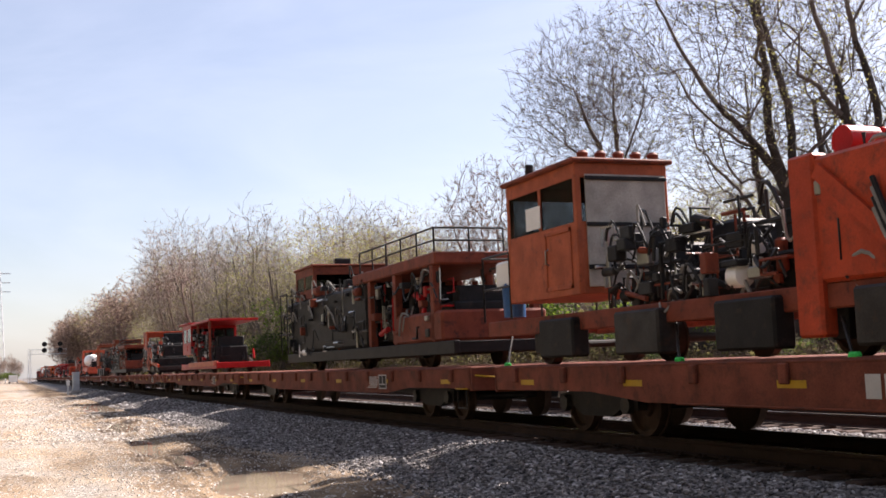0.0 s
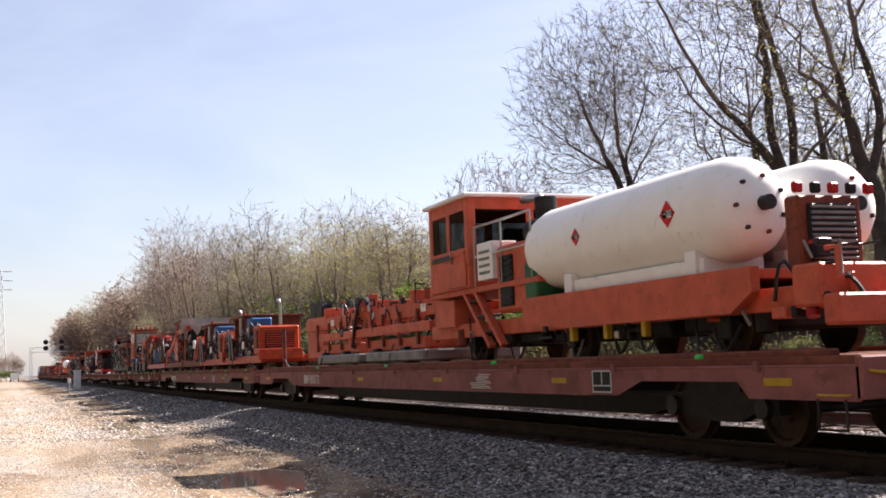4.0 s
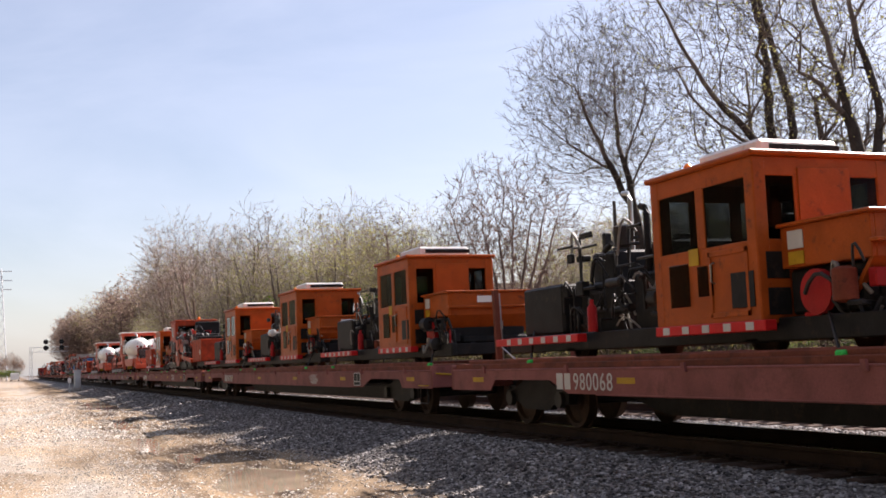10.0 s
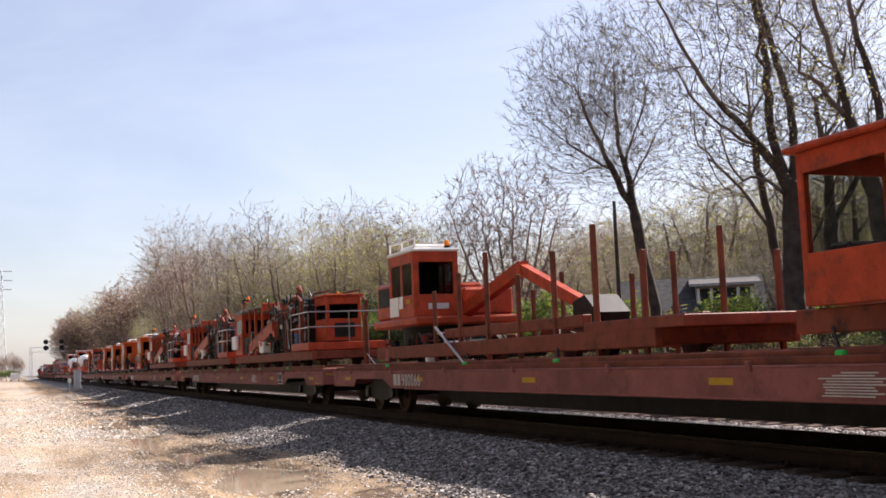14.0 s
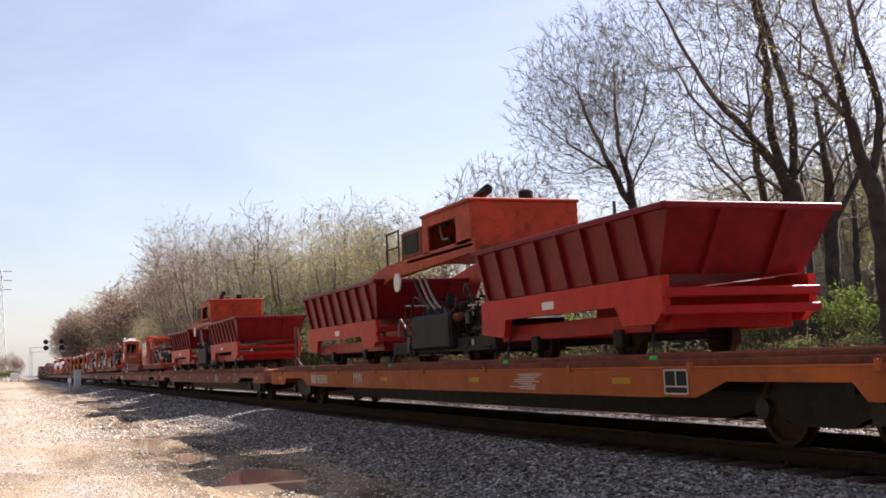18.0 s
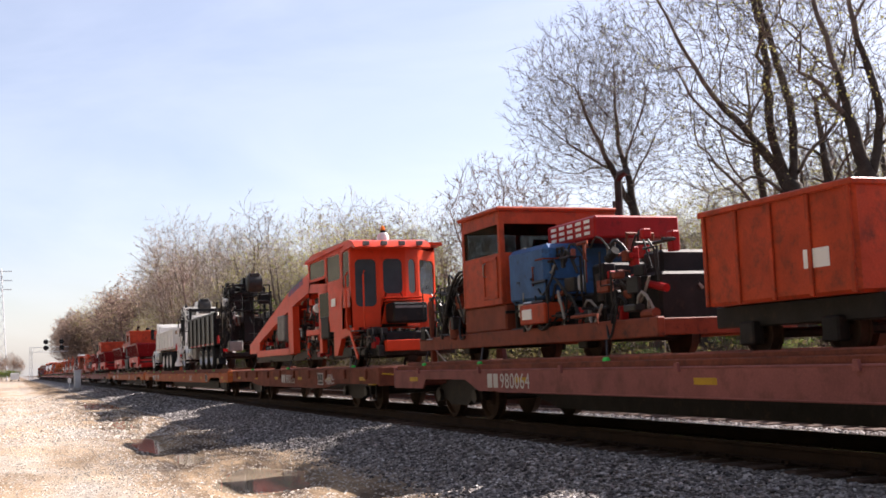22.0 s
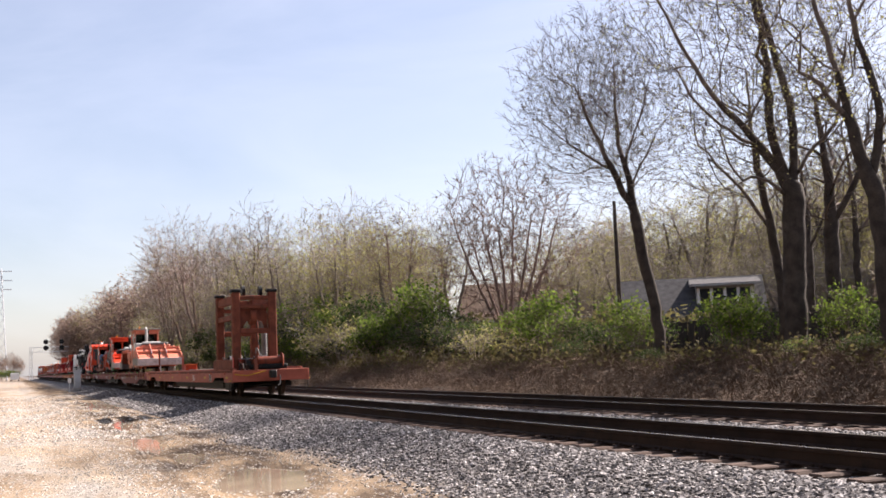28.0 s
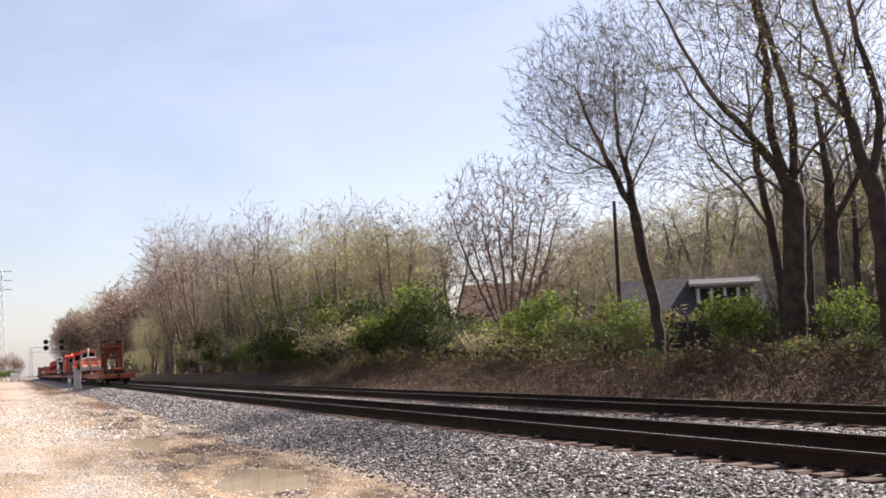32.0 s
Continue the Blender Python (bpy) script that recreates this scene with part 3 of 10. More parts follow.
def cab(T, x0, x1, y0, y1, z0, z1, paint, waist=0.48, side_panes=2, back_panes=2, roof=None, over=0.08, door=True, glass=None, post=0.09):
    """A driver's cab between y0 (rear) and y1 (front): panels, posts, glass, roof, seat inside."""
    glass = glass or M_GLASS
    zw, zt, p, t = z0 + (z1 - z0) * waist, z1 - 0.22, post, 0.04
    c = part("cab", G().box(x0 + t, x1 - t, y0 + t, y1 - t, z0, z0 + 0.05, 0.01), paint, T)
    for x in (x0, x1 - t):
        g = G().box(x, x + t, y0, y1, z0, zw, 0.008).box(x, x + t, y0, y1, zt, z1, 0.008)
        for k in range(1, side_panes):
            y = y0 + (y1 - y0) * k / side_panes
            g.box(x, x + t, y - p / 2, y + p / 2, zw - 0.01, zt + 0.01, 0.01)
        part("side_wall", g, paint, c)
    for y in (y0, y1 - t):
        g = G().box(x0 + t, x1 - t, y, y + t, z0, zw, 0.008).box(x0 + t, x1 - t, y, y + t, zt, z1, 0.008)
        for k in range(1, back_panes):
            x = x0 + (x1 - x0) * k / back_panes
            g.box(x - p / 2, x + p / 2, y, y + t, zw - 0.01, zt + 0.01, 0.01)
        part("end_wall", g, paint, c)
    for x in (x0, x1 - p):
        for y in (y0, y1 - p):
            part("corner_post", G().box(x - 0.004, x + p + 0.004, y - 0.004, y + p + 0.004, z0, z1, 0.015), paint, c)
    part("roof", G().box(x0 - over, x1 + over, y0 - over, y1 + over, z1, z1 + 0.07, 0.03), roof or paint, c)
    w = (y1 - y0) / side_panes
    for x in (x0 + 0.012, x1 - 0.02):
        for k in range(side_panes):
            part("window_pane", G().box(x, x + 0.008, y0 + w * k + 0.04, y0 + w * (k + 1) - 0.04, zw - 0.01, zt + 0.01, 0.001), glass, c)
    w = (x1 - x0) / back_panes
    for y in (y0 + 0.012, y1 - 0.02):
        for k in range(back_panes):
            part("window_pane", G().box(x0 + w * k + 0.04, x0 + w * (k + 1) - 0.04, y, y + 0.008, zw - 0.01, zt + 0.01, 0.001), glass, c)
    seat = G().box((x0 + x1) / 2 - 0.25, (x0 + x1) / 2 + 0.25, (y0 + y1) / 2 - 0.3, (y0 + y1) / 2 + 0.2, z0 + 0.05, z0 + 0.55, 0.05)
    seat.box((x0 + x1) / 2 - 0.24, (x0 + x1) / 2 + 0.24, (y0 + y1) / 2 - 0.36, (y0 + y1) / 2 - 0.26, z0 + 0.5, z0 + 1.15, 0.05)
    part("seat", seat, M_SEAT, c)
    part("console", G().box(x0 + 0.25, x1 - 0.25, y1 - 0.42, y1 - 0.12, z0 + 0.05, zw + 0.1, 0.03), M_DARK, c)
    if door:
        dg = G()
        a, b = y0 + (y1 - y0) * 0.08, y0 + (y1 - y0) * 0.44
        for u, v, m, k in ((a, a + 0.05, z0 + 0.1, zw - 0.06), (b - 0.05, b, z0 + 0.1, zw - 0.06), (a, b, z0 + 0.1, z0 + 0.16), (a, b, zw - 0.12, zw - 0.06)):
            dg.box(x0 - 0.018, x0 - 0.002, u, v, m, k, 0.004)
        part("door_frame", dg, paint, c)
        part("door_handle", G().tube([(x0 - 0.002, b - 0.1, z0 + 0.5), (x0 - 0.05, b - 0.1, z0 + 0.52), (x0 - 0.05, b - 0.1, z0 + 0.72), (x0 - 0.002, b - 0.1, z0 + 0.74)], 0.012, 6), M_STEEL, c)
    return c


def chassis(T, y0, y1, zd, paint, wheels=2, r=0.3, half=1.0):
    """Two side beams with cross members on flanged wheels that stand on the flatcar's deck."""
    zw = DECK + r
    f = part("chassis", G().box(-half, -half + 0.12, y0, y1, zd - 0.26, zd, 0.015), paint, T)
    part("side_beam", G().box(half - 0.12, half, y0, y1, zd - 0.26, zd, 0.015), paint, f)
    n = max(2, int((y1 - y0) / 2.4))
    for i in range(n + 1):
        y = y0 + 0.06 + (y1 - y0 - 0.12) * i / n
        part("cross_member", G().box(-half + 0.1, half - 0.1, y - 0.05, y + 0.05, zd - 0.24, zd - 0.02, 0.01), paint, f)
    for i in range(wheels):
        y = y0 + (y1 - y0) * ((i + 0.5) / wheels if wheels > 1 else 0.5)
        part("axle", G().cyl((-0.7, y, zw), (0.7, y, zw), 0.06, 10), M_DARK, f)
        for sx in (-1, 1):
            wheel_part(f, sx * 0.76, y, zw, r)
            part("axle_box", G().box(sx * 0.84, sx * 1.0, y - 0.13, y + 0.13, zw - 0.13, zd - 0.2, 0.02), M_BLACK, f)
    return f


def pipe_run(T, pts, r=0.025, material=None, name="pipe", label=""):
    return part(name, G().tube(pts, r, 7), material or M_DARK, T, label)


def hose(T, a, b, sag, r=0.022, material=None):
    """A hose that hangs or arches between two points."""
    a, b = Vector(a), Vector(b)
    pts = []
    for i in range(8):
        t = i / 7
        p = a.lerp(b, t)
        p.z += sag * 4 * t * (1 - t)
        pts.append(p)
    return part("hose", G().tube(pts, r, 6), material or M_HOSE, T)


def machinery(T, x0, x1, y0, y1, z0, z1, seed, n=16, paints=None, core=True, core_paint=None):
    """Crowded hydraulic machinery: a core with valve blocks, cylinders, filters and pipes about it, all within the given bounds."""
    R = random.Random(seed)
    paints = paints or [M_BLACK, M_BLACK, M_DARK, M_ORANGE, M_BROWN]
    base = T
    h = z1 - z0
    if core:
        L = y1 - y0
        m = max(1, round(L / 1.3))
        for i in range(m):
            a = y0 + L * (i + R.uniform(0.06, 0.16)) / m
            b = y0 + L * (i + R.uniform(0.72, 0.92)) / m
            g = G().box(x0 + R.uniform(0.28, 0.5), x1 - R.uniform(0.2, 0.5), a, b, z0 + 0.002 * i, z0 + h * R.uniform(0.3, 0.62), 0.04)
            c, d = a + (b - a) * R.uniform(0.1, 0.3), a + (b - a) * R.uniform(0.55, 0.9)
            g.box(x0 + R.uniform(0.4, 0.6), x1 - R.uniform(0.4, 0.6), c, d, z0 + h * 0.25, z0 + h * R.uniform(0.6, 0.92), 0.04)
            block = part("engine_block", g, core_paint or M_BLACK, T)
            base = block if i == 0 else base

    def piece(kind, g, x, y, z):
        """Adds one random fitting to g."""
        if kind == "block":
            a, b, c = R.uniform(0.06, 0.2), R.uniform(0.08, 0.32), R.uniform(0.08, 0.28)
            g.box(x - a / 2, x + a / 2, max(y0, y - b / 2), min(y1, y + b / 2), max(z0, z - c / 2), min(z1, z + c / 2), 0.015)
        elif kind == "pipe":
            pts = [Vector((x, y, z))]
            for j in range(R.randint(2, 5)):
                q = pts[-1].copy()
                q[R.choice((1, 2, 1, 2, 0))] += R.choice((-1, 1)) * R.uniform(0.12, 0.5)
                q = Vector((min(max(q.x, x0), x1), min(max(q.y, y0), y1), min(max(q.z, z0), z1)))
                if (q - pts[-1]).length > 0.05:
                    pts.append(q)
            if len(pts) > 1:
                g.tube(pts, R.uniform(0.012, 0.03), 5)
        elif kind == "bow":
            q = Vector((x, y, z))
            e = q + Vector((R.uniform(-0.1, 0.1), R.choice((-1, 1)) * R.uniform(0.2, 0.6), R.uniform(-0.4, 0.1)))
            e = Vector((min(max(e.x, x0), x1), min(max(e.y, y0), y1), min(max(e.z, z0), z1)))
            k = R.uniform(0.1, 0.35) * R.choice((1, 1, -1))
            g.tube([q.lerp(e, t) + Vector((-0.05 * math.sin(math.pi * t), 0, k * math.sin(math.pi * t))) for t in (0, 0.2, 0.4, 0.6, 0.8, 1)], R.uniform(0.014, 0.026), 5)

    def spot():
        side = R.random() < 0.65
        return (x0 + R.uniform(0.02, 0.35) if side else R.uniform(x0 + 0.15, x1 - 0.15), R.uniform(y0 + 0.1, y1 - 0.1), z0 + h * R.random() ** 1.15)

    for i in range(int(n * 0.5)):
        k = R.random()
        m = R.choice(paints)
        x, y, z = spot()
        if k < 0.3:
            g = G()
            piece("block", g, x, y, z)
            part("valve_block", g, m, base)
        elif k < 0.58:
            L, r = R.uniform(0.35, 0.9), R.uniform(0.035, 0.075)
            if R.random() < 0.5:
                a, b = (x, y, max(z0, z - L / 2)), (x + R.uniform(-0.1, 0.1), y + R.uniform(-0.2, 0.2), min(z1, z + L / 2))
            else:
                a, b = (x, max(y0, y - L / 2), z), (x, min(y1, y + L / 2), z + R.uniform(-0.2, 0.2))
            a, b = Vector(a), Vector(b)
            q = a.lerp(b, 0.6)
            c = part("hydraulic_cylinder", G().cyl(a, q, r, 10), m, base)
            if base is T:
                part("rod", G().cyl(q, b, r * 0.5, 8), M_STEEL, c)
        elif k < 0.78:
            r, L = R.uniform(0.06, 0.14), R.uniform(0.18, 0.42)
            part("filter", G().lathe((x, y, z), [(-L / 2, r * 0.5), (-L / 2 + 0.03, r), (L / 2 - 0.03, r), (L / 2, r * 0.6)], 14, R.choice((1, 2))), R.choice((M_BLACK, M_WHITE, M_DARK, M_BROWN)), base)
        else:
            g = G()
            piece("bow", g, x, y, z)
            if g.v:
                part("hose", g, R.choice((M_HOSE, M_HOSE, M_PALEHOSE)), base)
    bits = {}
    for i in range(int(n * 2.2)):
        k = R.choice(("block", "pipe", "pipe", "bow", "bow"))
        m = R.choice(paints + [M_HOSE, M_HOSE, M_STEEL]) if k != "bow" else R.choice((M_HOSE, M_HOSE, M_HOSE, M_PALEHOSE))
        g = bits.setdefault(m.name, (G(), m))[0]
        piece(k, g, *spot())
    for g, m in bits.values():
        if g.v:
            tagged(part("hydraulic_fitting", g, m, base, "small fittings and hoses"), kind="stuff")
    return base


def railing(T, pts, z, h=1.0, rails=2, material=None, r=0.02):
    """Handrail with posts along a line of (x, y) points."""
    m = material or M_YELLOW
    g = G()
    for k in range(rails):
        zz = z + h * (k + 1) / rails
        g.tube([(x, y, zz) for x, y in pts], r, 6)
    rail = part("handrail", g, m, T)
    for (xa, ya), (xb, yb) in zip(pts, pts[1:]):
        n = max(1, round(math.hypot(xb - xa, yb - ya) / 1.0))
        for i in range(n + 1):
            x, y = xa + (xb - xa) * i / n, ya + (yb - ya) * i / n
            part("rail_post", G().cyl((x, y, z), (x, y, z + h), r, 6), m, rail)
    return rail


def ladder(T, x, y, z0, z1, w=0.4, material=None):
    g = G().tube([(x, y - w / 2, z0), (x, y - w / 2, z1)], 0.022, 6).tube([(x, y + w / 2, z0), (x, y + w / 2, z1)], 0.022, 6)
    n = int((z1 - z0) / 0.3)
    for i in range(n):
        z = z0 + 0.15 + i * 0.3
        g.tube([(x, y - w / 2, z), (x, y + w / 2, z)], 0.016, 6)
    return part("ladder", g, material or M_STEEL, T)


def louvres(T, x, y0, y1, z0, z1, n, paint, name="radiator_grille"):
    """A framed grille of slats on the side towards the camera."""
    b = part(name, G().box(x, x + 0.03, y0, y1, z0, z1, 0.006), M_BLACK, T)
    for i in range(n):
        z = z0 + (z1 - z0) * (i + 0.5) / n
        part("slat", G().box(x - 0.02, x + 0.004, y0 + 0.03, y1 - 0.03, z - (z1 - z0) / n * 0.28, z + (z1 - z0) / n * 0.2, 0.004), paint, b)
    return b


def rear_louvres(T, y, x0, x1, z0, z1, n, paint):
    b = part("radiator_grille", G().box(x0, x1, y - 0.03, y, z0, z1, 0.006), M_BLACK, T)
    for i in range(n):
        z = z0 + (z1 - z0) * (i + 0.5) / n
        part("slat", G().box(x0 + 0.03, x1 - 0.03, y - 0.05, y - 0.028, z - (z1 - z0) / n * 0.28, z + (z1 - z0) / n * 0.2, 0.004), paint, b)
    return b


def beacon(T, x, y, z):
    b = part("beacon", G().cyl((x, y, z), (x, y, z + 0.06), 0.07, 10), M_BLACK, T)
    part("beacon_lens", G().lathe((x, y, z + 0.06), [(0, 0.06), (0.08, 0.055), (0.12, 0.02)], 10, 2), M_LENS, b, "amber warning light")


def exhaust(T, x, y, z0, z1, material=None, bend=0.3, r=0.05):
    return part("exhaust_pipe", G().tube([(x, y, z0), (x, y, z1 - 0.12), (x, y + bend * 0.3, z1 - 0.02), (x, y + bend, z1)], r, 9), material or M_STEEL, T)


def tyre(T, x, y, z, r, w, rim=None, side=-1, name="wheel"):
    """A road wheel with a rubber tyre; side: the way its dished face looks along x."""
    prof = [(-w / 2, r * 0.57), (-w / 2, r * 0.78), (-w * 0.46, r * 0.9), (-w * 0.3, r * 0.985), (-w * 0.1, r), (w * 0.1, r), (w * 0.3, r * 0.985), (w * 0.46, r * 0.9), (w / 2, r * 0.78), (w / 2, r * 0.57)]
    t = part(name, G().lathe((x, y, z), prof + prof[:1], 32, 0, False), M_RUBBER, T, "black rubber tyre")
    s = side
    part("rim", G().lathe((x, y, z), [(s * w * 0.44, r * 0.58), (s * w * 0.53, r * 0.6), (s * w * 0.53, r * 0.555), (s * w * 0.42, r * 0.53), (s * w * 0.2, r * 0.5), (s * w * 0.06, r * 0.46), (0.0, r * 0.36),
                                      (s * w * 0.03, r * 0.3), (s * w * 0.02, r * 0.18), (s * w * 0.02, 0.004)], 30, 0, False), rim or M_WHITE, t, "deep dished rim")
    g = G()
    for k in range(10):
        a = 2 * math.pi * k / 10
        g.cyl((x + s * w * 0.02, y + r * 0.27 * math.cos(a), z + r * 0.27 * math.sin(a)), (x + s * w * 0.12, y + r * 0.27 * math.cos(a), z + r * 0.27 * math.sin(a)), 0.016, 6)
    part("nut_ring", g, M_STEEL, t)
    part("hub", G().lathe((x, y, z), [(0, r * 0.2), (s * w * 0.3, r * 0.17), (s * w * 0.36, r * 0.08)], 14), rim or M_WHITE, t)
    holes = G()
    for k in range(5):
        a = 2 * math.pi * (k + 0.5) / 5
        holes.cyl((x + s * w * 0.0, y + r * 0.4 * math.cos(a), z + r * 0.4 * math.sin(a)), (x + s * w * 0.055, y + r * 0.4 * math.cos(a), z + r * 0.4 * math.sin(a)), 0.034, 8)
    part("hole_ring", holes, M_BLACK, t)
    return t


def tiedown(T, y, x=-1.3):
    """A bright green ratchet strap hook with a chain up to the load."""
    c = part("tie_down_chain", G().tube([(x, y, 0.94), (x + 0.15, y + 0.25, 1.2), (x + 0.38, y + 0.6, 1.5)], 0.018, 6), M_DARK, T)
    part("strap_hook", G().box(x - 0.05, x + 0.03, y - 0.08, y + 0.06, 0.86, 1.05, 0.02), M_STRAP, c, "bright green load strap")

# ---- the train: machines on the flatcars (front = larger y) ----
GROUP = "track machines on the train"


def propane_car(f):
    """Long heater frame, cab, engine and two white gas tanks. f: y of the cab's front."""
    T = rider("rail_heater_machine", f - 4, DECK, "orange rail heater with a cab and two white gas tanks", "track machine", GROUP)
    for y in (f + 8.2, f + 3.6):
        chassis(T, y - 2.0, y + 2.0, 1.62, M_HEATER, 2, 0.28, 0.85)
    # heater boom in front of the cab
    for x in (-0.85, 0.72):
        part("boom_beam", G().box(x, x + 0.13, f + 0.2, f + 11.6, 2.05, 2.36), M_HEATER, T)
    for k in range(9):
        y = f + 0.7 + k * 1.18
        part("cross_tie", G().box(-0.8, 0.8, y - 0.06, y + 0.06, 2.1, 2.28), M_HEATER, T)
        part("burner_hanger", G().box(-0.92, -0.86, y - 0.05, y + 0.05, 1.45, 2.2), M_BROWN, T)
        if k % 3 == 1:
            part("boom_bracket", G().box(-0.9, 0.9, y + 0.22, y + 0.42, 2.34, 2.62), M_HEATER, T)
            part("warning_label", G().box(-0.872, -0.878, y - 0.5, y - 0.2, 2.12, 2.28, 0.002), M_WHITE, T, "white warning label")
    part("lower_beam", G().box(-0.95, -0.8, f + 1.0, f + 9.8, 1.72, 1.92), M_HEATER, T)
    part("burner_hood", G().box(-1.1, 1.1, f + 1.0, f + 5.0, 1.1, 1.34, 0.04), M_GREY, T, "grey steel burner hood")
    part("burner_hood", G().box(-1.1, 1.1, f + 5.6, f + 9.4, 1.1, 1.34, 0.04), M_GREY, T)
    for yy in (10.8, 11.5):
        for sx in (-0.5, 0.35):
            part("hose_reel", G().lathe((sx, f + yy, 2.62), [(-0.16, 0.34), (-0.13, 0.34), (-0.12, 0.22), (0.12, 0.22), (0.13, 0.34), (0.16, 0.34)], 18), M_BLACK, T)
    part("reel_stand", G().prism([(f + 10.2, 1.3), (f + 10.3, 2.45), (f + 11.9, 2.45), (f + 12.0, 1.3)], -0.7, -0.55), M_HEATER, T)
    part("reel_stand", G().prism([(f + 10.2, 1.3), (f + 10.3, 2.45), (f + 11.9, 2.45), (f + 12.0, 1.3)], 0.5, 0.65), M_HEATER, T)
    for k in range(7):
        hose(T, (-0.95 + 0.05 * k, f + 5.2 + 0.12 * k, 2.5), (-1.0 + 0.03 * k, f + 6.4 + 0.1 * k, 1.5), 0.55, 0.035, M_PALEHOSE if k % 2 else M_HOSE)
    machinery(T, -0.95, 0.95, f + 0.5, f + 8.5, 1.7, 2.75, 31, 34, [M_HEATER, M_HEATER, M_BLACK, M_BROWN], core=False)
    # cab
    chassis(T, f - 11.0, f + 0.6, 1.75, M_HEATER, 3, 0.34, 1.05)
    part("cab_floor", G().box(-1.2, 1.2, f - 4.6, f + 0.25, 2.26, 2.36), M_HEATER, T)
    cab(T, -1.25, 1.25, f - 1.95, f, 2.36, 4.0, M_HEATER, 0.45, 2, 2, M_WHITE, 0.1, True, None, 0.16)
    part("maker_mark", G().box(-1.262, -1.266, f - 1.2, f - 0.15, 2.93, 3.03, 0.001), M_DARK, T, "dark painted maker's mark, unreadable")
    part("door_panel", G().box(-1.285, -1.255, f - 1.85, f - 0.9, 2.4, 2.85, 0.02), M_HEATER, T)
    part("warning_label", G().box(-1.262, -1.268, f - 1.0, f - 0.86, 2.62, 2.8, 0.002), M_WHITE, T)
    part("step_frame", G().slab((-1.15, f - 2.0, 2.3), (-1.15, f - 3.1, 1.3), 0.12, 0.08).slab((-1.15, f - 1.5, 2.3), (-1.15, f - 2.6, 1.3), 0.12, 0.08), M_HEATER, T)
    for k in range(3):
        part("step", G().box(-1.2, -0.9, f - 2.1 - k * 0.3, f - 1.75 - k * 0.3, 2.1 - k * 0.28, 2.13 - k * 0.28), M_DARK, T)
    part("tool_box", G().box(-1.15, -0.6, f - 0.9, f + 0.1, 1.7, 2.2), M_HEATER, T)
    ac = part("air_conditioner", G().box(-1.22, -0.75, f - 2.9, f - 2.25, 2.45, 3.1), M_WHITE, T, "white air-conditioning unit")
    for k in range(4):
        part("vent_slat", G().box(-1.235, -1.222, f - 2.8, f - 2.35, 2.55 + k * 0.12, 2.6 + k * 0.12), M_GREY, ac)
    railing(T, [(-1.2, f - 4.4), (-1.2, f - 2.1)], 2.36, 1.05, 2, M_STEEL)
    # engine housing
    part("engine_housing", G().box(-1.15, 1.1, f - 4.1, f - 2.9, 1.85, 2.98, 0.05), M_HEATER, T)
    louvres(T, -1.18, f - 3.6, f - 3.1, 1.95, 2.8, 9, M_BLACK)
    part("air_cleaner", G().lathe((-0.5, f - 3.5, 3.2), [(-0.6, 0.16), (-0.55, 0.24), (0.35, 0.24), (0.42, 0.14)], 16, 1), M_BLACK, T)
    part("precleaner", G().cyl((-0.5, f - 3.6, 3.4), (-0.5, f - 3.6, 3.75), 0.19, 14), M_BLACK, T)
    part("exhaust_pipe", G().tube([(-0.3, f - 3.4, 2.9), (-0.3, f - 3.3, 3.6), (-0.3, f - 3.0, 3.85), (-0.3, f - 2.3, 3.9)], 0.07, 10), M_STEEL, T)
    part("oil_cooler", G().box(-1.2, -0.5, f - 4.55, f - 4.1, 1.95, 2.6, 0.03), M_GREEN, T, "dark green oil cooler")
    # tanks
    for x in (-0.66, 0.66):
        zt = 2.78
        prof = [(-2.8, 0.0), (-2.77, 0.22), (-2.66, 0.45), (-2.46, 0.6), (-2.2, 0.65), (2.2, 0.65), (2.46, 0.6), (2.66, 0.45), (2.77, 0.22), (2.8, 0.0)]
        prof = [(d, r + 0.001) for d, r in prof]
        t = part("gas_tank", G().lathe((x, f - 6.75, zt), prof, 36, 1), M_TANK, T, "white pressure tank with domed ends")
        for yy in (-8.7, -5.5):
            part("saddle", G().box(x - 0.5, x + 0.5, f + yy - 0.12, f + yy + 0.12, 2.0, 2.3), M_WHITE, t)
        part("tank_skirt", G().box(x - 0.45, x + 0.45, f - 8.9, f - 5.3, 2.0, 2.2, 0.02), M_WHITE, t)
        for k in range(7):
            a = 0.5 + k * 0.9
            part("valve_cap", G().cyl((x + 0.34 * math.cos(a), f - 9.3, zt + 0.34 * math.sin(a)), (x + 0.34 * math.cos(a), f - 9.5, zt + 0.34 * math.sin(a)), 0.028, 7), M_BROWN if k % 2 else M_DARK, t)
        part("tank_valve", G().cyl((x, f - 9.53, zt), (x, f - 9.67, zt), 0.09, 12), M_DARK, t)
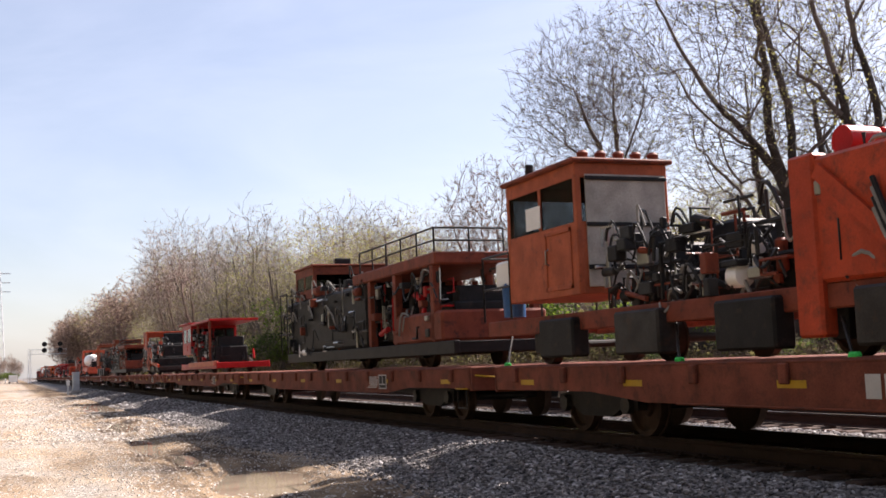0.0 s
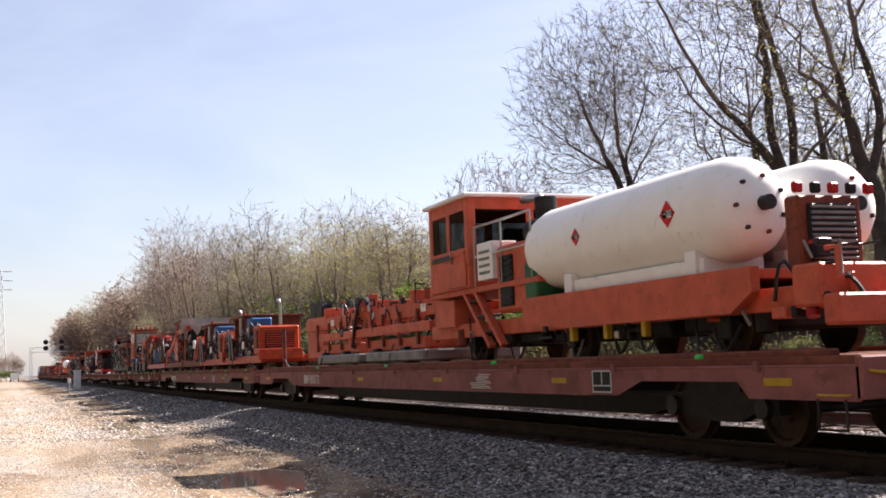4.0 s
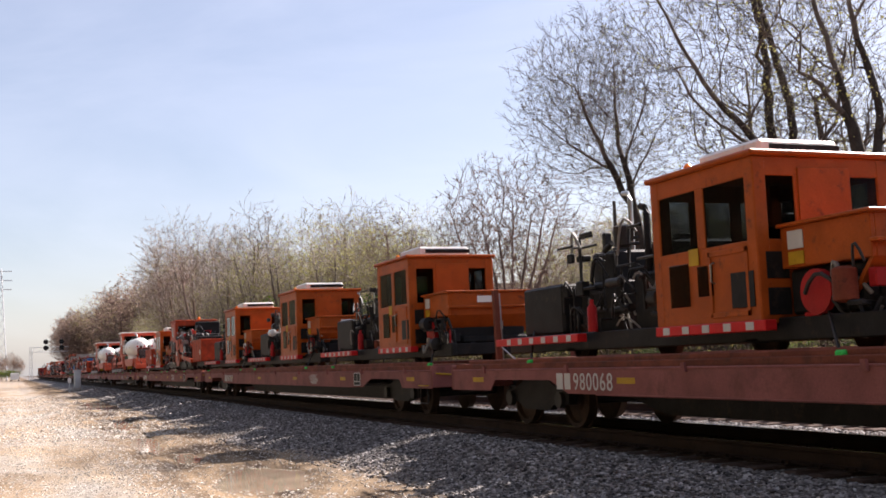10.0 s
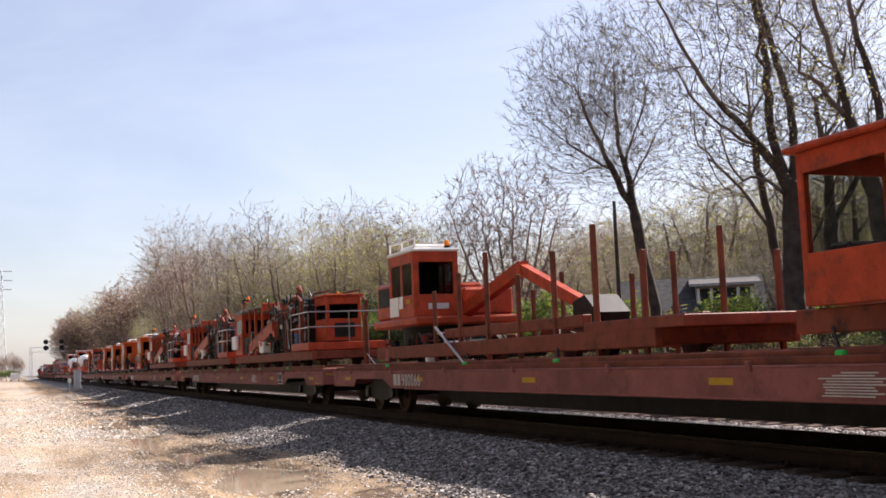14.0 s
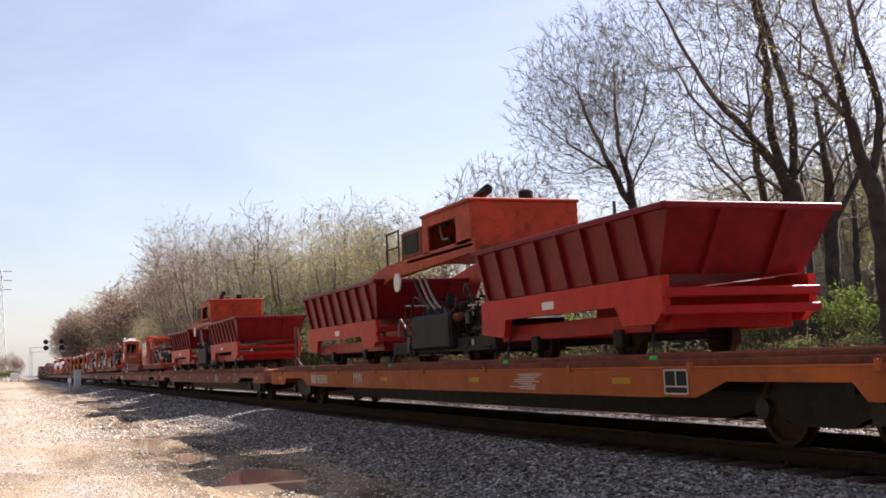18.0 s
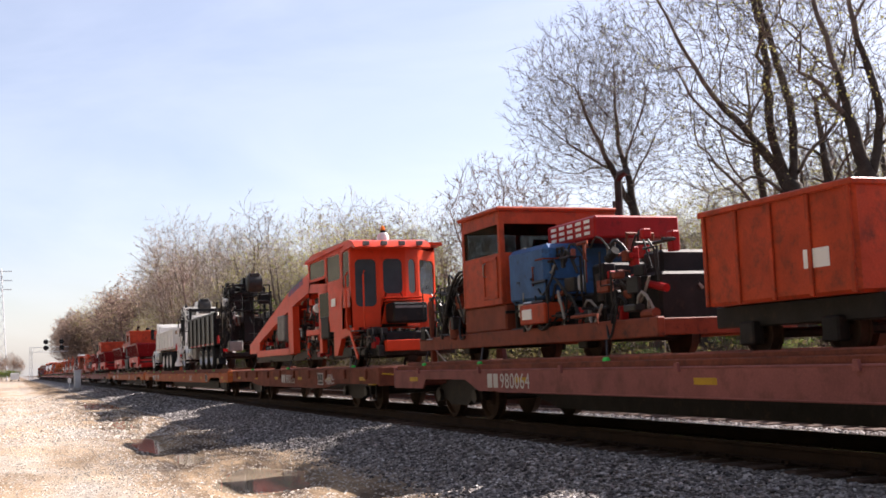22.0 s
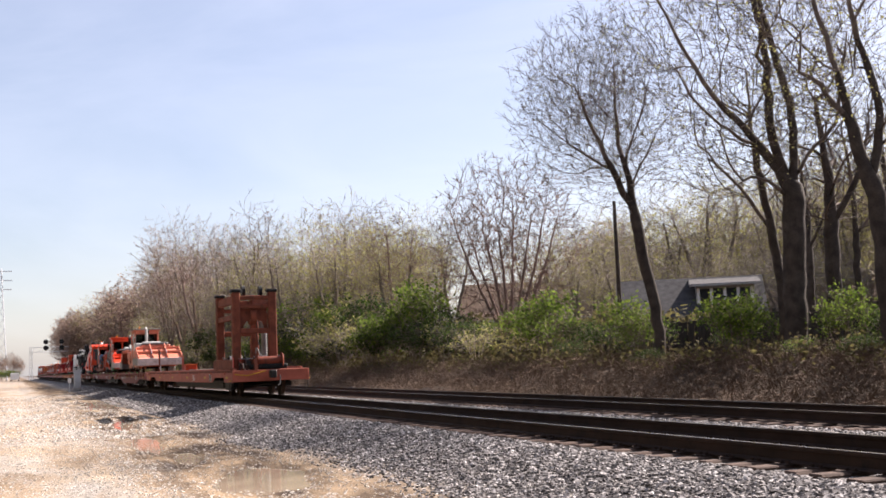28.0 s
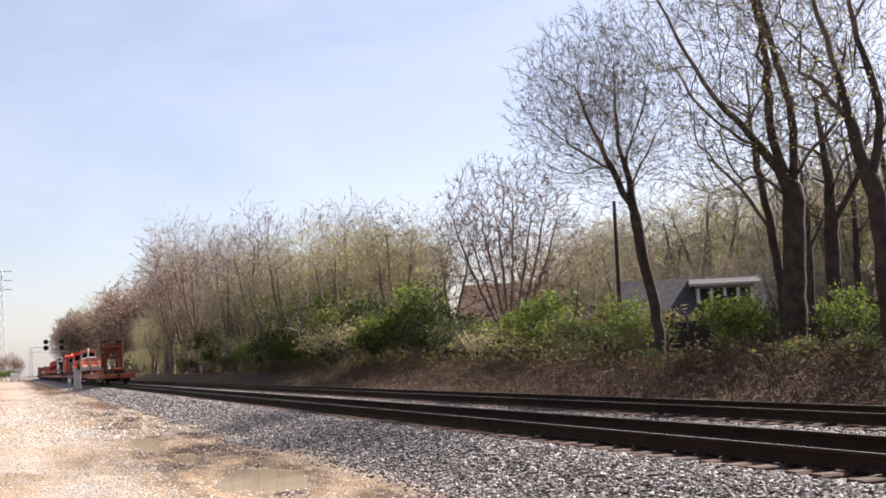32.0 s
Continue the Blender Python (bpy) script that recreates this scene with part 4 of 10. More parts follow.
        if x < 0:
            for yy, rr in ((-6.1, 0.13), (-8.5, 0.17)):
                pl = part("hazard_placard", G().add([(x - 0.652, f + yy, zt - rr), (x - 0.652, f + yy + rr, zt), (x - 0.652, f + yy, zt + rr), (x - 0.652, f + yy - rr, zt),
                                                     (x - 0.656, f + yy, zt - rr), (x - 0.656, f + yy + rr, zt), (x - 0.656, f + yy, zt + rr), (x - 0.656, f + yy - rr, zt)],
                                                    [(4, 5, 6, 7), (3, 2, 1, 0)]), M_REFLECT, t, "red diamond hazard placard")
                part("placard_panel", G().box(x - 0.608, x - 0.656, f + yy - rr * 0.62, f + yy + rr * 0.62, zt - rr * 0.28, zt + rr * 0.28, 0.0005), M_WHITE, pl)
                lettering("1978", rr * 0.62, pl, (x - 0.661, f + yy + rr * 0.58, zt - rr * 0.2), M_BLACK)
    part("tank_deck", G().box(-1.25, 1.25, f - 9.7, f - 4.0, 1.88, 2.0), M_HEATER, T)
    for sx in (-1.26, 1.14):
        part("deck_beam", G().prism([(f - 10.0, 1.72), (f - 10.0, 2.0), (f - 4.1, 2.02), (f - 4.1, 1.62), (f - 5.5, 1.5), (f - 9.6, 1.5)], sx, sx + 0.12), M_HEATER, T)
    for yy in (-5.6, -6.6, -7.6):
        part("deck_post", G().box(-1.2, -1.1, f + yy - 0.05, f + yy + 0.05, 1.3, 1.75), M_YELLOW, T)
    part("rear_radiator", G().box(-1.0, -0.15, f - 10.55, f - 10.3, 1.9, 2.72, 0.03), M_BROWN, T)
    for k in range(5):
        part("tail_lamp", G().box(-1.05 + k * 0.24, -0.93 + k * 0.24, f - 10.58, f - 10.5, 2.74, 2.86, 0.02), M_RED if k % 2 == 0 else M_BLACK, T, "round-cornered tail lamp")
    rear_louvres(T, f - 10.56, -0.9, -0.25, 2.0, 2.62, 10, M_GREY)
    part("rear_box", G().box(-1.2, -0.3, f - 11.05, f - 10.6, 1.5, 1.95, 0.03), M_HEATER, T)
    part("rear_bumper", G().box(-1.2, 0.0, f - 11.3, f - 11.05, 1.3, 1.62, 0.03), M_HEATER, T)
    machinery(T, -1.15, 1.1, f - 11.2, f - 10.2, 1.4, 2.2, 32, 10, [M_HEATER, M_RED, M_BLACK], core=False)
    machinery(T, -1.15, 1.1, f - 10.2, f - 0.4, 1.3, 1.85, 33, 22, [M_HEATER, M_BLACK, M_DARK])
    for yy in (8.6, 2.8, -3.0, -9.0):
        tiedown(T, f + yy)
    return T


def cab_sweeper(c):
    """Amber cab with a sloping hood behind it and a bare engine in front. c: y of the cab's front."""
    T = rider("anchor_machine", c - 1, DECK, "amber-orange machine with a glazed cab and open black engine", "track machine", GROUP)
    chassis(T, c - 3.8, c + 5.0, 1.42, M_BLACK, 2, 0.28, 1.0)
    w0 = 1.36
    cab(T, -1.22, 0.68, c - 2.1, c, w0, 3.22, M_AMBER, 0.5, 2, 3, M_AMBER, 0.06, True, None, 0.17)
    part("rear_panel", G().box(-0.62, 0.1, c - 2.118, c - 2.102, 2.1, 3.1, 0.004), M_AMBER, T)
    for zz in (1.45, 1.85):
        part("lower_window", G().box(-1.12, -0.82, c - 2.118, c - 2.104, zz, zz + 0.3, 0.004), M_BLACK, T)
    for yy, zz, sy, sz in ((-0.35, 1.62, 0.42, 0.52), (-0.95, 1.72, 0.3, 0.36), (-1.6, 1.55, 0.42, 0.4)):
        part("lower_window", G().box(-1.236, -1.226, c + yy - sy, c + yy, zz, zz + sz, 0.003), M_GLASS if yy > -1.5 else M_BLACK, T, "dark lower window")
    part("warning_label", G().box(-1.234, -1.24, c - 1.0, c - 0.8, 2.1, 2.3, 0.002), M_YELLOW, T, "yellow warning label")
    ac = part("air_conditioner", G().box(-0.85, 0.3, c - 1.75, c - 0.55, 3.29, 3.5, 0.04), M_WHITE, T, "white roof air conditioner")
    part("vent", G().box(-0.7, 0.3, c - 1.765, c - 1.752, 3.36, 3.44, 0.003), M_BLACK, ac)
    beacon(T, -0.8, c - 0.25, 3.29)
    for sx in (-1.05, 1.0):
        part("mirror", G().box(sx - 0.02, sx + 0.12, c + 0.12, c + 0.16, 2.5, 2.9, 0.015), M_BLACK, T)
    # deep orange tool tray behind the cab
    tray = part("tool_tray", G().box(-0.92, -0.86, c - 3.5, c - 2.12, 1.95, 2.4, 0.01).box(0.8, 0.86, c - 3.5, c - 2.12, 1.95, 2.4, 0.01).box(-0.86, 0.8, c - 3.5, c - 3.44, 1.95, 2.4, 0.01).box(-0.86, 0.8, c - 3.44, c - 2.12, 1.95, 2.0, 0.01), M_AMBER, T, "orange steel tool tray")
    part("tray_lip", G().box(-0.98, 0.92, c - 3.56, c - 3.42, 2.4, 2.44, 0.01).box(-0.98, -0.84, c - 3.42, c - 2.12, 2.4, 2.44, 0.01), M_AMBER, tray)
    part("tray_step", G().box(-0.95, 0.9, c - 3.62, c - 3.5, 2.1, 2.14, 0.008), M_AMBER, tray)
    part("tray_apron", G().prism([(c - 3.5, 1.95), (c - 3.2, 1.6), (c - 3.14, 1.6), (c - 3.44, 1.95)], -0.9, 0.85), M_AMBER, tray)
    part("label_plate", G().box(-0.3, 0.1, c - 3.512, c - 3.502, 2.2, 2.33, 0.003), M_WHITE, tray, "white maker's plate with unreadable print")
    part("warning_label", G().box(-0.934, -0.922, c - 2.5, c - 2.25, 2.15, 2.35, 0.002), M_MARK, tray, "pale warning label")
    part("warning_label", G().box(-0.934, -0.922, c - 2.5, c - 2.25, 1.98, 2.12, 0.002), M_YELLOW, tray, "yellow warning label")
    part("brake_disc", G().lathe((-0.98, c - 2.75, 1.66), [(-0.05, 0.1), (-0.04, 0.24), (0.04, 0.24), (0.05, 0.1)], 20), M_RED, T, "round red hub")
    # solid black block: the dark of the open recess is put into its colour
    part("engine_bay", G().box(-0.85, 0.8, c - 3.3, c - 2.15, 1.44, 1.93, 0.03), M_BLACK, T)
    # red and white bumpers
    for y0, y1 in ((c + 2.1, c + 5.0), (c - 2.2, c)):
        b = part("side_step", G().box(-1.26, -1.1, y0, y1, 1.28, 1.4, 0.01), M_REFLECT, T, "red step with white reflective squares")
        n = int((y1 - y0) / 0.42)
        for i in range(n):
            y = y0 + 0.2 + i * 0.42
            part("reflector", G().box(-1.266, -1.258, y, y + 0.14, 1.295, 1.385, 0.002), M_MARK, b)
    # engine in front
    machinery(T, -1.0, 1.0, c + 0.25, c + 3.2, 1.4, 2.85, int(abs(c)) + 5, 30, [M_BLACK, M_BLACK, M_DARK])
    part("hydraulic_tank", G().box(-0.9, 0.8, c + 3.2, c + 4.6, 1.42, 2.2, 0.04), M_BLACK, T)
    exhaust(T, -0.55, c + 1.2, 2.2, 3.15, M_BLACK, 0.15, 0.05)
    exhaust(T, -0.2, c + 2.2, 2.2, 3.5, M_STEEL, 0.2, 0.04)
    machinery(T, -1.1, 1.0, c - 3.6, c - 2.5, 1.4, 1.9, int(abs(c)) + 9, 14, [M_BLACK, M_RED, M_BLACK])
    ex = part("fire_extinguisher", G().lathe((-1.05, c + 2.0, 1.42), [(0, 0.07), (0.34, 0.07), (0.4, 0.03), (0.46, 0.03)], 12, 2), M_RED, T, "red fire extinguisher")
    for yy in (-3.4, 3.6):
        tiedown(T, c + yy)
    return T


def spike_machine(c):
    """Open cab, sloping conveyor, radiator box, arch and a rear cabin with railings. c: y of the front cab."""
    T = rider("spike_puller", c - 6.5, DECK, "grimy orange spike machine with a conveyor and railed rear cabin", "track machine", GROUP)
    chassis(T, c - 11.1, c + 0.4, 1.5, M_BROWN, 3, 0.3, 1.1)
    cab(T, -1.15, 1.0, c - 1.3, c, 1.55, 3.02, M_ORANGE, 0.52, 1, 2, M_GREY, 0.03, True, None, 0.13)
    part("roof_awning", G().prism([(c - 1.0, 3.12), (c - 1.0, 3.17), (c - 4.4, 3.13), (c - 4.4, 3.08)], -1.1, 0.7), M_GREY, T, "grey flat awning")
    for yy in (-2.2, -3.2, -4.35):
        for x in (-1.08, 0.6):
            part("awning_post", G().box(x, x + 0.08, c + yy, c + yy + 0.08, 1.5, 3.09), M_ORANGE, T)
    part("seat", G().box(-0.6, -0.1, c - 2.9, c - 2.4, 1.5, 2.0, 0.04).box(-0.6, -0.1, c - 3.0, c - 2.88, 1.9, 2.6, 0.04), M_SEAT, T)
    part("white_box", G().box(-1.24, -0.75, c - 0.45, c + 0.35, 1.75, 2.25, 0.03), M_WHITE, T, "white electrical box")
    part("control_box", G().box(-1.1, -0.6, c - 2.2, c - 1.2, 1.55, 2.15, 0.03), M_BLACK, T)
    beacon(T, -1.05, c - 2.0, 3.42)
    part("roof_rail", G().tube([(-1.05, c - 1.15, 2.9), (-1.05, c - 1.15, 3.45), (-1.05, c - 2.6, 3.4)], 0.035, 6), M_ORANGE, T)
    part("work_lamp", G().cyl((-1.05, c - 1.2, 3.47), (-1.05, c - 1.35, 3.47), 0.08, 10), M_BLACK, T)
    part("hazard_frame", G().box(-1.15, 1.05, c - 4.75, c - 4.6, 2.95, 3.2), M_ORANGE, T)
    cv = part("conveyor", G().slab((-0.95, c - 1.9, 1.68), (-0.95, c - 6.0, 2.35), 0.3, 0.34), M_ORANGE, T)
    part("conveyor_lip", G().slab((-1.05, c - 1.9, 1.88), (-1.05, c - 6.0, 2.55), 0.05, 0.1), M_BROWN, cv)
    part("spike_tray", G().prism([(c - 4.5, 2.2), (c - 4.3, 2.6), (c - 5.9, 2.75), (c - 5.9, 2.35)], -0.9, 0.6), M_GREY, T)
    part("white_tank", G().box(-1.1, -0.7, c - 4.5, c - 3.9, 1.55, 2.0, 0.04), M_TANK, T, "pale plastic water tank")
    # radiator box and exhaust
    part("engine_housing", G().box(-0.95, 0.9, c - 7.6, c - 6.3, 1.65, 2.6, 0.04), M_BLACK, T)
    louvres(T, -0.98, c - 7.4, c - 6.6, 1.75, 2.45, 9, M_BLACK)
    part("back_panel", G().box(0.3, 0.36, c - 9.4, c - 7.9, 1.6, 3.15, 0.02), M_BROWN, T)
    exhaust(T, -0.7, c - 8.2, 2.6, 3.45, M_BROWN, 0.1, 0.09)
    part("muffler", G().lathe((-0.8, c - 8.3, 2.78), [(-0.5, 0.06), (-0.45, 0.14), (0.45, 0.14), (0.5, 0.06)], 14, 1), M_STEEL, T)
    arm = part("arm", G().box(-0.45, -0.27, c - 6.1, c - 5.9, 1.6, 3.35).slab((-0.36, c - 6.0, 3.3), (-0.36, c - 7.4, 3.1), 0.14, 0.14), M_BROWN, T)
    part("arm_head", G().lathe((-0.36, c - 7.45, 3.08), [(-0.14, 0.12), (0.14, 0.12)], 12), M_BLACK, arm)
    # arch and workheads
    for x in (-1.05, 0.9):
        part("arch_leg", G().slab((x, c - 7.9, 1.5), (x, c - 7.9, 2.75), 0.1, 0.1), M_BROWN, T)
        part("arch", G().tube([(x, c - 7.9, 2.7), (x, c - 8.1, 2.95), (x, c - 8.6, 3.08), (x, c - 9.4, 3.1), (x, c - 9.8, 2.9)], 0.045, 8), M_BROWN, T)
        part("arch_leg", G().slab((x, c - 9.8, 1.6), (x, c - 9.8, 2.95), 0.1, 0.1), M_BROWN, T)
    machinery(T, -1.1, 1.0, c - 9.6, c - 5.2, 1.55, 3.25, int(abs(c)) + 1, 84, [M_BLACK, M_BLACK, M_ORANGE, M_BROWN, M_DARK])
    machinery(T, -1.1, 1.0, c - 6.2, c - 2.2, 1.5, 2.3, int(abs(c)) + 2, 34, [M_BLACK, M_DARK, M_ORANGE])
    part("oil_drum", G().cyl((-0.8, c - 8.6, 1.55), (-0.8, c - 8.6, 2.1), 0.19, 14), M_BLUE, T, "blue drum")
    part("gas_bottle", G().lathe((-1.0, c - 9.2, 1.52), [(0, 0.12), (0.6, 0.12), (0.72, 0.05), (0.8, 0.05)], 12, 2), M_ORANGE, T)
    for k in range(4):
        hose(T, (-1.05, c - 7.4 - k * 0.5, 2.6), (-1.12, c - 8.0 - k * 0.5, 1.6), -0.25, 0.022, M_PALEHOSE if k == 1 else M_HOSE)
    # narrow rear booth behind railings
    cab(T, -0.62, 0.4, c - 10.95, c - 9.7, 1.75, 3.0, M_ORANGE, 0.5, 1, 1, M_ORANGE, 0.07, False)
    part("lower_window", G().box(-0.4, 0.2, c - 10.962, c - 10.954, 1.85, 2.25, 0.003), M_BLACK, T)
    part("rear_platform", G().box(-1.2, 1.2, c - 11.1, c - 9.0, 1.5, 1.72, 0.02), M_ORANGE, T)
    railing(T, [(-1.18, c - 9.0), (-1.18, c - 11.05), (1.18, c - 11.05)], 1.72, 0.85, 2, M_STEEL)
    part("bucket", G().lathe((-1.0, c - 9.3, 1.72), [(0, 0.12), (0.3, 0.15)], 14, 2), M_BLUE, T, "blue bucket")
    beacon(T, 0.2, c - 9.3, 3.07)
    for x in (-0.3, 0.6):
        part("roof_rack", G().tube([(x, c - 8.4, 2.95), (x, c - 8.4, 3.25), (x, c - 10.2, 3.22), (x, c - 10.2, 3.05)], 0.03, 6), M_BROWN, T)
    for yy in (-1.2, -5.0, -9.0):
        tiedown(T, c + yy)
    return T


def hopper_wagon(T, y0, y1, paint):
    """A sloped-end hopper body with ribbed sides on a red carrier frame."""
    zt, zb = 2.92, 2.08
    g = G()
    n = 8
    outer = [(-1.3, zt), (-1.12, zb), (1.12, zb), (1.3, zt)]
    ya, yb = y0, y1
    v = []
    for y, dy in ((ya, 0.55), (yb, -0.12)):
        for x, z in outer:
            v.append((x, y + (dy if z < 2.5 else 0), z))
        for x, z in ((-1.22, zt), (-1.05, zb + 0.06), (1.05, zb + 0.06), (1.22, zt)):
            v.append((x, y + (dy if z < 2.5 else 0) + (0.07 if y == ya else -0.07), z))
    f = [(0, 1, 9, 8), (1, 2, 10, 9), (2, 3, 11, 10), (4, 12, 13, 5), (5, 13, 14, 6), (6, 14, 15, 7),
         (0, 8, 12, 4), (3, 7, 15, 11), (0, 3, 2, 1), (8, 9, 10, 11), (4, 5, 6, 7), (12, 15, 14, 13), (0, 4, 7, 3), (8, 11, 15, 12)]
    h = part("hopper", G().add(v, f), paint, T, "dark red hopper body with ribbed sides", smooth=False)
    part("top_rim", G().box(-1.36, -1.26, y0, y1, zt - 0.06, zt + 0.03).box(1.26, 1.36, y0, y1, zt - 0.06, zt + 0.03).box(-1.36, 1.36, y0 - 0.04, y0 + 0.06, zt - 0.06, zt + 0.03).box(-1.36, 1.36, y1 - 0.06, y1 + 0.04, zt - 0.06, zt + 0.03), paint, h)
    for i in range(n):
        y = y0 + 0.75 + (y1 - y0 - 1.0) * i / (n - 1)
        for s in (-1, 1):
            part("rib", G().slab((s * 1.15, y, zb), (s * 1.33, y, zt - 0.03), 0.07, 0.06, (0, 1, 0)), paint, h)
    for x in (-0.5, 0.5):
        part("rib", G().slab((x, y0 + 0.5, zb), (x, y0 - 0.03, zt - 0.03), 0.08, 0.06), paint, h)
    part("carrier_frame", G().prism([(y0 + 0.4, 1.62), (y0 + 0.4, 2.06), (y1, 2.06), (y1, 1.5), (y1 - 0.9, 1.42), (y1 - 1.0, 1.72), (y0 + 1.6, 1.72), (y0 + 1.4, 1.45), (y0 + 0.6, 1.45)], -1.2, -1.08), M_SCARLET, T)
    part("carrier_frame", G().prism([(y0 + 0.4, 1.62), (y0 + 0.4, 2.06), (y1, 2.06), (y1, 1.5), (y1 - 0.9, 1.42), (y1 - 1.0, 1.72), (y0 + 1.6, 1.72), (y0 + 1.4, 1.45), (y0 + 0.6, 1.45)], 1.08, 1.2), M_SCARLET, T)
    for z in (1.55, 1.78):
        part("end_beam", G().box(-1.2, 1.2, y0 + 0.3, y0 + 0.42, z, z + 0.12), M_RED, T)
    part("label_plate", G().box(-1.206, -1.21, y0 + 3.4, y0 + 3.8, 1.8, 1.92, 0.002), M_WHITE, T, "white label plate")
    chassis(T, y0 + 0.6, y1 - 0.3, 1.62, M_RED, 2, 0.3, 0.95)


def hopper_machine(front):
    """Two red hoppers with a black engine and an orange machinery house between them. front: y of the leading edge."""
    T = rider("tie_handling_machine", front - 11, DECK, "red machine with two ribbed hoppers and a raised orange house", "track machine", GROUP)
    hopper_wagon(T, front - 6.6, front, M_CRIMSON)
    hopper_wagon(T, front - 18.5, front - 12.3, M_CRIMSON)
    chassis(T, front - 12.4, front - 6.8, 1.5, M_BLACK, 2, 0.32, 1.0)
    machinery(T, -1.1, 1.0, front - 12.3, front - 7.3, 1.2, 2.3, 71, 44, [M_BLACK, M_BLACK, M_DARK])
    part("fuel_tank", G().box(-1.15, -0.4, front - 10.6, front - 8.4, 1.3, 2.0, 0.06), M_BLACK, T)
    for x in (-1.1, 0.95):
        part("raised_beam", G().prism([(front - 4.6, 2.72), (front - 4.6, 2.9), (front - 6.9, 3.22), (front - 11.9, 3.28), (front - 11.9, 3.02), (front - 7.1, 2.9), (front - 5.8, 2.68)], x, x + 0.16), M_ORANGE, T)
    g = G().box(-1.1, 1.1, front - 11.8, front - 8.2, 3.12, 3.2)
    part("house_floor", g, M_ORANGE, T)
    hs = part("machinery_house", G().box(-1.1, -1.04, front - 11.7, front - 9.2, 3.75, 3.95).box(-1.1, -1.04, front - 11.7, front - 11, 3.2, 3.76).box(-1.1, -1.04, front - 9.5, front - 9.2, 3.2, 3.76)
              .box(1.04, 1.1, front - 11.7, front - 9.2, 3.2, 3.95).box(-1.1, 1.1, front - 11.74, front - 11.68, 3.2, 3.95).box(-1.1, 1.1, front - 9.22, front - 9.16, 3.2, 3.95), M_ORANGE, T, "orange machinery house with an open side")
    part("house_roof", G().box(-1.14, 1.14, front - 11.76, front - 9.14, 3.95, 4.02, 0.02), M_ORANGE, hs)
    machinery(T, -0.95, 0.95, front - 10.9, front - 9.5, 3.22, 3.85, 72, 10, [M_BLACK, M_DARK])
    part("operator_cab", G().box(-1.05, 0.9, front - 9, front - 7.7, 3.2, 3.85, 0.04), M_BROWN, T)
    part("window_pane", G().box(-1.066, -1.054, front - 8.8, front - 7.9, 3.35, 3.75, 0.003), M_BLACK, T)
    railing(T, [(-1.1, front - 6.9), (-1.1, front - 7.7)], 3.2, 0.7, 2, M_DARK)
    part("exhaust_elbow", G().tube([(-0.4, front - 10.3, 4.0), (-0.4, front - 10.5, 4.22), (-0.4, front - 11, 4.3)], 0.1, 10), M_BLACK, T)
    part("air_intake", G().lathe((0.2, front - 11.4, 4.02), [(0, 0.14), (0.18, 0.14), (0.22, 0.08)], 14, 2), M_BLACK, T)
    part("round_plate", G().lathe((-1.16, front - 7.7, 2.78), [(-0.02, 0.2), (0.02, 0.2)], 20), M_WHITE, T, "round white plate")
    for k in range(3):
        hose(T, (-1.1, front - 8.6 - k * 0.3, 2.8), (-1.15, front - 9.6 - k * 0.3, 2.1), -0.1, 0.025, M_PALEHOSE if k else M_HOSE)
    for yy in (-1, -7.5, -13.5, -18):
        tiedown(T, front + yy)
    return T


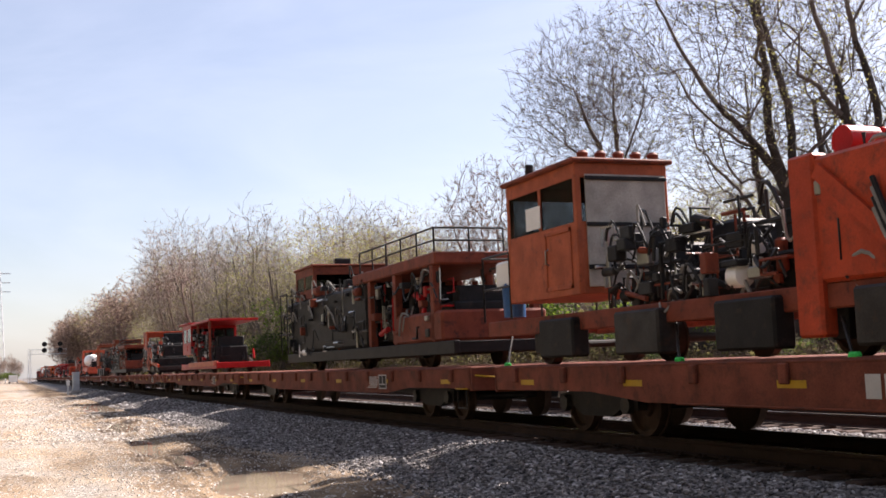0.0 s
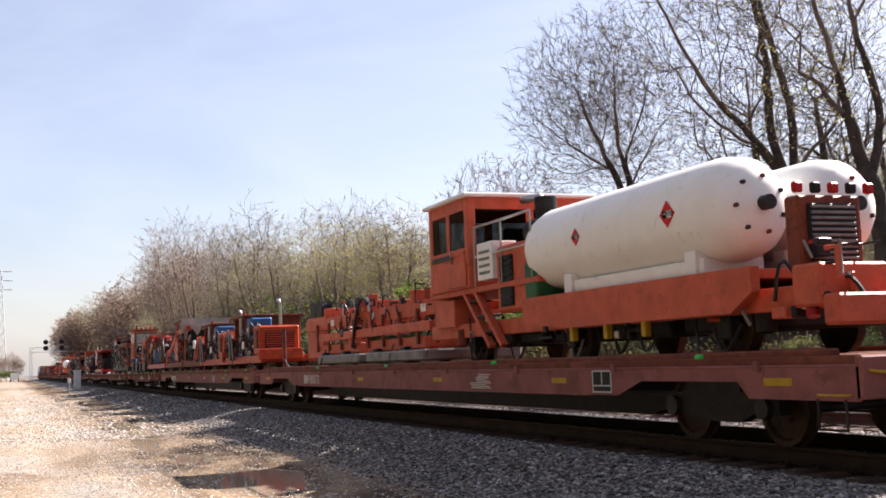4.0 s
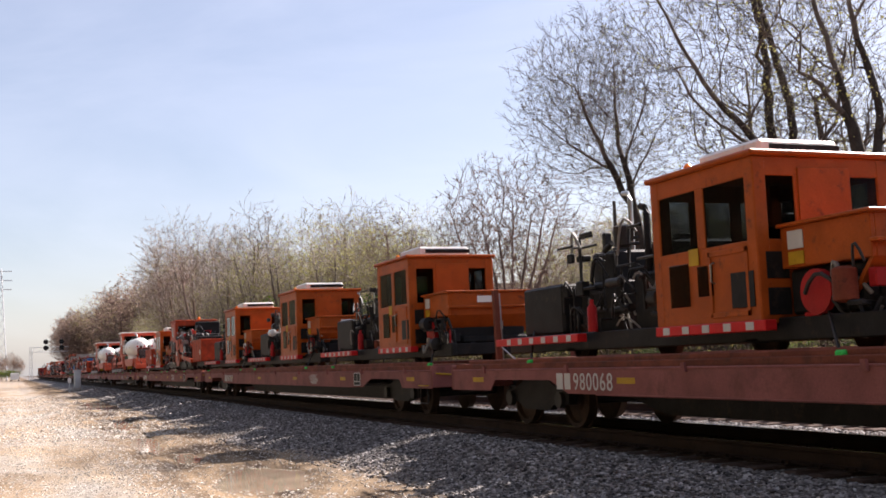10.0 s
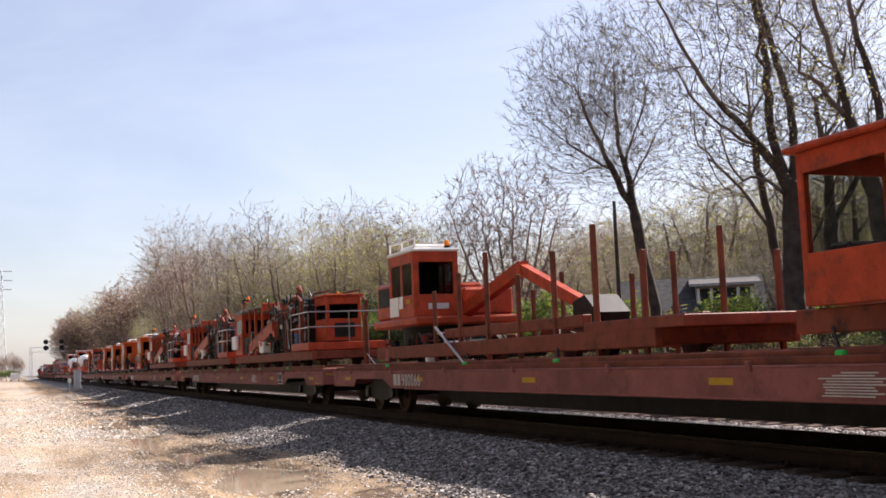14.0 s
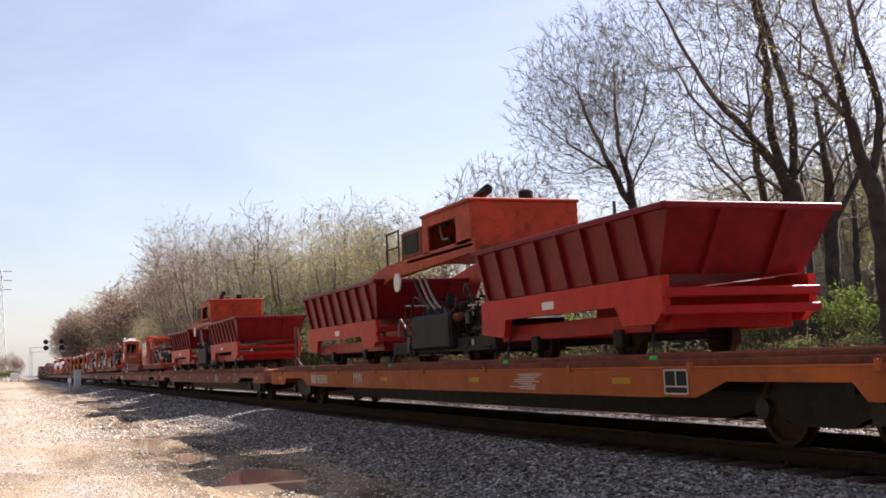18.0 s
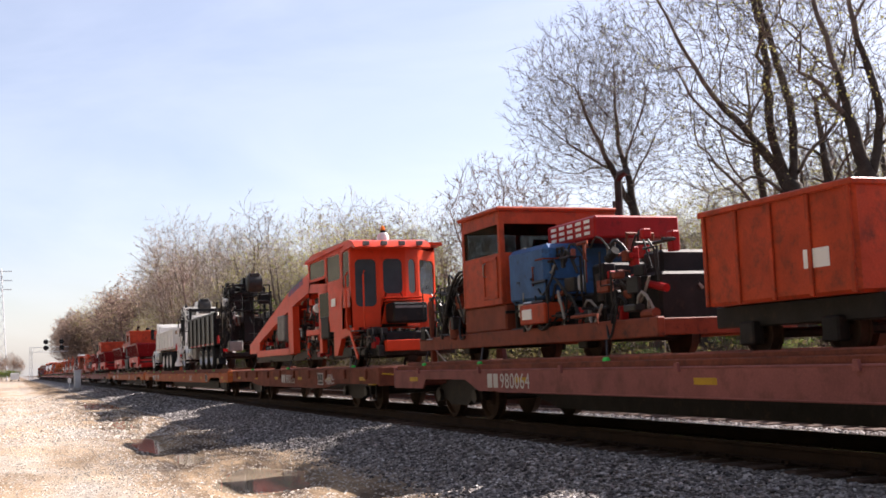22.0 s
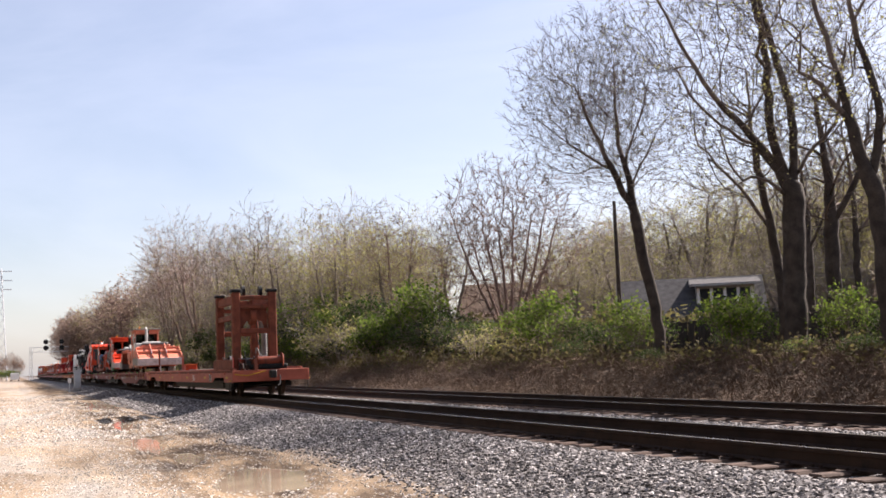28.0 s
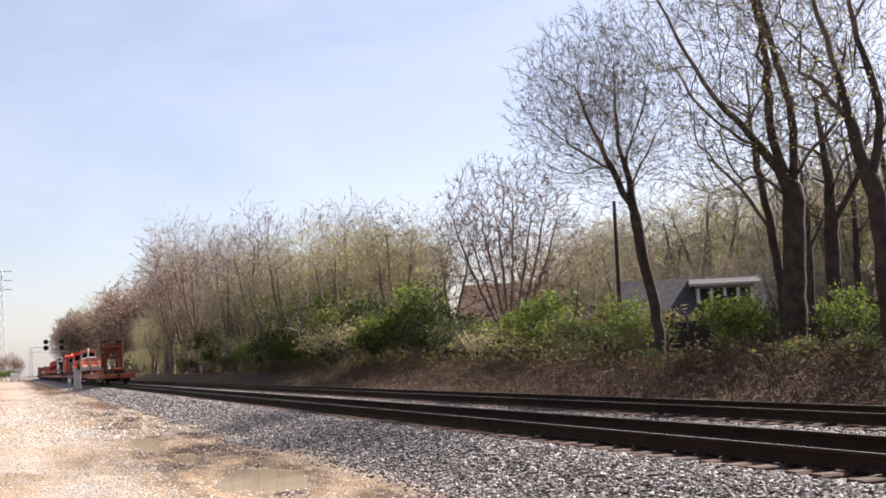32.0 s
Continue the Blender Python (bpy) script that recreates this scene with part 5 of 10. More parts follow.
def grapple_truck(front, cab_paint, bed_paint, bed0, bed1, z_low, z_top, wheels, rim, black=False):
    """A lorry with a long ribbed bed and a folded grapple boom over it. front: y of the bonnet; the lorry faces +y."""
    T = rider("grapple_truck", (front + bed1) / 2, DECK, ("white-cabbed lorry with a black ribbed bed" if black else "white lorry with a long white bed") + " and folded grapple boom", "truck", "lorries on the flatcar")
    z = DECK + 0.05
    r = 0.52
    part("frame_rail", G().box(-0.5, -0.38, bed1, front - 0.3, 1.85, 2.1).box(0.38, 0.5, bed1, front - 0.3, 1.85, 2.1), M_BLACK, T)
    # cab and bonnet
    c1 = front - 1.35
    cabz = 3.5
    body = part("cab", G().prism([(c1 - 1.5, 2.05), (c1 - 1.5, cabz), (c1 - 0.35, cabz), (c1 + 0.05, 2.95), (c1 + 0.05, 2.05)], -1.1, 1.1), cab_paint, T, "white steel cab")
    part("roof", G().box(-1.05, 1.05, c1 - 1.5, c1 - 0.3, cabz, cabz + 0.07, 0.03), cab_paint, body)
    part("side_window", G().prism([(c1 - 0.95, 2.95), (c1 - 0.95, 3.36), (c1 - 0.38, 3.36), (c1 - 0.12, 2.9)], -1.112, -1.102), M_GLASS, body)
    part("windscreen", G().add([(-0.98, c1 + 0.06, 2.98), (0.98, c1 + 0.06, 2.98), (0.9, c1 - 0.3, 3.42), (-0.9, c1 - 0.3, 3.42), (-0.98, c1 + 0.03, 2.98), (0.98, c1 + 0.03, 2.98), (0.9, c1 - 0.33, 3.42), (-0.9, c1 - 0.33, 3.42)],
                              [(0, 1, 2, 3), (7, 6, 5, 4), (0, 4, 5, 1), (1, 5, 6, 2), (2, 6, 7, 3), (3, 7, 4, 0)]), M_GLASS, body)
    part("door_seam", G().box(-1.106, -1.103, c1 - 1.12, c1 - 1.1, 2.15, 3.4, 0.001).box(-1.106, -1.103, c1 - 0.05, c1 - 0.03, 2.15, 2.95, 0.001), M_GREY, body)
    part("door_handle", G().box(-1.13, -1.104, c1 - 1.05, c1 - 0.9, 2.72, 2.77), M_DARK, body)
    part("bonnet", G().prism([(c1 + 0.05, 2.15), (c1 + 0.05, 2.9), (c1 + 0.95, 2.74), (c1 + 1.28, 2.6), (c1 + 1.36, 2.2), (c1 + 1.3, 1.95), (c1 + 1.0, 2.05)], -0.85, 0.85), cab_paint, T)
    part("sun_visor", G().box(-0.95, 0.95, c1 - 0.35, c1 + 0.02, cabz - 0.02, cabz + 0.03), M_BLACK, T)
    wy = front - 0.75
    for s in (-1, 1):
        arch = []
        for k in range(9):
            a = math.pi * k / 8
            arch.append((wy + 0.68 * math.cos(a), z + r + 0.66 * math.sin(a)))
        for k in range(8, -1, -1):
            a = math.pi * k / 8
            arch.append((wy + 0.58 * math.cos(a), z + r + 0.57 * math.sin(a)))
        part("mudguard", G().prism(arch, s * 1.18 if s < 0 else 0.8, -0.8 if s < 0 else 1.18), cab_paint, T)
    part("bumper", G().box(-1.2, 1.2, front - 0.06, front + 0.22, 1.6, 1.9, 0.04), M_BLACK, T)
    part("headlight", G().box(-1.0, -0.72, front - 0.12, front - 0.02, 2.2, 2.42, 0.03), M_STEEL, T, "clear headlight")
    part("headlight", G().box(0.72, 1.0, front - 0.12, front - 0.02, 2.2, 2.42, 0.03), M_STEEL, T, "clear headlight")
    for sx in (-1.3, 1.3):
        part("mirror", G().box(sx - 0.1, sx + 0.1, c1 + 0.16, c1 + 0.22, 2.9, 3.5, 0.03), M_BLACK, T)
        part("mirror_arm", G().tube([(sx, c1 + 0.18, 3.45), (sx * 0.85, c1 + 0.02, 3.4)], 0.02, 6).tube([(sx, c1 + 0.18, 2.95), (sx * 0.85, c1 + 0.02, 2.9)], 0.02, 6), M_BLACK, T)
    part("fuel_tank", G().cyl((-0.88, c1 - 1.65, 1.86), (-0.88, c1 - 0.55, 1.86), 0.32, 20), M_STEEL, T, "polished fuel tank")
    part("tank_strap", G().cyl((-0.88, c1 - 1.35, 1.86), (-0.88, c1 - 1.27, 1.86), 0.33, 20).cyl((-0.88, c1 - 0.85, 1.86), (-0.88, c1 - 0.77, 1.86), 0.33, 20), M_DARK, T)
    part("step", G().box(-1.2, -0.95, c1 - 1.0, c1 - 0.1, 1.42, 1.47), M_STEEL, T)
    # wheels
    for s in (-1, 1):
        tyre(T, s * 1.05, wy, z + r, r, 0.3, rim, s)
        for y in wheels:
            tyre(T, s * 1.0, y, z + r, r, 0.42, rim, s)
    for y in wheels + [wy]:
        part("axle", G().cyl((-0.9, y, z + r), (0.9, y, z + r), 0.09, 10), M_BLACK, T)
    # bed
    x = 1.22
    bed = part("bed", G().box(-x + 0.07, x - 0.07, bed1 + 0.07, bed0 - 0.07, z_low, z_low + 0.08), bed_paint, T, "open steel bed")
    for xa in (-x, x - 0.07):
        part("side_board", G().box(xa, xa + 0.07, bed1, bed0, z_low, z_top), bed_paint, bed)
    part("front_board", G().box(-x + 0.07, x - 0.07, bed0 - 0.07, bed0, z_low, z_top), bed_paint, bed)
    part("tailgate", G().box(-x + 0.07, x - 0.07, bed1, bed1 + 0.07, z_low, z_top - 0.2), bed_paint, bed)
    part("bed_rim", G().box(-x - 0.04, -x + 0.09, bed1, bed0, z_top - 0.02, z_top + 0.06).box(x - 0.09, x + 0.04, bed1, bed0, z_top - 0.02, z_top + 0.06), bed_paint, bed)
    n = 6
    for i in range(n + 1):
        y = bed1 + 0.05 + (bed0 - bed1 - 0.1) * i / n
        part("bed_rib", G().box(-x - 0.05, -x, y - 0.045, y + 0.045, z_low, z_top - 0.02), bed_paint, bed)
    tape = part("reflective_strip", G().box(-x - 0.012, -x - 0.003, bed1 + 0.1, bed0 - 0.1, z_low + 0.03, z_low + 0.09, 0.002), M_MARK, bed, "red and white reflective strip")
    for i in range(int((bed0 - bed1) / 0.6)):
        y = bed1 + 0.2 + i * 0.6
        part("red_mark", G().box(-x - 0.016, -x - 0.012, y, y + 0.28, z_low + 0.03, z_low + 0.09, 0.001), M_REFLECT, tape)
    part("headboard", G().box(-1.2, -1.08, bed0 + 0.02, bed0 + 0.14, z_low, z_top + 0.62).box(1.08, 1.2, bed0 + 0.02, bed0 + 0.14, z_low, z_top + 0.62).box(-1.08, 1.08, bed0 + 0.02, bed0 + 0.12, z_top + 0.45, z_top + 0.6).box(-1.08, 1.08, bed0 + 0.04, bed0 + 0.1, z_top - 0.3, z_top + 0.2), bed_paint, T)
    part("work_lamp", G().box(-1.15, -0.85, bed0 + 0.12, bed0 + 0.2, z_top + 0.3, z_top + 0.46), M_GREY, T)
    part("toolbox", G().box(-1.15, -0.6, bed0 - 1.5, bed0 - 0.4, 1.55, 2.1, 0.03), M_GREY if black else M_BLACK, T)
    # tie load and grapple resting in the bed
    for i in range(5):
        part("tie_bundle", G().box(-0.9 + i * 0.34, -0.62 + i * 0.34, bed0 - 2.8, bed0 - 0.5, z_top - 0.25, z_top + 0.1 + 0.05 * (i % 2), 0.02), M_WOOD, T, "old timber ties")
    gy = bed0 - 2.5
    for i in range(4):
        part("grapple_tine", G().tube([(-0.3 + 0.2 * i, gy + 0.1, z_top + 0.75), (-0.3 + 0.2 * i, gy + 0.3, z_top + 0.4), (-0.3 + 0.2 * i, gy + 0.12, z_top + 0.05)], 0.045, 6), M_DARK, T)
    # boom
    by = bed1 - 0.75
    boom_paint = bed_paint
    zt = z_top + 1.1
    b1 = part("main_boom", G().slab((0.0, by - 1.3, zt + 0.2), (0.0, bed0 - 4.3, zt - 0.18), 0.22, 0.28), boom_paint, T, "folded box-section boom")
    part("boom_tip", G().slab((0.0, bed0 - 4.4, zt - 0.2), (0.0, gy, z_top + 0.6), 0.16, 0.18), boom_paint, b1)
    part("boom_cylinder", G().cyl((0.0, by + 0.4, zt - 0.25), (0.0, bed0 - 4.8, zt - 0.36), 0.07, 10), boom_paint, b1)
    part("boom_hose", G().tube([(-0.14, by, zt + 0.3), (-0.14, (by + bed0) / 2 - 2, zt + 0.16), (-0.14, bed0 - 4.3, zt + 0.0), (-0.14, gy + 0.2, z_top + 0.8)], 0.022, 6), M_HOSE, b1)
    part("boom_bracket", G().box(-0.18, 0.18, bed0 - 4.6, bed0 - 4.25, zt - 0.4, zt + 0.02, 0.03), M_DARK, b1)
    part("boom_head", G().box(-0.2, 0.2, by - 1.65, by - 1.2, zt - 0.2, zt + 0.36, 0.04), M_DARK, b1)
    part("head_guard", G().tube([(-0.18, by - 1.6, zt + 0.35), (-0.18, by - 1.65, zt + 0.62), (-0.18, by - 0.9, zt + 0.64), (-0.18, by - 0.9, zt + 0.3)], 0.018, 6), M_STEEL, b1)
    part("mast", G().box(-0.22, 0.22, by - 0.22, by + 0.22, 2.1, zt + 0.28, 0.03), boom_paint, T)
    part("operator_platform", G().box(-0.75, 0.75, by - 0.55, by + 0.3, z_top + 0.02, z_top + 0.08), boom_paint, T)
    railing(T, [(-0.85, by + 0.3), (-0.85, by - 0.85), (0.73, by - 0.85)], z_top + 0.08, 0.95, 3, boom_paint, 0.028)
    machinery(T, -0.95, 0.9, by - 0.8, by + 0.6, z_top - 0.6, zt + 0.05, 301 + int(black), 46, [boom_paint, boom_paint, M_DARK, M_BLACK] if black else [boom_paint, boom_paint, M_GREY, M_DARK], core=False)
    part("swing_motor", G().lathe((0.0, by, zt - 0.5), [(0, 0.2), (0.02, 0.42), (0.22, 0.42), (0.24, 0.3), (0.42, 0.28)], 18, 2), boom_paint, T)
    part("grapple_rotator", G().lathe((0.0, by - 1.42, zt - 0.05), [(-0.3, 0.2), (-0.26, 0.34), (0.26, 0.34), (0.3, 0.2)], 18, 0), M_DARK, b1)
    for xx in (-0.8, 0.8):
        part("station_post", G().box(xx - 0.05, xx + 0.05, by + 0.5, by + 0.6, 2.1, zt - 0.1, 0.01), boom_paint, T)
        part("station_post", G().box(xx - 0.05, xx + 0.05, by - 0.7, by - 0.6, 2.1, zt - 0.3, 0.01), boom_paint, T)
    part("station_beam", G().box(-0.85, 0.85, by + 0.48, by + 0.62, zt - 0.22, zt - 0.08, 0.01), boom_paint, T)
    part("control_console", G().box(-0.7, -0.3, by - 0.5, by - 0.1, z_top + 0.1, z_top + 0.75, 0.03), boom_paint, T)
    part("tool_chest", G().box(-0.95, -0.4, by - 0.95, by - 0.6, 1.75, 2.15, 0.03), M_GREY, T)
    part("operator_seat", G().box(0.35, 0.8, by - 0.6, by - 0.2, z_top + 0.3, z_top + 0.7, 0.04), M_SEAT, T)
    ladder(T, -1.12, by - 0.1, 1.5, z_top + 0.1, 0.4, boom_paint)
    for s in (-1, 1):
        part("outrigger", G().slab((s * 0.9, by, 2.3), (s * 1.18, by - 0.15, 1.35), 0.14, 0.14), boom_paint, T)
        part("outrigger_foot", G().prism([(by - 0.45, 1.3), (by - 0.3, 1.5), (by, 1.5), (by + 0.15, 1.3)], s * 1.12 - 0.15, s * 1.12 + 0.15), boom_paint, T)
    machinery(T, -1.05, 1.0, by - 0.5, by + 0.5, 1.7, z_top, 81 + int(black), 16, [boom_paint, M_DARK, M_BLACK], core=False)
    part("fire_extinguisher", G().lathe((-1.15, by + 0.35, 2.1), [(0, 0.05), (0.24, 0.05), (0.29, 0.02), (0.33, 0.02)], 12, 2), M_RED, T, "red fire extinguisher")
    part("tail_lamp", G().box(-1.1, -0.85, by - 0.5, by - 0.46, 1.75, 1.87), M_REFLECT, T)
    part("rear_bumper", G().box(-1.15, 1.15, by - 0.5, by - 0.36, 1.55, 1.7), boom_paint, T)
    part("mud_flap", G().box(-1.2, -0.75, wheels[-1] - 0.75, wheels[-1] - 0.72, 1.25, 1.85), M_RUBBER, T)
    for yy in (front - 1.8, wheels[0] + 0.8, bed1 - 0.2):
        tiedown(T, yy)
    return T


def bay_wall(T, a, b, z0, z1, zw, zt, paint, glass):
    """One upright side of a glazed cab from plan point a to b, with a round-cornered window from zw to zt."""
    a, b = Vector((*a, 0)), Vector((*b, 0))
    L = (b - a).length
    d = (b - a) / L
    out = Vector((d.y, -d.x, 0))
    m, t, r = 0.09, 0.05, 0.12
    ring = []
    for cx, cz, q in ((L - m - r, zt - r, 0), (m + r, zt - r, 1), (m + r, zw + r, 2), (L - m - r, zw + r, 3)):
        for k in range(5):
            an = math.pi / 2 * (q + k / 4)
            ring.append((cx + r * math.cos(an), cz + r * math.sin(an)))
    edge = []
    for x, z in ring:
        u, v = x - L / 2, z - (zw + zt) / 2
        k = min(L / 2 / abs(u) if abs(u) > 1e-6 else 99, ((z1 if v > 0 else z0) - (zw + zt) / 2) / v if abs(v) > 1e-6 else 99)
        edge.append((L / 2 + u * k, (zw + zt) / 2 + v * k))
    for i, (ex, ez) in ((0, (L, z1)), (5, (0, z1)), (10, (0, z0)), (15, (L, z0))):
        edge[i + 2] = (ex, ez)
    n = len(ring)
    v = [a + d * x + Vector((0, 0, z)) + out * o for o in (0, -t) for loop in (ring, edge) for x, z in loop]
    f = []
    for i in range(n):
        j = (i + 1) % n
        f += [(i, j, n + j, n + i), (2 * n + j, 2 * n + i, 3 * n + i, 3 * n + j), (j, i, 2 * n + i, 2 * n + j), (n + i, n + j, 3 * n + j, 3 * n + i)]
    wall = part("cab_wall", G().add(v, f), paint, T)
    v = [a + d * x + Vector((0, 0, z)) + out * o for o in (-0.02, -0.03) for x, z in ring]
    f = [tuple(range(n)), tuple(range(n, 2 * n))[::-1]] + [((i + 1) % n, i, n + i, n + (i + 1) % n) for i in range(n)]
    part("window_pane", G().add(v, f), glass, wall, "tinted round-cornered window")
    return wall


def tamper(f):
    """A large tamping machine: low front with a rising boom, arches over the work units, tall glazed cab at the rear. f: y of its front."""
    T = rider("tamping_machine", f - 8, DECK, "bright orange-red tamping machine with a tall rear cab", "track machine", GROUP)
    p = M_VERMILION
    chassis(T, f - 13.7, f + 0.2, 1.5, M_DARK, 3, 0.38, 0.95)
    for x in (-1.22, 1.02):
        poly = [(f, 1.55), (f, 1.85), (f - 5.9, 3.25), (f - 8.4, 3.62), (f - 8.4, 3.1), (f - 6.4, 2.82), (f - 6.4, 1.45), (f - 5.8, 1.45), (f - 5.8, 2.7), (f - 1.6, 1.9), (f - 1.6, 1.55)]
        part("side_beam", G().prism(poly[:], x, x + 0.2), p, T, "rising orange-red box beam")
        part("lower_beam", G().box(x, x + 0.2, f - 6.0, f - 1.2, 1.42, 1.62), p, T)
    part("boom_cover", G().add([(-1.2, f, 1.86), (1.2, f, 1.86), (1.2, f - 5.9, 3.27), (-1.2, f - 5.9, 3.27), (-1.2, f, 1.8), (1.2, f, 1.8), (1.2, f - 5.9, 3.2), (-1.2, f - 5.9, 3.2)],
                              [(3, 2, 1, 0), (4, 5, 6, 7), (0, 1, 5, 4), (1, 2, 6, 5), (2, 3, 7, 6), (3, 0, 4, 7)]), p, T)
    g = G()
    for k in range(9):
        g.box(-1.226, -1.222, f - 6.1 - k * 0.2, f - 5.98 - k * 0.2, 3.12 + k * 0.03, 3.3 + k * 0.03, 0.001)
    part("painted_mark", g, M_BLUE, T, "blue painted maker's mark, unreadable")
    # engine bay in the front frame
    machinery(T, -1.1, 1.0, f - 5.7, f - 1.3, 1.6, 2.5, 101, 40, [M_RED, M_RED, M_BLACK, M_VERMILION])
    part("control_cabinet", G().box(-1.28, -0.9, f - 5.5, f - 4.6, 1.85, 2.62, 0.03), M_GREY, T, "grey control cabinet")
    part("measuring_tower", G().box(-0.4, 0.2, f - 1.0, f - 0.5, 1.8, 2.9, 0.04).box(-0.9, 0.6, f - 1.1, f - 0.4, 2.25, 2.4), M_RED, T)
    exhaust(T, -0.2, f - 1.6, 2.3, 3.35, M_BLACK, 0.05, 0.13)
    # tamping units under the cab's front
    machinery(T, -1.1, 1.0, f - 11.2, f - 6.6, 1.25, 3.0, 102, 70, [M_BLACK, M_BLACK, M_RED, M_DARK, M_VERMILION])
    part("unit_frame", G().box(-1.2, -1.06, f - 9.6, f - 9.3, 1.4, 3.1).box(-1.2, -1.06, f - 9.4, f - 7.9, 1.9, 2.05), p, T)
    part("round_window_frame", G().box(-1.24, -1.16, f - 10.6, f - 9.5, 2.2, 3.05, 0.1), p, T)
    part("window_pane", G().box(-1.246, -1.24, f - 10.5, f - 9.6, 2.3, 2.95, 0.002), M_PANE, T)
    # cab
    low = part("cab_body", G().prism([(f - 10.6, 1.92), (f - 10.2, 3.0), (f - 8.5, 3.05), (f - 8.5, 3.3), (f - 11.74, 3.1), (f - 11.74, 1.92)], -1.245, 1.245), p, T)
    for sx in (-1, 1):
        for a, b in ((f - 8.5, f - 10.3), (f - 10.3, f - 11.75), (f - 11.75, f - 12.55))[:3 if sx < 0 else 2]:
            q0, q1 = ((sx * 1.25, a), (sx * 1.25, b)) if sx < 0 else ((sx * 1.25, b), (sx * 1.25, a))
            bay_wall(T, q0, q1, 2.9 if a > f - 11 else 1.95, 4.0, 3.4 if a > f - 9 else (3.2 if a > f - 11 else 2.95), 3.84, p, M_TINT)
    part("cab_roof", G().prism([(f - 8.3, 3.86), (f - 8.3, 3.92), (f - 9.2, 4.06), (f - 12.2, 4.06), (f - 12.2, 3.98)], -1.3, 1.3), p, T)
    part("front_wall", G().box(-1.2, 1.2, f - 8.52, f - 8.46, 2.9, 3.9, 0.01), p, T)
    plan = [(-1.22, f - 12.55), (-0.55, f - 12.7), (0.12, f - 12.7), (0.5, f - 12.55), (1.25, f - 11.75)]
    for k in range(4):
        bay_wall(T, plan[k], plan[k + 1], 1.95, 3.85, (2.45, 2.75, 2.75, 2.75)[k], 3.6, p, M_TINT)
    part("cab_floor", G().box(-1.2, 0.5, f - 12.55, f - 12.1, 1.95, 2.02), M_DARK, T)
    part("driver_seat", G().box(-0.3, 0.25, f - 12.1, f - 11.6, 3.1, 3.3, 0.06).box(-0.28, 0.23, f - 11.65, f - 11.5, 3.2, 3.7, 0.06), M_SEAT, T)
    part("ledge", G().box(-0.5, 0.48, f - 12.9, f - 12.68, 2.62, 2.66, 0.01), p, T)
    part("ledge", G().box(-0.5, 0.48, f - 13.0, f - 12.68, 2.55, 2.58, 0.01), p, T)
    part("handrail", G().tube([(-1.3, f - 12.45, 1.9), (-1.34, f - 12.45, 2.1), (-1.34, f - 12.45, 3.2), (-1.28, f - 12.45, 3.3)], 0.022, 7), p, T)
    part("handrail", G().tube([(-1.0, f - 12.85, 1.9), (-1.03, f - 12.9, 2.1), (-1.03, f - 12.9, 3.2), (-0.98, f - 12.8, 3.3)], 0.022, 7), p, T)
    part("roof_visor", G().prism([(f - 12.2, 3.84), (f - 12.2, 4.07), (f - 12.7, 4.06), (f - 13.0, 3.98), (f - 13.2, 3.84), (f - 13.12, 3.8), (f - 12.9, 3.88)], -1.3, 0.62), p, T, "curved overhanging roof visor")
    for k in range(4):
        part("roof_lamp", G().box(-1.1 + k * 0.45, -0.95 + k * 0.45, f - 13.24, f - 13.14, 3.88, 3.98), M_GREY, T, "square work lamp")
    beacon(T, -0.3, f - 12.3, 4.28)
    part("beacon_base", G().lathe((-0.3, f - 12.3, 4.04), [(0, 0.16), (0.18, 0.14), (0.24, 0.1)], 14, 2), M_WHITE, T)
    part("aircon", G().box(-0.5, 0.6, f - 8.3, f - 7.5, 3.6, 3.95, 0.05), M_DARK, T)
    tri = part("warning_triangle", G().frame_prism([(-1.0, 1.95), (-0.62, 1.95), (-0.81, 2.32)], f + 0.22, f + 0.24), M_LENS, T, "orange-red slow-vehicle triangle")
    part("generator_vent", G().box(-0.4, 0.38, f - 13.365, f - 13.353, 2.36, 2.42, 0.003), M_GREY, T)
    part("generator_box", G().box(-0.45, 0.42, f - 13.35, f - 12.75, 2.02, 2.5, 0.04), M_BLACK, T, "black equipment box")
    part("skirt", G().prism([(f - 10.9, 1.95), (f - 12.7, 1.95), (f - 12.7, 1.82), (f - 11.6, 1.72), (f - 11.2, 1.3), (f - 10.9, 1.3)], -1.24, -1.12), p, T)
    part("buffer_beam", G().box(-0.8, 0.8, f - 13.85, f - 13.65, 1.35, 1.6), p, T)
    for k in range(4):
        part("step", G().box(-1.28, -0.95, f - 12.75 - 0.12 * (3 - k), f - 12.35 - 0.12 * (3 - k), 1.25 + k * 0.2, 1.28 + k * 0.2), M_STEEL if k % 2 else M_DARK, T)
    part("stair_stringer", G().slab((-1.28, f - 13.1, 1.22), (-1.28, f - 12.4, 1.95), 0.03, 0.1), p, T)
    part("tool_locker", G().box(-1.26, -0.9, f - 10.5, f - 9.7, 1.75, 2.35, 0.04), M_BLACK, T)
    machinery(T, -1.1, 0.9, f - 13.6, f - 11.2, 1.2, 1.9, 103, 30, [M_BLACK, M_RED, M_DARK])
    part("label_plate", G().box(-1.256, -1.262, f - 11.2, f - 10.8, 2.55, 2.75, 0.002), M_WHITE, T)
    for yy in (-0.8, -6, -12.8):
        tiedown(T, f + yy)
    return T


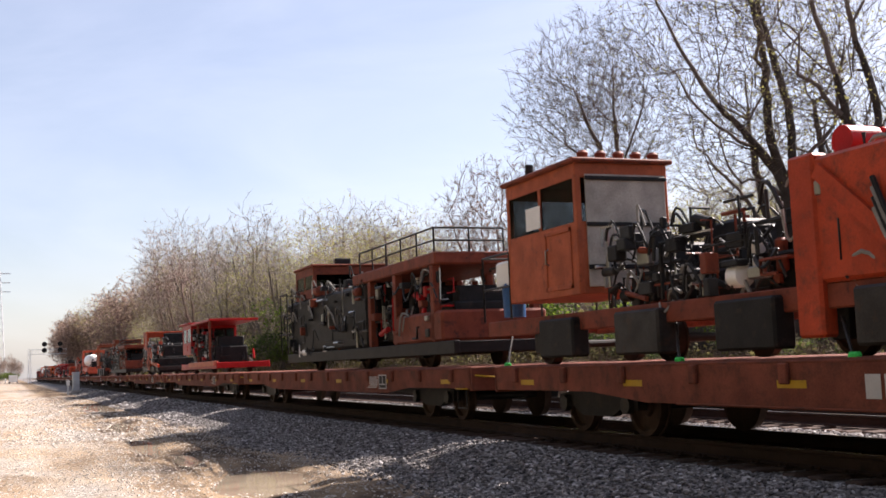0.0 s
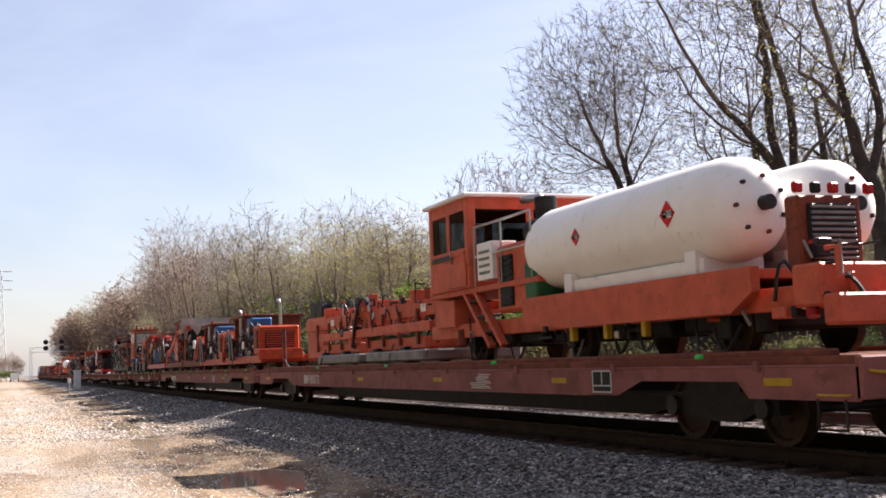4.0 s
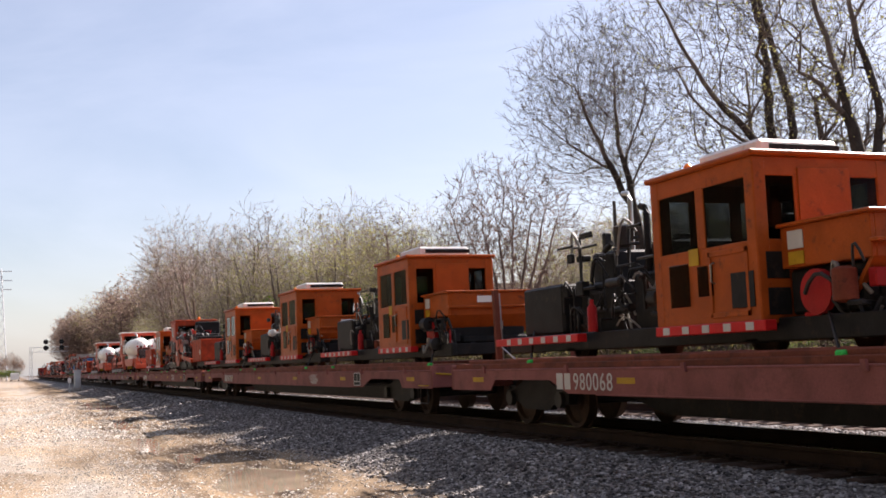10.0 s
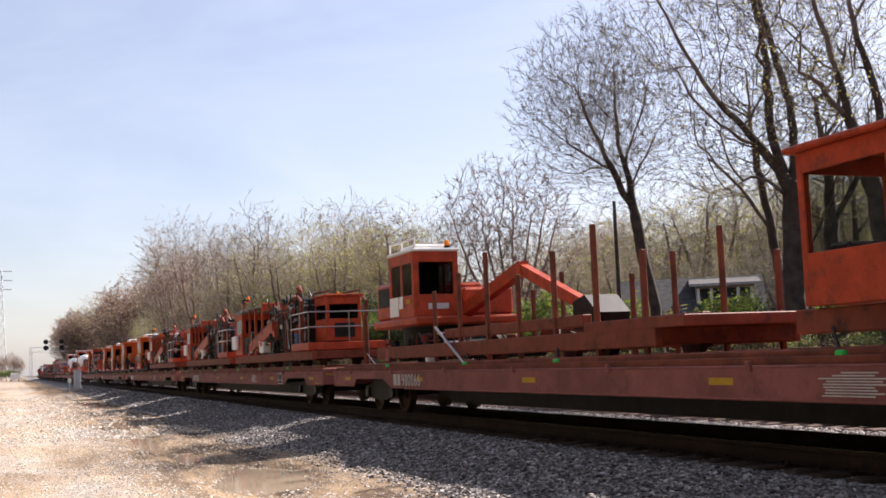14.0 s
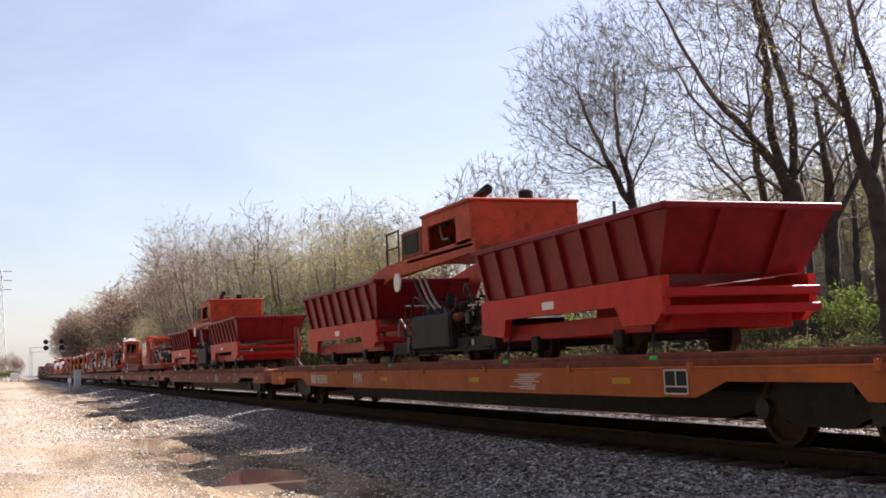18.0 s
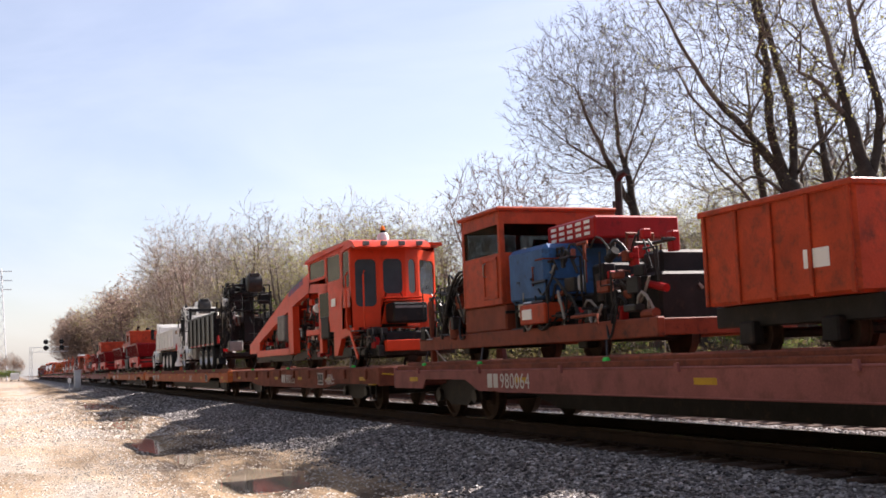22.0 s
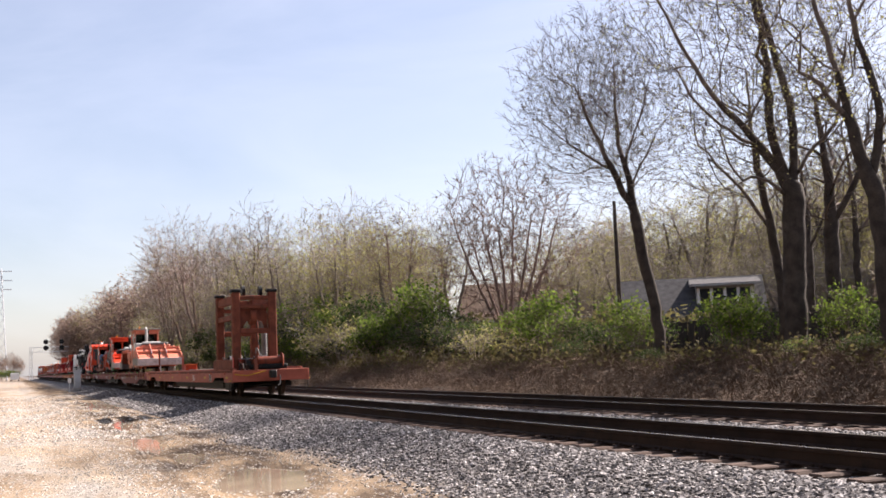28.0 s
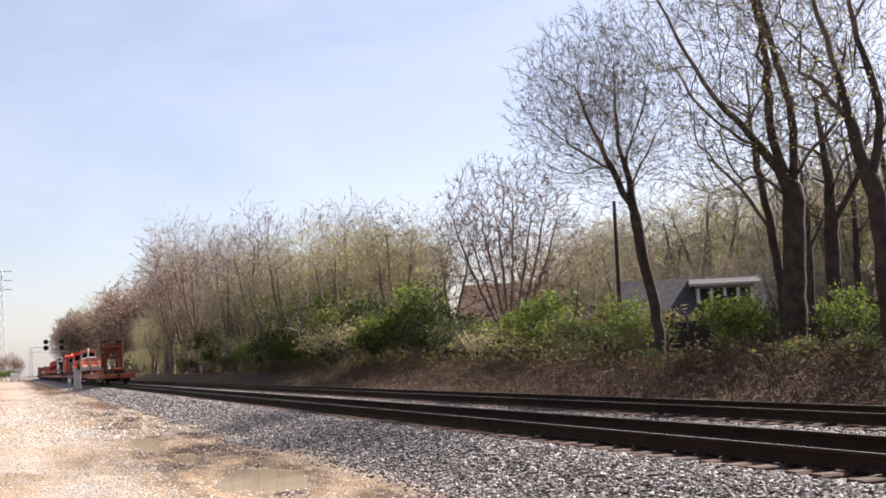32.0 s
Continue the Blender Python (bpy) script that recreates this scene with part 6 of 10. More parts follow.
def plough(T, y0, y1, zt, zs, zb, paint, skirt, wing=0.0):
    """A ballast wing plough: sloping plate with ribs and arms, and a skirt round its foot. y0 is the outer edge."""
    w = 1.42
    s = 1 if y1 > y0 else -1
    g = G().add([(-w, y0, zs), (w, y0, zs), (w, y1, zt), (-w, y1, zt), (-w, y0, zs - 0.08), (w, y0, zs - 0.08), (w, y1, zt - 0.1), (-w, y1, zt - 0.1)],
                [(0, 1, 2, 3), (7, 6, 5, 4), (0, 4, 5, 1), (1, 5, 6, 2), (2, 6, 7, 3), (3, 7, 4, 0)] if s > 0 else [(3, 2, 1, 0), (4, 5, 6, 7), (1, 5, 4, 0), (2, 6, 5, 1), (3, 7, 6, 2), (0, 4, 7, 3)])
    pl = part("plough_plate", g, paint, T, "sloping orange plough plate", smooth=False)
    for k in range(4):
        x = -w + 0.04 + 2 * (w - 0.04) * k / 3
        part("rib", G().slab((x, y0, zs + 0.06), (x, y1, zt + 0.05), 0.05, 0.15), paint, pl)
    part("cross_bar", G().box(-w, w, y0 + (y1 - y0) * 0.5 - 0.06, y0 + (y1 - y0) * 0.5 + 0.06, (zs + zt) / 2 + 0.02, (zs + zt) / 2 + 0.16), paint, pl)
    part("top_edge", G().box(-w, w, y1 - 0.08, y1 + 0.08, zt - 0.05, zt + 0.12), paint, pl)
    for x in (-0.5, 0.45):
        a = Vector((x, y1, zt + 0.3))
        b = Vector((x, y0 + (y1 - y0) * 0.2, zs + 0.3))
        q = a.lerp(b, 0.55)
        h = part("lift_cylinder", G().cyl(a, q, 0.05, 12), paint, pl)
        part("rod", G().cyl(q, b, 0.035, 8), M_STEEL, h)
    part("skirt", G().box(-w - 0.03, w + 0.03, y0 - 0.06, y0 + 0.02, zb, zs, 0.02), skirt, pl, "grey steel skirt")
    for x in (-w - 0.04, w - 0.02):
        # darker steel than the skirt: the shade on this side is painted in
        part("wing_plate", G().prism([(y0, zb), (y0, zs), (y1 + wing, zs + 0.02 + (zt - zs) * 0.2), (y1 + wing, zb + 0.1)], x, x + 0.06), M_GREY, pl, "grey steel side plate with its shade put into the colour")
        part("side_plate", G().prism([(y0, zs), (y1, zt), (y1 + wing, zt - 0.35), (y1 + wing, zs + 0.02)], x, x + 0.05), paint, pl)
    for x in (-0.9, 0.1, 0.9):
        part("hanger", G().box(x - 0.05, x + 0.05, y0 - 0.08, y0 - 0.06, zb + 0.1, zs - 0.04), skirt, pl)
    return pl


def regulator(c, kind):
    """A ballast regulator on flanged wheels. c: y of the cab's front."""
    T = rider("ballast_regulator", c - 2, DECK, ("orange-red ballast regulator with a broom and green tank" if kind == 1 else "faded orange ballast regulator with ploughs at both ends"), "track machine", GROUP)
    p = M_VERMILION if kind == 1 else M_PALE
    chassis(T, c - 5.6, c + 3.2, 1.62, p, 2, 0.42, 1.05)
    cab(T, -1.15, 0.45, c - 1.75, c, 2.35, 3.85, p, 0.4, 2, 2, p, 0.1)
    part("roof_edge", G().box(-1.3, 0.6, c - 1.9, c + 0.15, 3.925, 4.0, 0.02), p if kind == 1 else M_GREY, T)
    beacon(T, -0.7, c - 0.5, 4.0)
    railing(T, [(-1.2, c - 1.75), (-1.2, c - 3.0)], 2.35, 1.05, 3, M_STEEL)
    part("grab_pole", G().cyl((-1.28, c - 0.8, 2.0), (-1.28, c - 0.8, 3.9), 0.025, 8), M_STEEL, T)
    part("mirror", G().box(-1.4, -1.2, c + 0.1, c + 0.15, 3.0, 3.5, 0.03), M_BLACK, T)
    ladder(T, -1.2, c - 1.2, 1.3, 2.4, 0.45, M_STEEL)
    part("walkway", G().box(-1.25, 1.25, c - 3.2, c + 0.3, 2.27, 2.35), p, T)
    if kind == 1:
        part("battery_box", G().box(-1.2, -0.5, c - 2.8, c - 0.8, 1.25, 2.2, 0.05), M_GREEN, T, "dark green tank with ribs")
        for k in range(3):
            part("tank_rib", G().box(-1.24, -1.19, c - 2.8, c - 0.8, 1.45 + k * 0.27, 1.52 + k * 0.27), M_GREEN, T)
        # broom in front
        br = part("broom_cover", G().prism([(c + 2.9, 2.05), (c + 2.75, 2.85), (c + 0.3, 2.95), (c + 0.2, 2.2), (c + 0.5, 1.6), (c + 0.9, 2.3), (c + 2.4, 2.35)], -1.25, 1.2), M_BLACK, T, "black rubber broom cover")
        part("broom", G().lathe((0, c + 1.7, 1.75), [(-1.05, 0.5), (-1.0, 0.62), (1.0, 0.62), (1.05, 0.5)], 20), M_BLACK, br)
        part("broom_arm", G().slab((-1.25, c + 0.2, 1.9), (-1.25, c + 2.8, 2.2), 0.1, 0.12), M_GREY, T)
        part("fork", G().slab((-1.15, c + 1.9, 2.2), (-1.15, c + 1.5, 1.5), 0.1, 0.14).slab((-1.15, c + 1.9, 2.2), (-1.15, c + 2.3, 1.5), 0.1, 0.14), p, T)
        part("nose", G().box(-1.1, 1.1, c + 2.4, c + 3.3, 1.55, 2.0, 0.05), p, T)
    else:
        plough(T, c + 6.0, c + 4.4, 2.55, 1.75, 1.3, p, M_GREY)
        part("front_frame", G().box(-1.05, 1.05, c + 0.6, c + 4.2, 1.62, 1.95, 0.04), p, T)
        part("tool_box", G().box(-1.2, -0.4, c + 1.2, c + 3.0, 1.95, 2.5, 0.05), p, T)
        part("blue_box", G().box(-1.18, -0.8, c + 1.3, c + 2.0, 2.0, 2.35, 0.03), M_BLUE, T)
        wheel_part(T, -0.9, c + 3.6, 1.45, 0.4)
        wheel_part(T, 0.9, c + 3.6, 1.45, 0.4)
        ac = part("air_conditioner", G().box(-1.22, -0.75, c - 2.5, c - 1.85, 2.4, 3.0, 0.03), M_WHITE, T, "white air-conditioning unit")
        machinery(T, -1.1, 1.0, c + 0.1, c + 4.0, 1.5, 2.6, 111, 30, [M_PALE, M_BLACK, M_BROWN])
        part("side_frame_plate", G().prism([(c + 0.1, 1.5), (c + 0.1, 2.3), (c - 3.0, 2.3), (c - 3.2, 1.4), (c - 2.4, 1.4), (c - 2.2, 2.05), (c - 1.6, 2.05), (c - 1.4, 1.45)], -1.2, -1.1), p, T)
    part("engine_housing", G().box(-0.95, 0.95, c - 4.0, c - 1.8, 1.75, 2.85, 0.06), M_BLACK if kind == 1 else p, T)
    for k in range(5):
        part("vent_slat", G().box(-0.985, -0.945, c - 3.8, c - 2.1, 2.0 + 0.16 * k, 2.07 + 0.16 * k), M_BLACK if kind == 1 else M_BROWN, T)
    part("engine_cover", G().box(-0.8, 0.8, c - 4.0, c - 2.3, 2.85, 2.98, 0.04), M_GREY, T)
    if kind == 1:
        part("stack", G().cyl((0.2, c - 2.8, 2.9), (0.2, c - 2.8, 4.15), 0.06, 14).lathe((0.2, c - 2.8, 3.5), [(0, 0.06), (0.03, 0.1), (0.3, 0.1), (0.33, 0.06)], 14, 2), M_WHITE, T, "slim white exhaust stack")
        part("air_cleaner", G().box(-0.3, 0.5, c - 3.3, c - 2.5, 2.98, 3.15, 0.05), M_WHITE, T, "pale flat air cleaner")
    if kind != 1:
        part("muffler", G().cyl((-0.4, c - 2.6, 2.85), (-0.4, c - 2.6, 3.75), 0.11, 14).box(-0.52, -0.28, c - 2.75, c - 2.45, 3.7, 3.92, 0.02), M_DARK, T)
        exhaust(T, -0.5, c - 3.0, 2.85, 4.0, M_SKIRT, 0.3, 0.085)
        part("silencer", G().cyl((-0.75, c - 3.1, 2.95), (0.4, c - 3.1, 2.95), 0.13, 14), M_SKIRT, T, "pale horizontal silencer")
    for sx in (-1, 1):
        part("plough_hanger", G().prism([(c - 3.7, 1.7), (c - 3.7, 2.7), (c - 4.3, 2.72), (c - 5.2, 2.2), (c - 4.9, 1.4), (c - 4.4, 1.5)], sx * 1.15 - 0.08, sx * 1.15 + 0.08), p, T)
    part("counterweight", G().box(-1.25, -0.9, c - 4.6, c - 3.7, 1.5, 2.1, 0.05), M_DARK, T)
    if kind == 1:
        plough(T, c - 6.5, c - 5.1, 2.46, 1.88, 1.44, p, M_SKIRT, 0.9)
    else:
        plough(T, c - 6.5, c - 4.8, 2.55, 1.92, 1.45, p, M_SKIRT, 1.3)
    machinery(T, -1.1, 1.0, c - 5.0, c + 0.2, 1.25, 2.2, 112 + kind, 34, [M_BLACK, p, M_DARK])
    for yy in (2.6, -0.8, -4.8):
        tiedown(T, c + yy)
    return T


def anchor_spreader(c):
    """Machine with a cab, a blue engine, a red louvred box and much plumbing. c: y of the cab's front."""
    T = rider("spiking_machine", c - 2, DECK, "grimy red-orange machine with a blue engine and dense plumbing", "track machine", GROUP)
    chassis(T, c - 6.4, c + 2.6, 1.55, M_BROWN, 2, 0.32, 1.1)
    cab(T, -1.15, 1.1, c - 1.7, c, 2.0, 3.58, M_ORANGE, 0.55, 1, 2, M_ORANGE, 0.06)
    beacon(T, -0.2, c - 0.6, 3.65)
    part("lower_body", G().box(-1.1, 1.1, c - 1.7, c + 0.1, 1.55, 2.0, 0.03), M_BROWN, T)
    for k in range(10):
        hose(T, (-1.1 + 0.06 * k, c + 0.1, 2.7 - 0.05 * k), (-1.15 + 0.08 * k, c + 1.2 + 0.12 * k, 1.5), 0.35, 0.03)
    machinery(T, -1.15, 1.0, c + 0.1, c + 2.5, 1.5, 2.6, 121, 26, [M_BLACK, M_BLACK, M_BROWN])
    part("engine", G().box(-1.12, 0.4, c - 3.3, c - 1.9, 1.95, 2.85, 0.08), M_BLUE, T, "blue diesel engine")
    part("louvred_box", G().box(-0.6, 0.9, c - 4.0, c - 2.4, 2.85, 3.2, 0.03), M_RED, T)
    for i in range(5):
        for k in range(3):
            part("vent", G().box(-0.612, -0.602, c - 3.85 + i * 0.28, c - 3.68 + i * 0.28, 2.92 + k * 0.09, 2.97 + k * 0.09, 0.001), M_WHITE, T)
    exhaust(T, 0.2, c - 3.4, 2.9, 3.95, M_DARK, -0.3, 0.06)
    machinery(T, -1.15, 1.05, c - 6.2, c - 1.8, 1.5, 2.75, 122, 70, [M_BLACK, M_RED, M_BROWN, M_DARK])
    b = part("toolbox", G().box(-1.22, -0.8, c - 3.4, c - 2.5, 1.6, 1.92, 0.02), M_ORANGE, T)
    part("label_plate", G().box(-1.226, -1.222, c - 2.95, c - 2.6, 1.68, 1.84, 0.001), M_WHITE, b)
    for yy in (1.8, -1, -5.4):
        tiedown(T, c + yy)
    return T


def steel_box(y0, y1, z0, z1, paint, label, legs=True):
    T = rider("equipment_box", (y0 + y1) / 2, DECK, label, "equipment box", GROUP)
    part("body", G().box(-1.1, 0.75, y0, y1, z0, z1, 0.04), paint, T)
    n = 4
    for i in range(n + 1):
        y = y0 + 0.06 + (y1 - y0 - 0.12) * i / n
        part("rib", G().box(-1.13, -1.1, y - 0.03, y + 0.03, z0, z1), paint, T)
    part("rim", G().box(-1.14, 0.79, y0 - 0.03, y1 + 0.03, z1 - 0.05, z1 + 0.02), paint, T)
    part("label_plate", G().box(-1.106, -1.102, y0 + 0.4, y0 + 0.8, z0 + 0.3, z0 + 0.5, 0.001), M_WHITE, T)
    chassis(T, y0 - 0.1, y1 + 0.1, z0, M_BLACK, 2, 0.26, 0.9)
    return T


def excavator(c):
    """A rail excavator: turning house with a cab, folded boom, magnet and stakes about it. c: y of the house's front."""
    T = rider("crawler_crane", c - 3, DECK, "orange and white crane with a glazed cab and a low boom", "crane", GROUP)
    chassis(T, c - 11.5, c + 0.2, 1.42, M_BROWN, 3, 0.26, 1.15)
    part("turntable", G().lathe((0, c - 1.2, 1.42), [(0, 0.95), (0.4, 0.95)], 24, 2), M_BLACK, T)
    part("house", G().box(-1.18, 1.15, c - 2.6, c + 0.35, 1.82, 2.0, 0.04), M_ORANGE, T)
    cover = part("engine_cover", G().box(-1.1, 1.1, c - 0.78, c + 0.25, 2.0, 2.82, 0.06), M_ORANGE, T)
    part("grille", G().box(-1.112, -1.098, c - 0.66, c + 0.1, 2.3, 2.72, 0.004), M_BLACK, cover)
    part("engine_cover", G().box(-0.05, 1.1, c - 2.4, c - 0.8, 2.0, 2.6, 0.06), M_ORANGE, T)
    cab(T, -1.15, -0.15, c - 2.4, c - 0.85, 2.0, 3.35, M_ORANGE, 0.34, 2, 1, M_WHITE, 0.04, False, None, 0.12)
    part("panel", G().box(-1.172, -1.16, c - 1.45, c - 0.87, 2.05, 2.46, 0.005), M_WHITE, T, "white side panel")
    part("panel", G().box(-1.172, -1.16, c - 1.75, c - 1.5, 2.2, 2.46, 0.005), M_WHITE, T, "small white notice")
    part("warning_label", G().box(-1.172, -1.16, c - 2.2, c - 1.95, 2.28, 2.38, 0.003), M_YELLOW, T, "yellow warning label")
    part("roof_unit", G().box(-0.95, -0.2, c - 2.0, c - 1.0, 3.43, 3.55, 0.05), M_WHITE, T)
    beacon(T, -0.3, c - 2.2, 3.43)
    railing(T, [(-1.1, c - 2.4), (-1.1, c - 0.8)], 3.42, 0.2, 1, M_WHITE)
    part("name_plate", G().box(-0.85, -0.4, c - 2.43, c - 2.405, 2.15, 2.27, 0.004), M_MARK, T)
    b = part("boom", G().slab((0.0, c - 2.3, 2.1), (0.0, c - 5.3, 2.75), 0.2, 0.24), M_ORANGE, T)
    part("stick", G().slab((0.0, c - 5.1, 2.76), (0.0, c - 7.8, 1.84), 0.16, 0.2), M_ORANGE, b)
    part("boom_cylinder", G().cyl((0.0, c - 2.5, 2.0), (0.0, c - 4.6, 2.5), 0.05, 10), M_RED, b)
    part("bucket", G().prism([(c - 7.7, 1.5), (c - 7.7, 1.95), (c - 8.1, 2.05), (c - 8.5, 1.75), (c - 8.4, 1.5)], -0.3, 0.3), M_BLACK, b)
    part("boom_frame", G().box(-1.1, -0.95, c - 9.5, c - 3.9, 1.5, 1.68).box(0.95, 1.1, c - 9.5, c - 3.9, 1.5, 1.68), M_BROWN, T)
    for k in range(7):
        y = c - 3.4 - k * 1.3
        for x in (-1.12, 1.04):
            part("stake", G().box(x, x + 0.07, y - 0.04, y + 0.04, DECK, 2.45 + 0.25 * ((k * 7) % 3), 0.008), M_CAR_RUSTY, T, "rusty upright stake")
    part("platform", G().box(-1.15, 1.15, c - 12.2, c - 9.6, 1.4, 1.55), M_BROWN, T)
    machinery(T, -1.1, 1.1, c - 4.6, c + 0.1, 1.1, 1.62, 131, 16, [M_BLACK, M_BROWN, M_RED])
    part("tie_chain", G().tube([(-1.3, c - 5.4, 1.0), (-1.1, c - 3.4, 1.75)], 0.025, 6), M_STEEL, T)
    for yy in (-1, -5.4, -9):
        tiedown(T, c + yy)
    return T


def glazed_cab_machine(c):
    """A wide glazed cab with a winch frame and engine behind. c: y of the cab's front."""
    T = rider("rail_lifter", c - 3, DECK, "weathered orange machine with a wide glazed cab and engine", "track machine", GROUP)
    chassis(T, c - 9.2, c + 0.3, 1.48, M_BROWN, 2, 0.28, 1.1)
    clear = glass_mat("clear_cab_glass", (0.75, 0.78, 0.76), 0.02)
    cab(T, -1.2, 1.15, c - 2.6, c, 1.5, 3.1, M_ORANGE, 0.34, 2, 2, M_ORANGE, 0.1, True, clear)
    for k in range(3):
        part("roof_box", G().box(-1.0 + 0.6 * k, -0.7 + 0.6 * k, c - 1.6 - 0.3 * k, c - 1.2 - 0.3 * k, 3.17, 3.3), M_ORANGE, T)
    part("column", G().box(-1.15, -0.95, c - 3.1, c - 2.8, 1.5, 3.25, 0.04), M_ORANGE, T)
    part("water_cooler", G().lathe((-1.1, c - 2.9, 1.5), [(0, 0.17), (0.34, 0.2), (0.36, 0.21), (0.42, 0.19)], 16, 2), mat("faded_pink_plastic", (0.55, 0.16, 0.15), 0.5, var=0.1), T, "faded red drinking-water cooler")
    part("rear_frame", G().box(-1.1, -1.0, c - 5.2, c - 5.1, 1.5, 3.0).box(-1.1, 1.0, c - 5.25, c - 5.15, 2.9, 3.05).box(-1.12, -1.0, c - 5.1, c - 3.0, 2.9, 3.02), M_ORANGE, T)
    machinery(T, -1.1, 1.0, c - 6.2, c - 3.0, 1.5, 2.6, 141, 50, [M_BLACK, M_DARK, M_BROWN, M_ORANGE])
    machinery(T, -1.1, 1.0, c - 9.0, c - 6.2, 1.5, 2.2, 142, 34, [M_BLACK, M_DARK, M_ORANGE])
    part("side_box", G().box(-1.15, -0.7, c - 4.0, c - 3.4, 1.6, 2.2, 0.03), M_BROWN, T)
    part("deck_plate", G().box(-1.2, 1.2, c - 9.2, c - 3.0, 1.44, 1.52), M_ORANGE, T)
    part("reel", G().lathe((-0.7, c - 6.6, 2.2), [(-0.1, 0.35), (0.1, 0.35)], 18), M_BLACK, T)
    for yy in (-0.6, -4, -8):
        tiedown(T, c + yy)
    return T


def spiker(c):
    """A tall machine with a high cab and a mass of hydraulics behind it. c: y of the cab's front."""
    T = rider("spiking_machine", c - 3, DECK, "orange spiking machine with a high cab and a mass of hydraulics", "track machine", GROUP)
    chassis(T, c - 6.6, c + 1.4, 1.5, M_DARK, 2, 0.34, 1.1)
    cab(T, -1.15, 0.9, c - 1.9, c, 2.25, 3.55, M_ORANGE, 0.4, 2, 2, M_ORANGE, 0.06)
    part("lower_body", G().box(-1.0, 1.1, c - 1.9, c - 0.1, 1.5, 2.25, 0.04), M_BLACK, T, "plain black box set back under the cab")
    part("side_panel", G().box(-1.19, -1.165, c - 1.93, c - 0.98, 2.5, 3.5, 0.01), M_ORANGE, T, "plain orange steel side panel")
    part("step_door", G().box(-1.17, -1.155, c - 0.88, c - 0.2, 1.95, 2.6, 0.008), M_BLACK, T, "dark lower door")
    part("battery_box", G().box(-1.24, -1.02, c - 1.85, c - 1.0, 2.08, 2.48, 0.02), M_DARK, T, "dark steel box with pale straps")
    for yy in (c - 1.86, c - 0.97):
        part("strap", G().slab((-1.25, yy, 2.05), (-1.25, yy + 0.03, 2.52), 0.04, 0.012), M_STEEL, T)
    for y0, y1, za, zb in ((c - 2.85, c - 2.05, 2.05, 2.6), (c - 3.5, c - 2.97, 2.1, 2.62), (c - 4.5, c - 3.7, 1.95, 2.35), (c - 3.2, c - 2.3, 1.3, 1.72), (c - 1.7, c - 0.9, 1.5, 1.9)):
        part("guard_panel", G().box(-1.2, -1.17, y0, y1, za, zb, 0.012), M_ORANGE, T)
    for k in range(3):
        part("step", G().box(-1.25, -1.05, c - 0.75, c - 0.2, 1.2 + 0.28 * k, 1.225 + 0.28 * k, 0.005), M_STEEL, T)
    # black core that closes the gaps between the fittings
    part("machine_bed", G().box(-0.98, 1.0, c - 6.3, c - 1.95, 1.12, 1.95, 0.04), M_BLACK, T, "plain black core box among the hydraulics")
    for k in range(5):
        part("ram", G().cyl((-1.1, c - 2.2 - 0.42 * k, 2.68), (-1.1, c - 2.75 - 0.42 * k, 2.82), 0.03, 8), M_STEEL, T)
    part("side_frame", G().prism([(c - 1.9, 1.5), (c - 1.9, 2.2), (c - 2.5, 2.2), (c - 3.4, 1.8), (c - 3.4, 1.5)], -1.2, -1.08), M_ORANGE, T)
    machinery(T, -1.2, -0.3, c - 3.4, c - 0.4, 1.5, 2.5, 153, 50, [M_BLACK, M_BLACK, M_ORANGE, M_DARK], core=False)
    part("front_column", G().box(-1.0, -0.6, c + 0.1, c + 0.7, 1.5, 2.5, 0.05), M_ORANGE, T)
    part("label_plate", G().box(-1.206, -1.202, c - 2.6, c - 2.25, 1.82, 2.02, 0.001), M_WHITE, T)
    beacon(T, 0.2, c - 0.7, 3.62)
    part("radiator", G().box(-0.2, 1.0, c - 2.4, c - 1.95, 2.6, 3.5, 0.04), M_BLACK, T)
    machinery(T, -1.15, 1.0, c - 6.4, c - 1.9, 1.5, 3.0, 151, 90, [M_BLACK, M_BLACK, M_ORANGE, M_RED, M_DARK])
    machinery(T, -1.15, 1.0, c - 1.0, c + 1.4, 1.5, 2.5, 152, 30, [M_BLACK, M_ORANGE, M_BROWN])
    for k in range(8):
        hose(T, (-1.15, c - 2.0 - 0.3 * k, 2.8), (-1.18, c - 2.8 - 0.35 * k, 1.9), -0.3 + 0.08 * k, 0.024)
    for k in range(5):
        hose(T, (-1.12 + 0.05 * k, c + 1.2, 2.2 + 0.05 * k), (-1.15, c - 0.4, 2.0), 0.5, 0.024)
    part("muffler", G().lathe((-0.4, c - 4.4, 3.1), [(-0.4, 0.05), (-0.36, 0.13), (0.36, 0.13), (0.4, 0.05)], 14, 1), M_DARK, T)
    part("long_arm", G().slab((-1.1, c - 3.6, 1.75), (-1.1, c - 6.9, 1.5), 0.14, 0.16), M_ORANGE, T)
    for yy in (0.6, -3, -5.8):
        tiedown(T, c + yy)
    return T


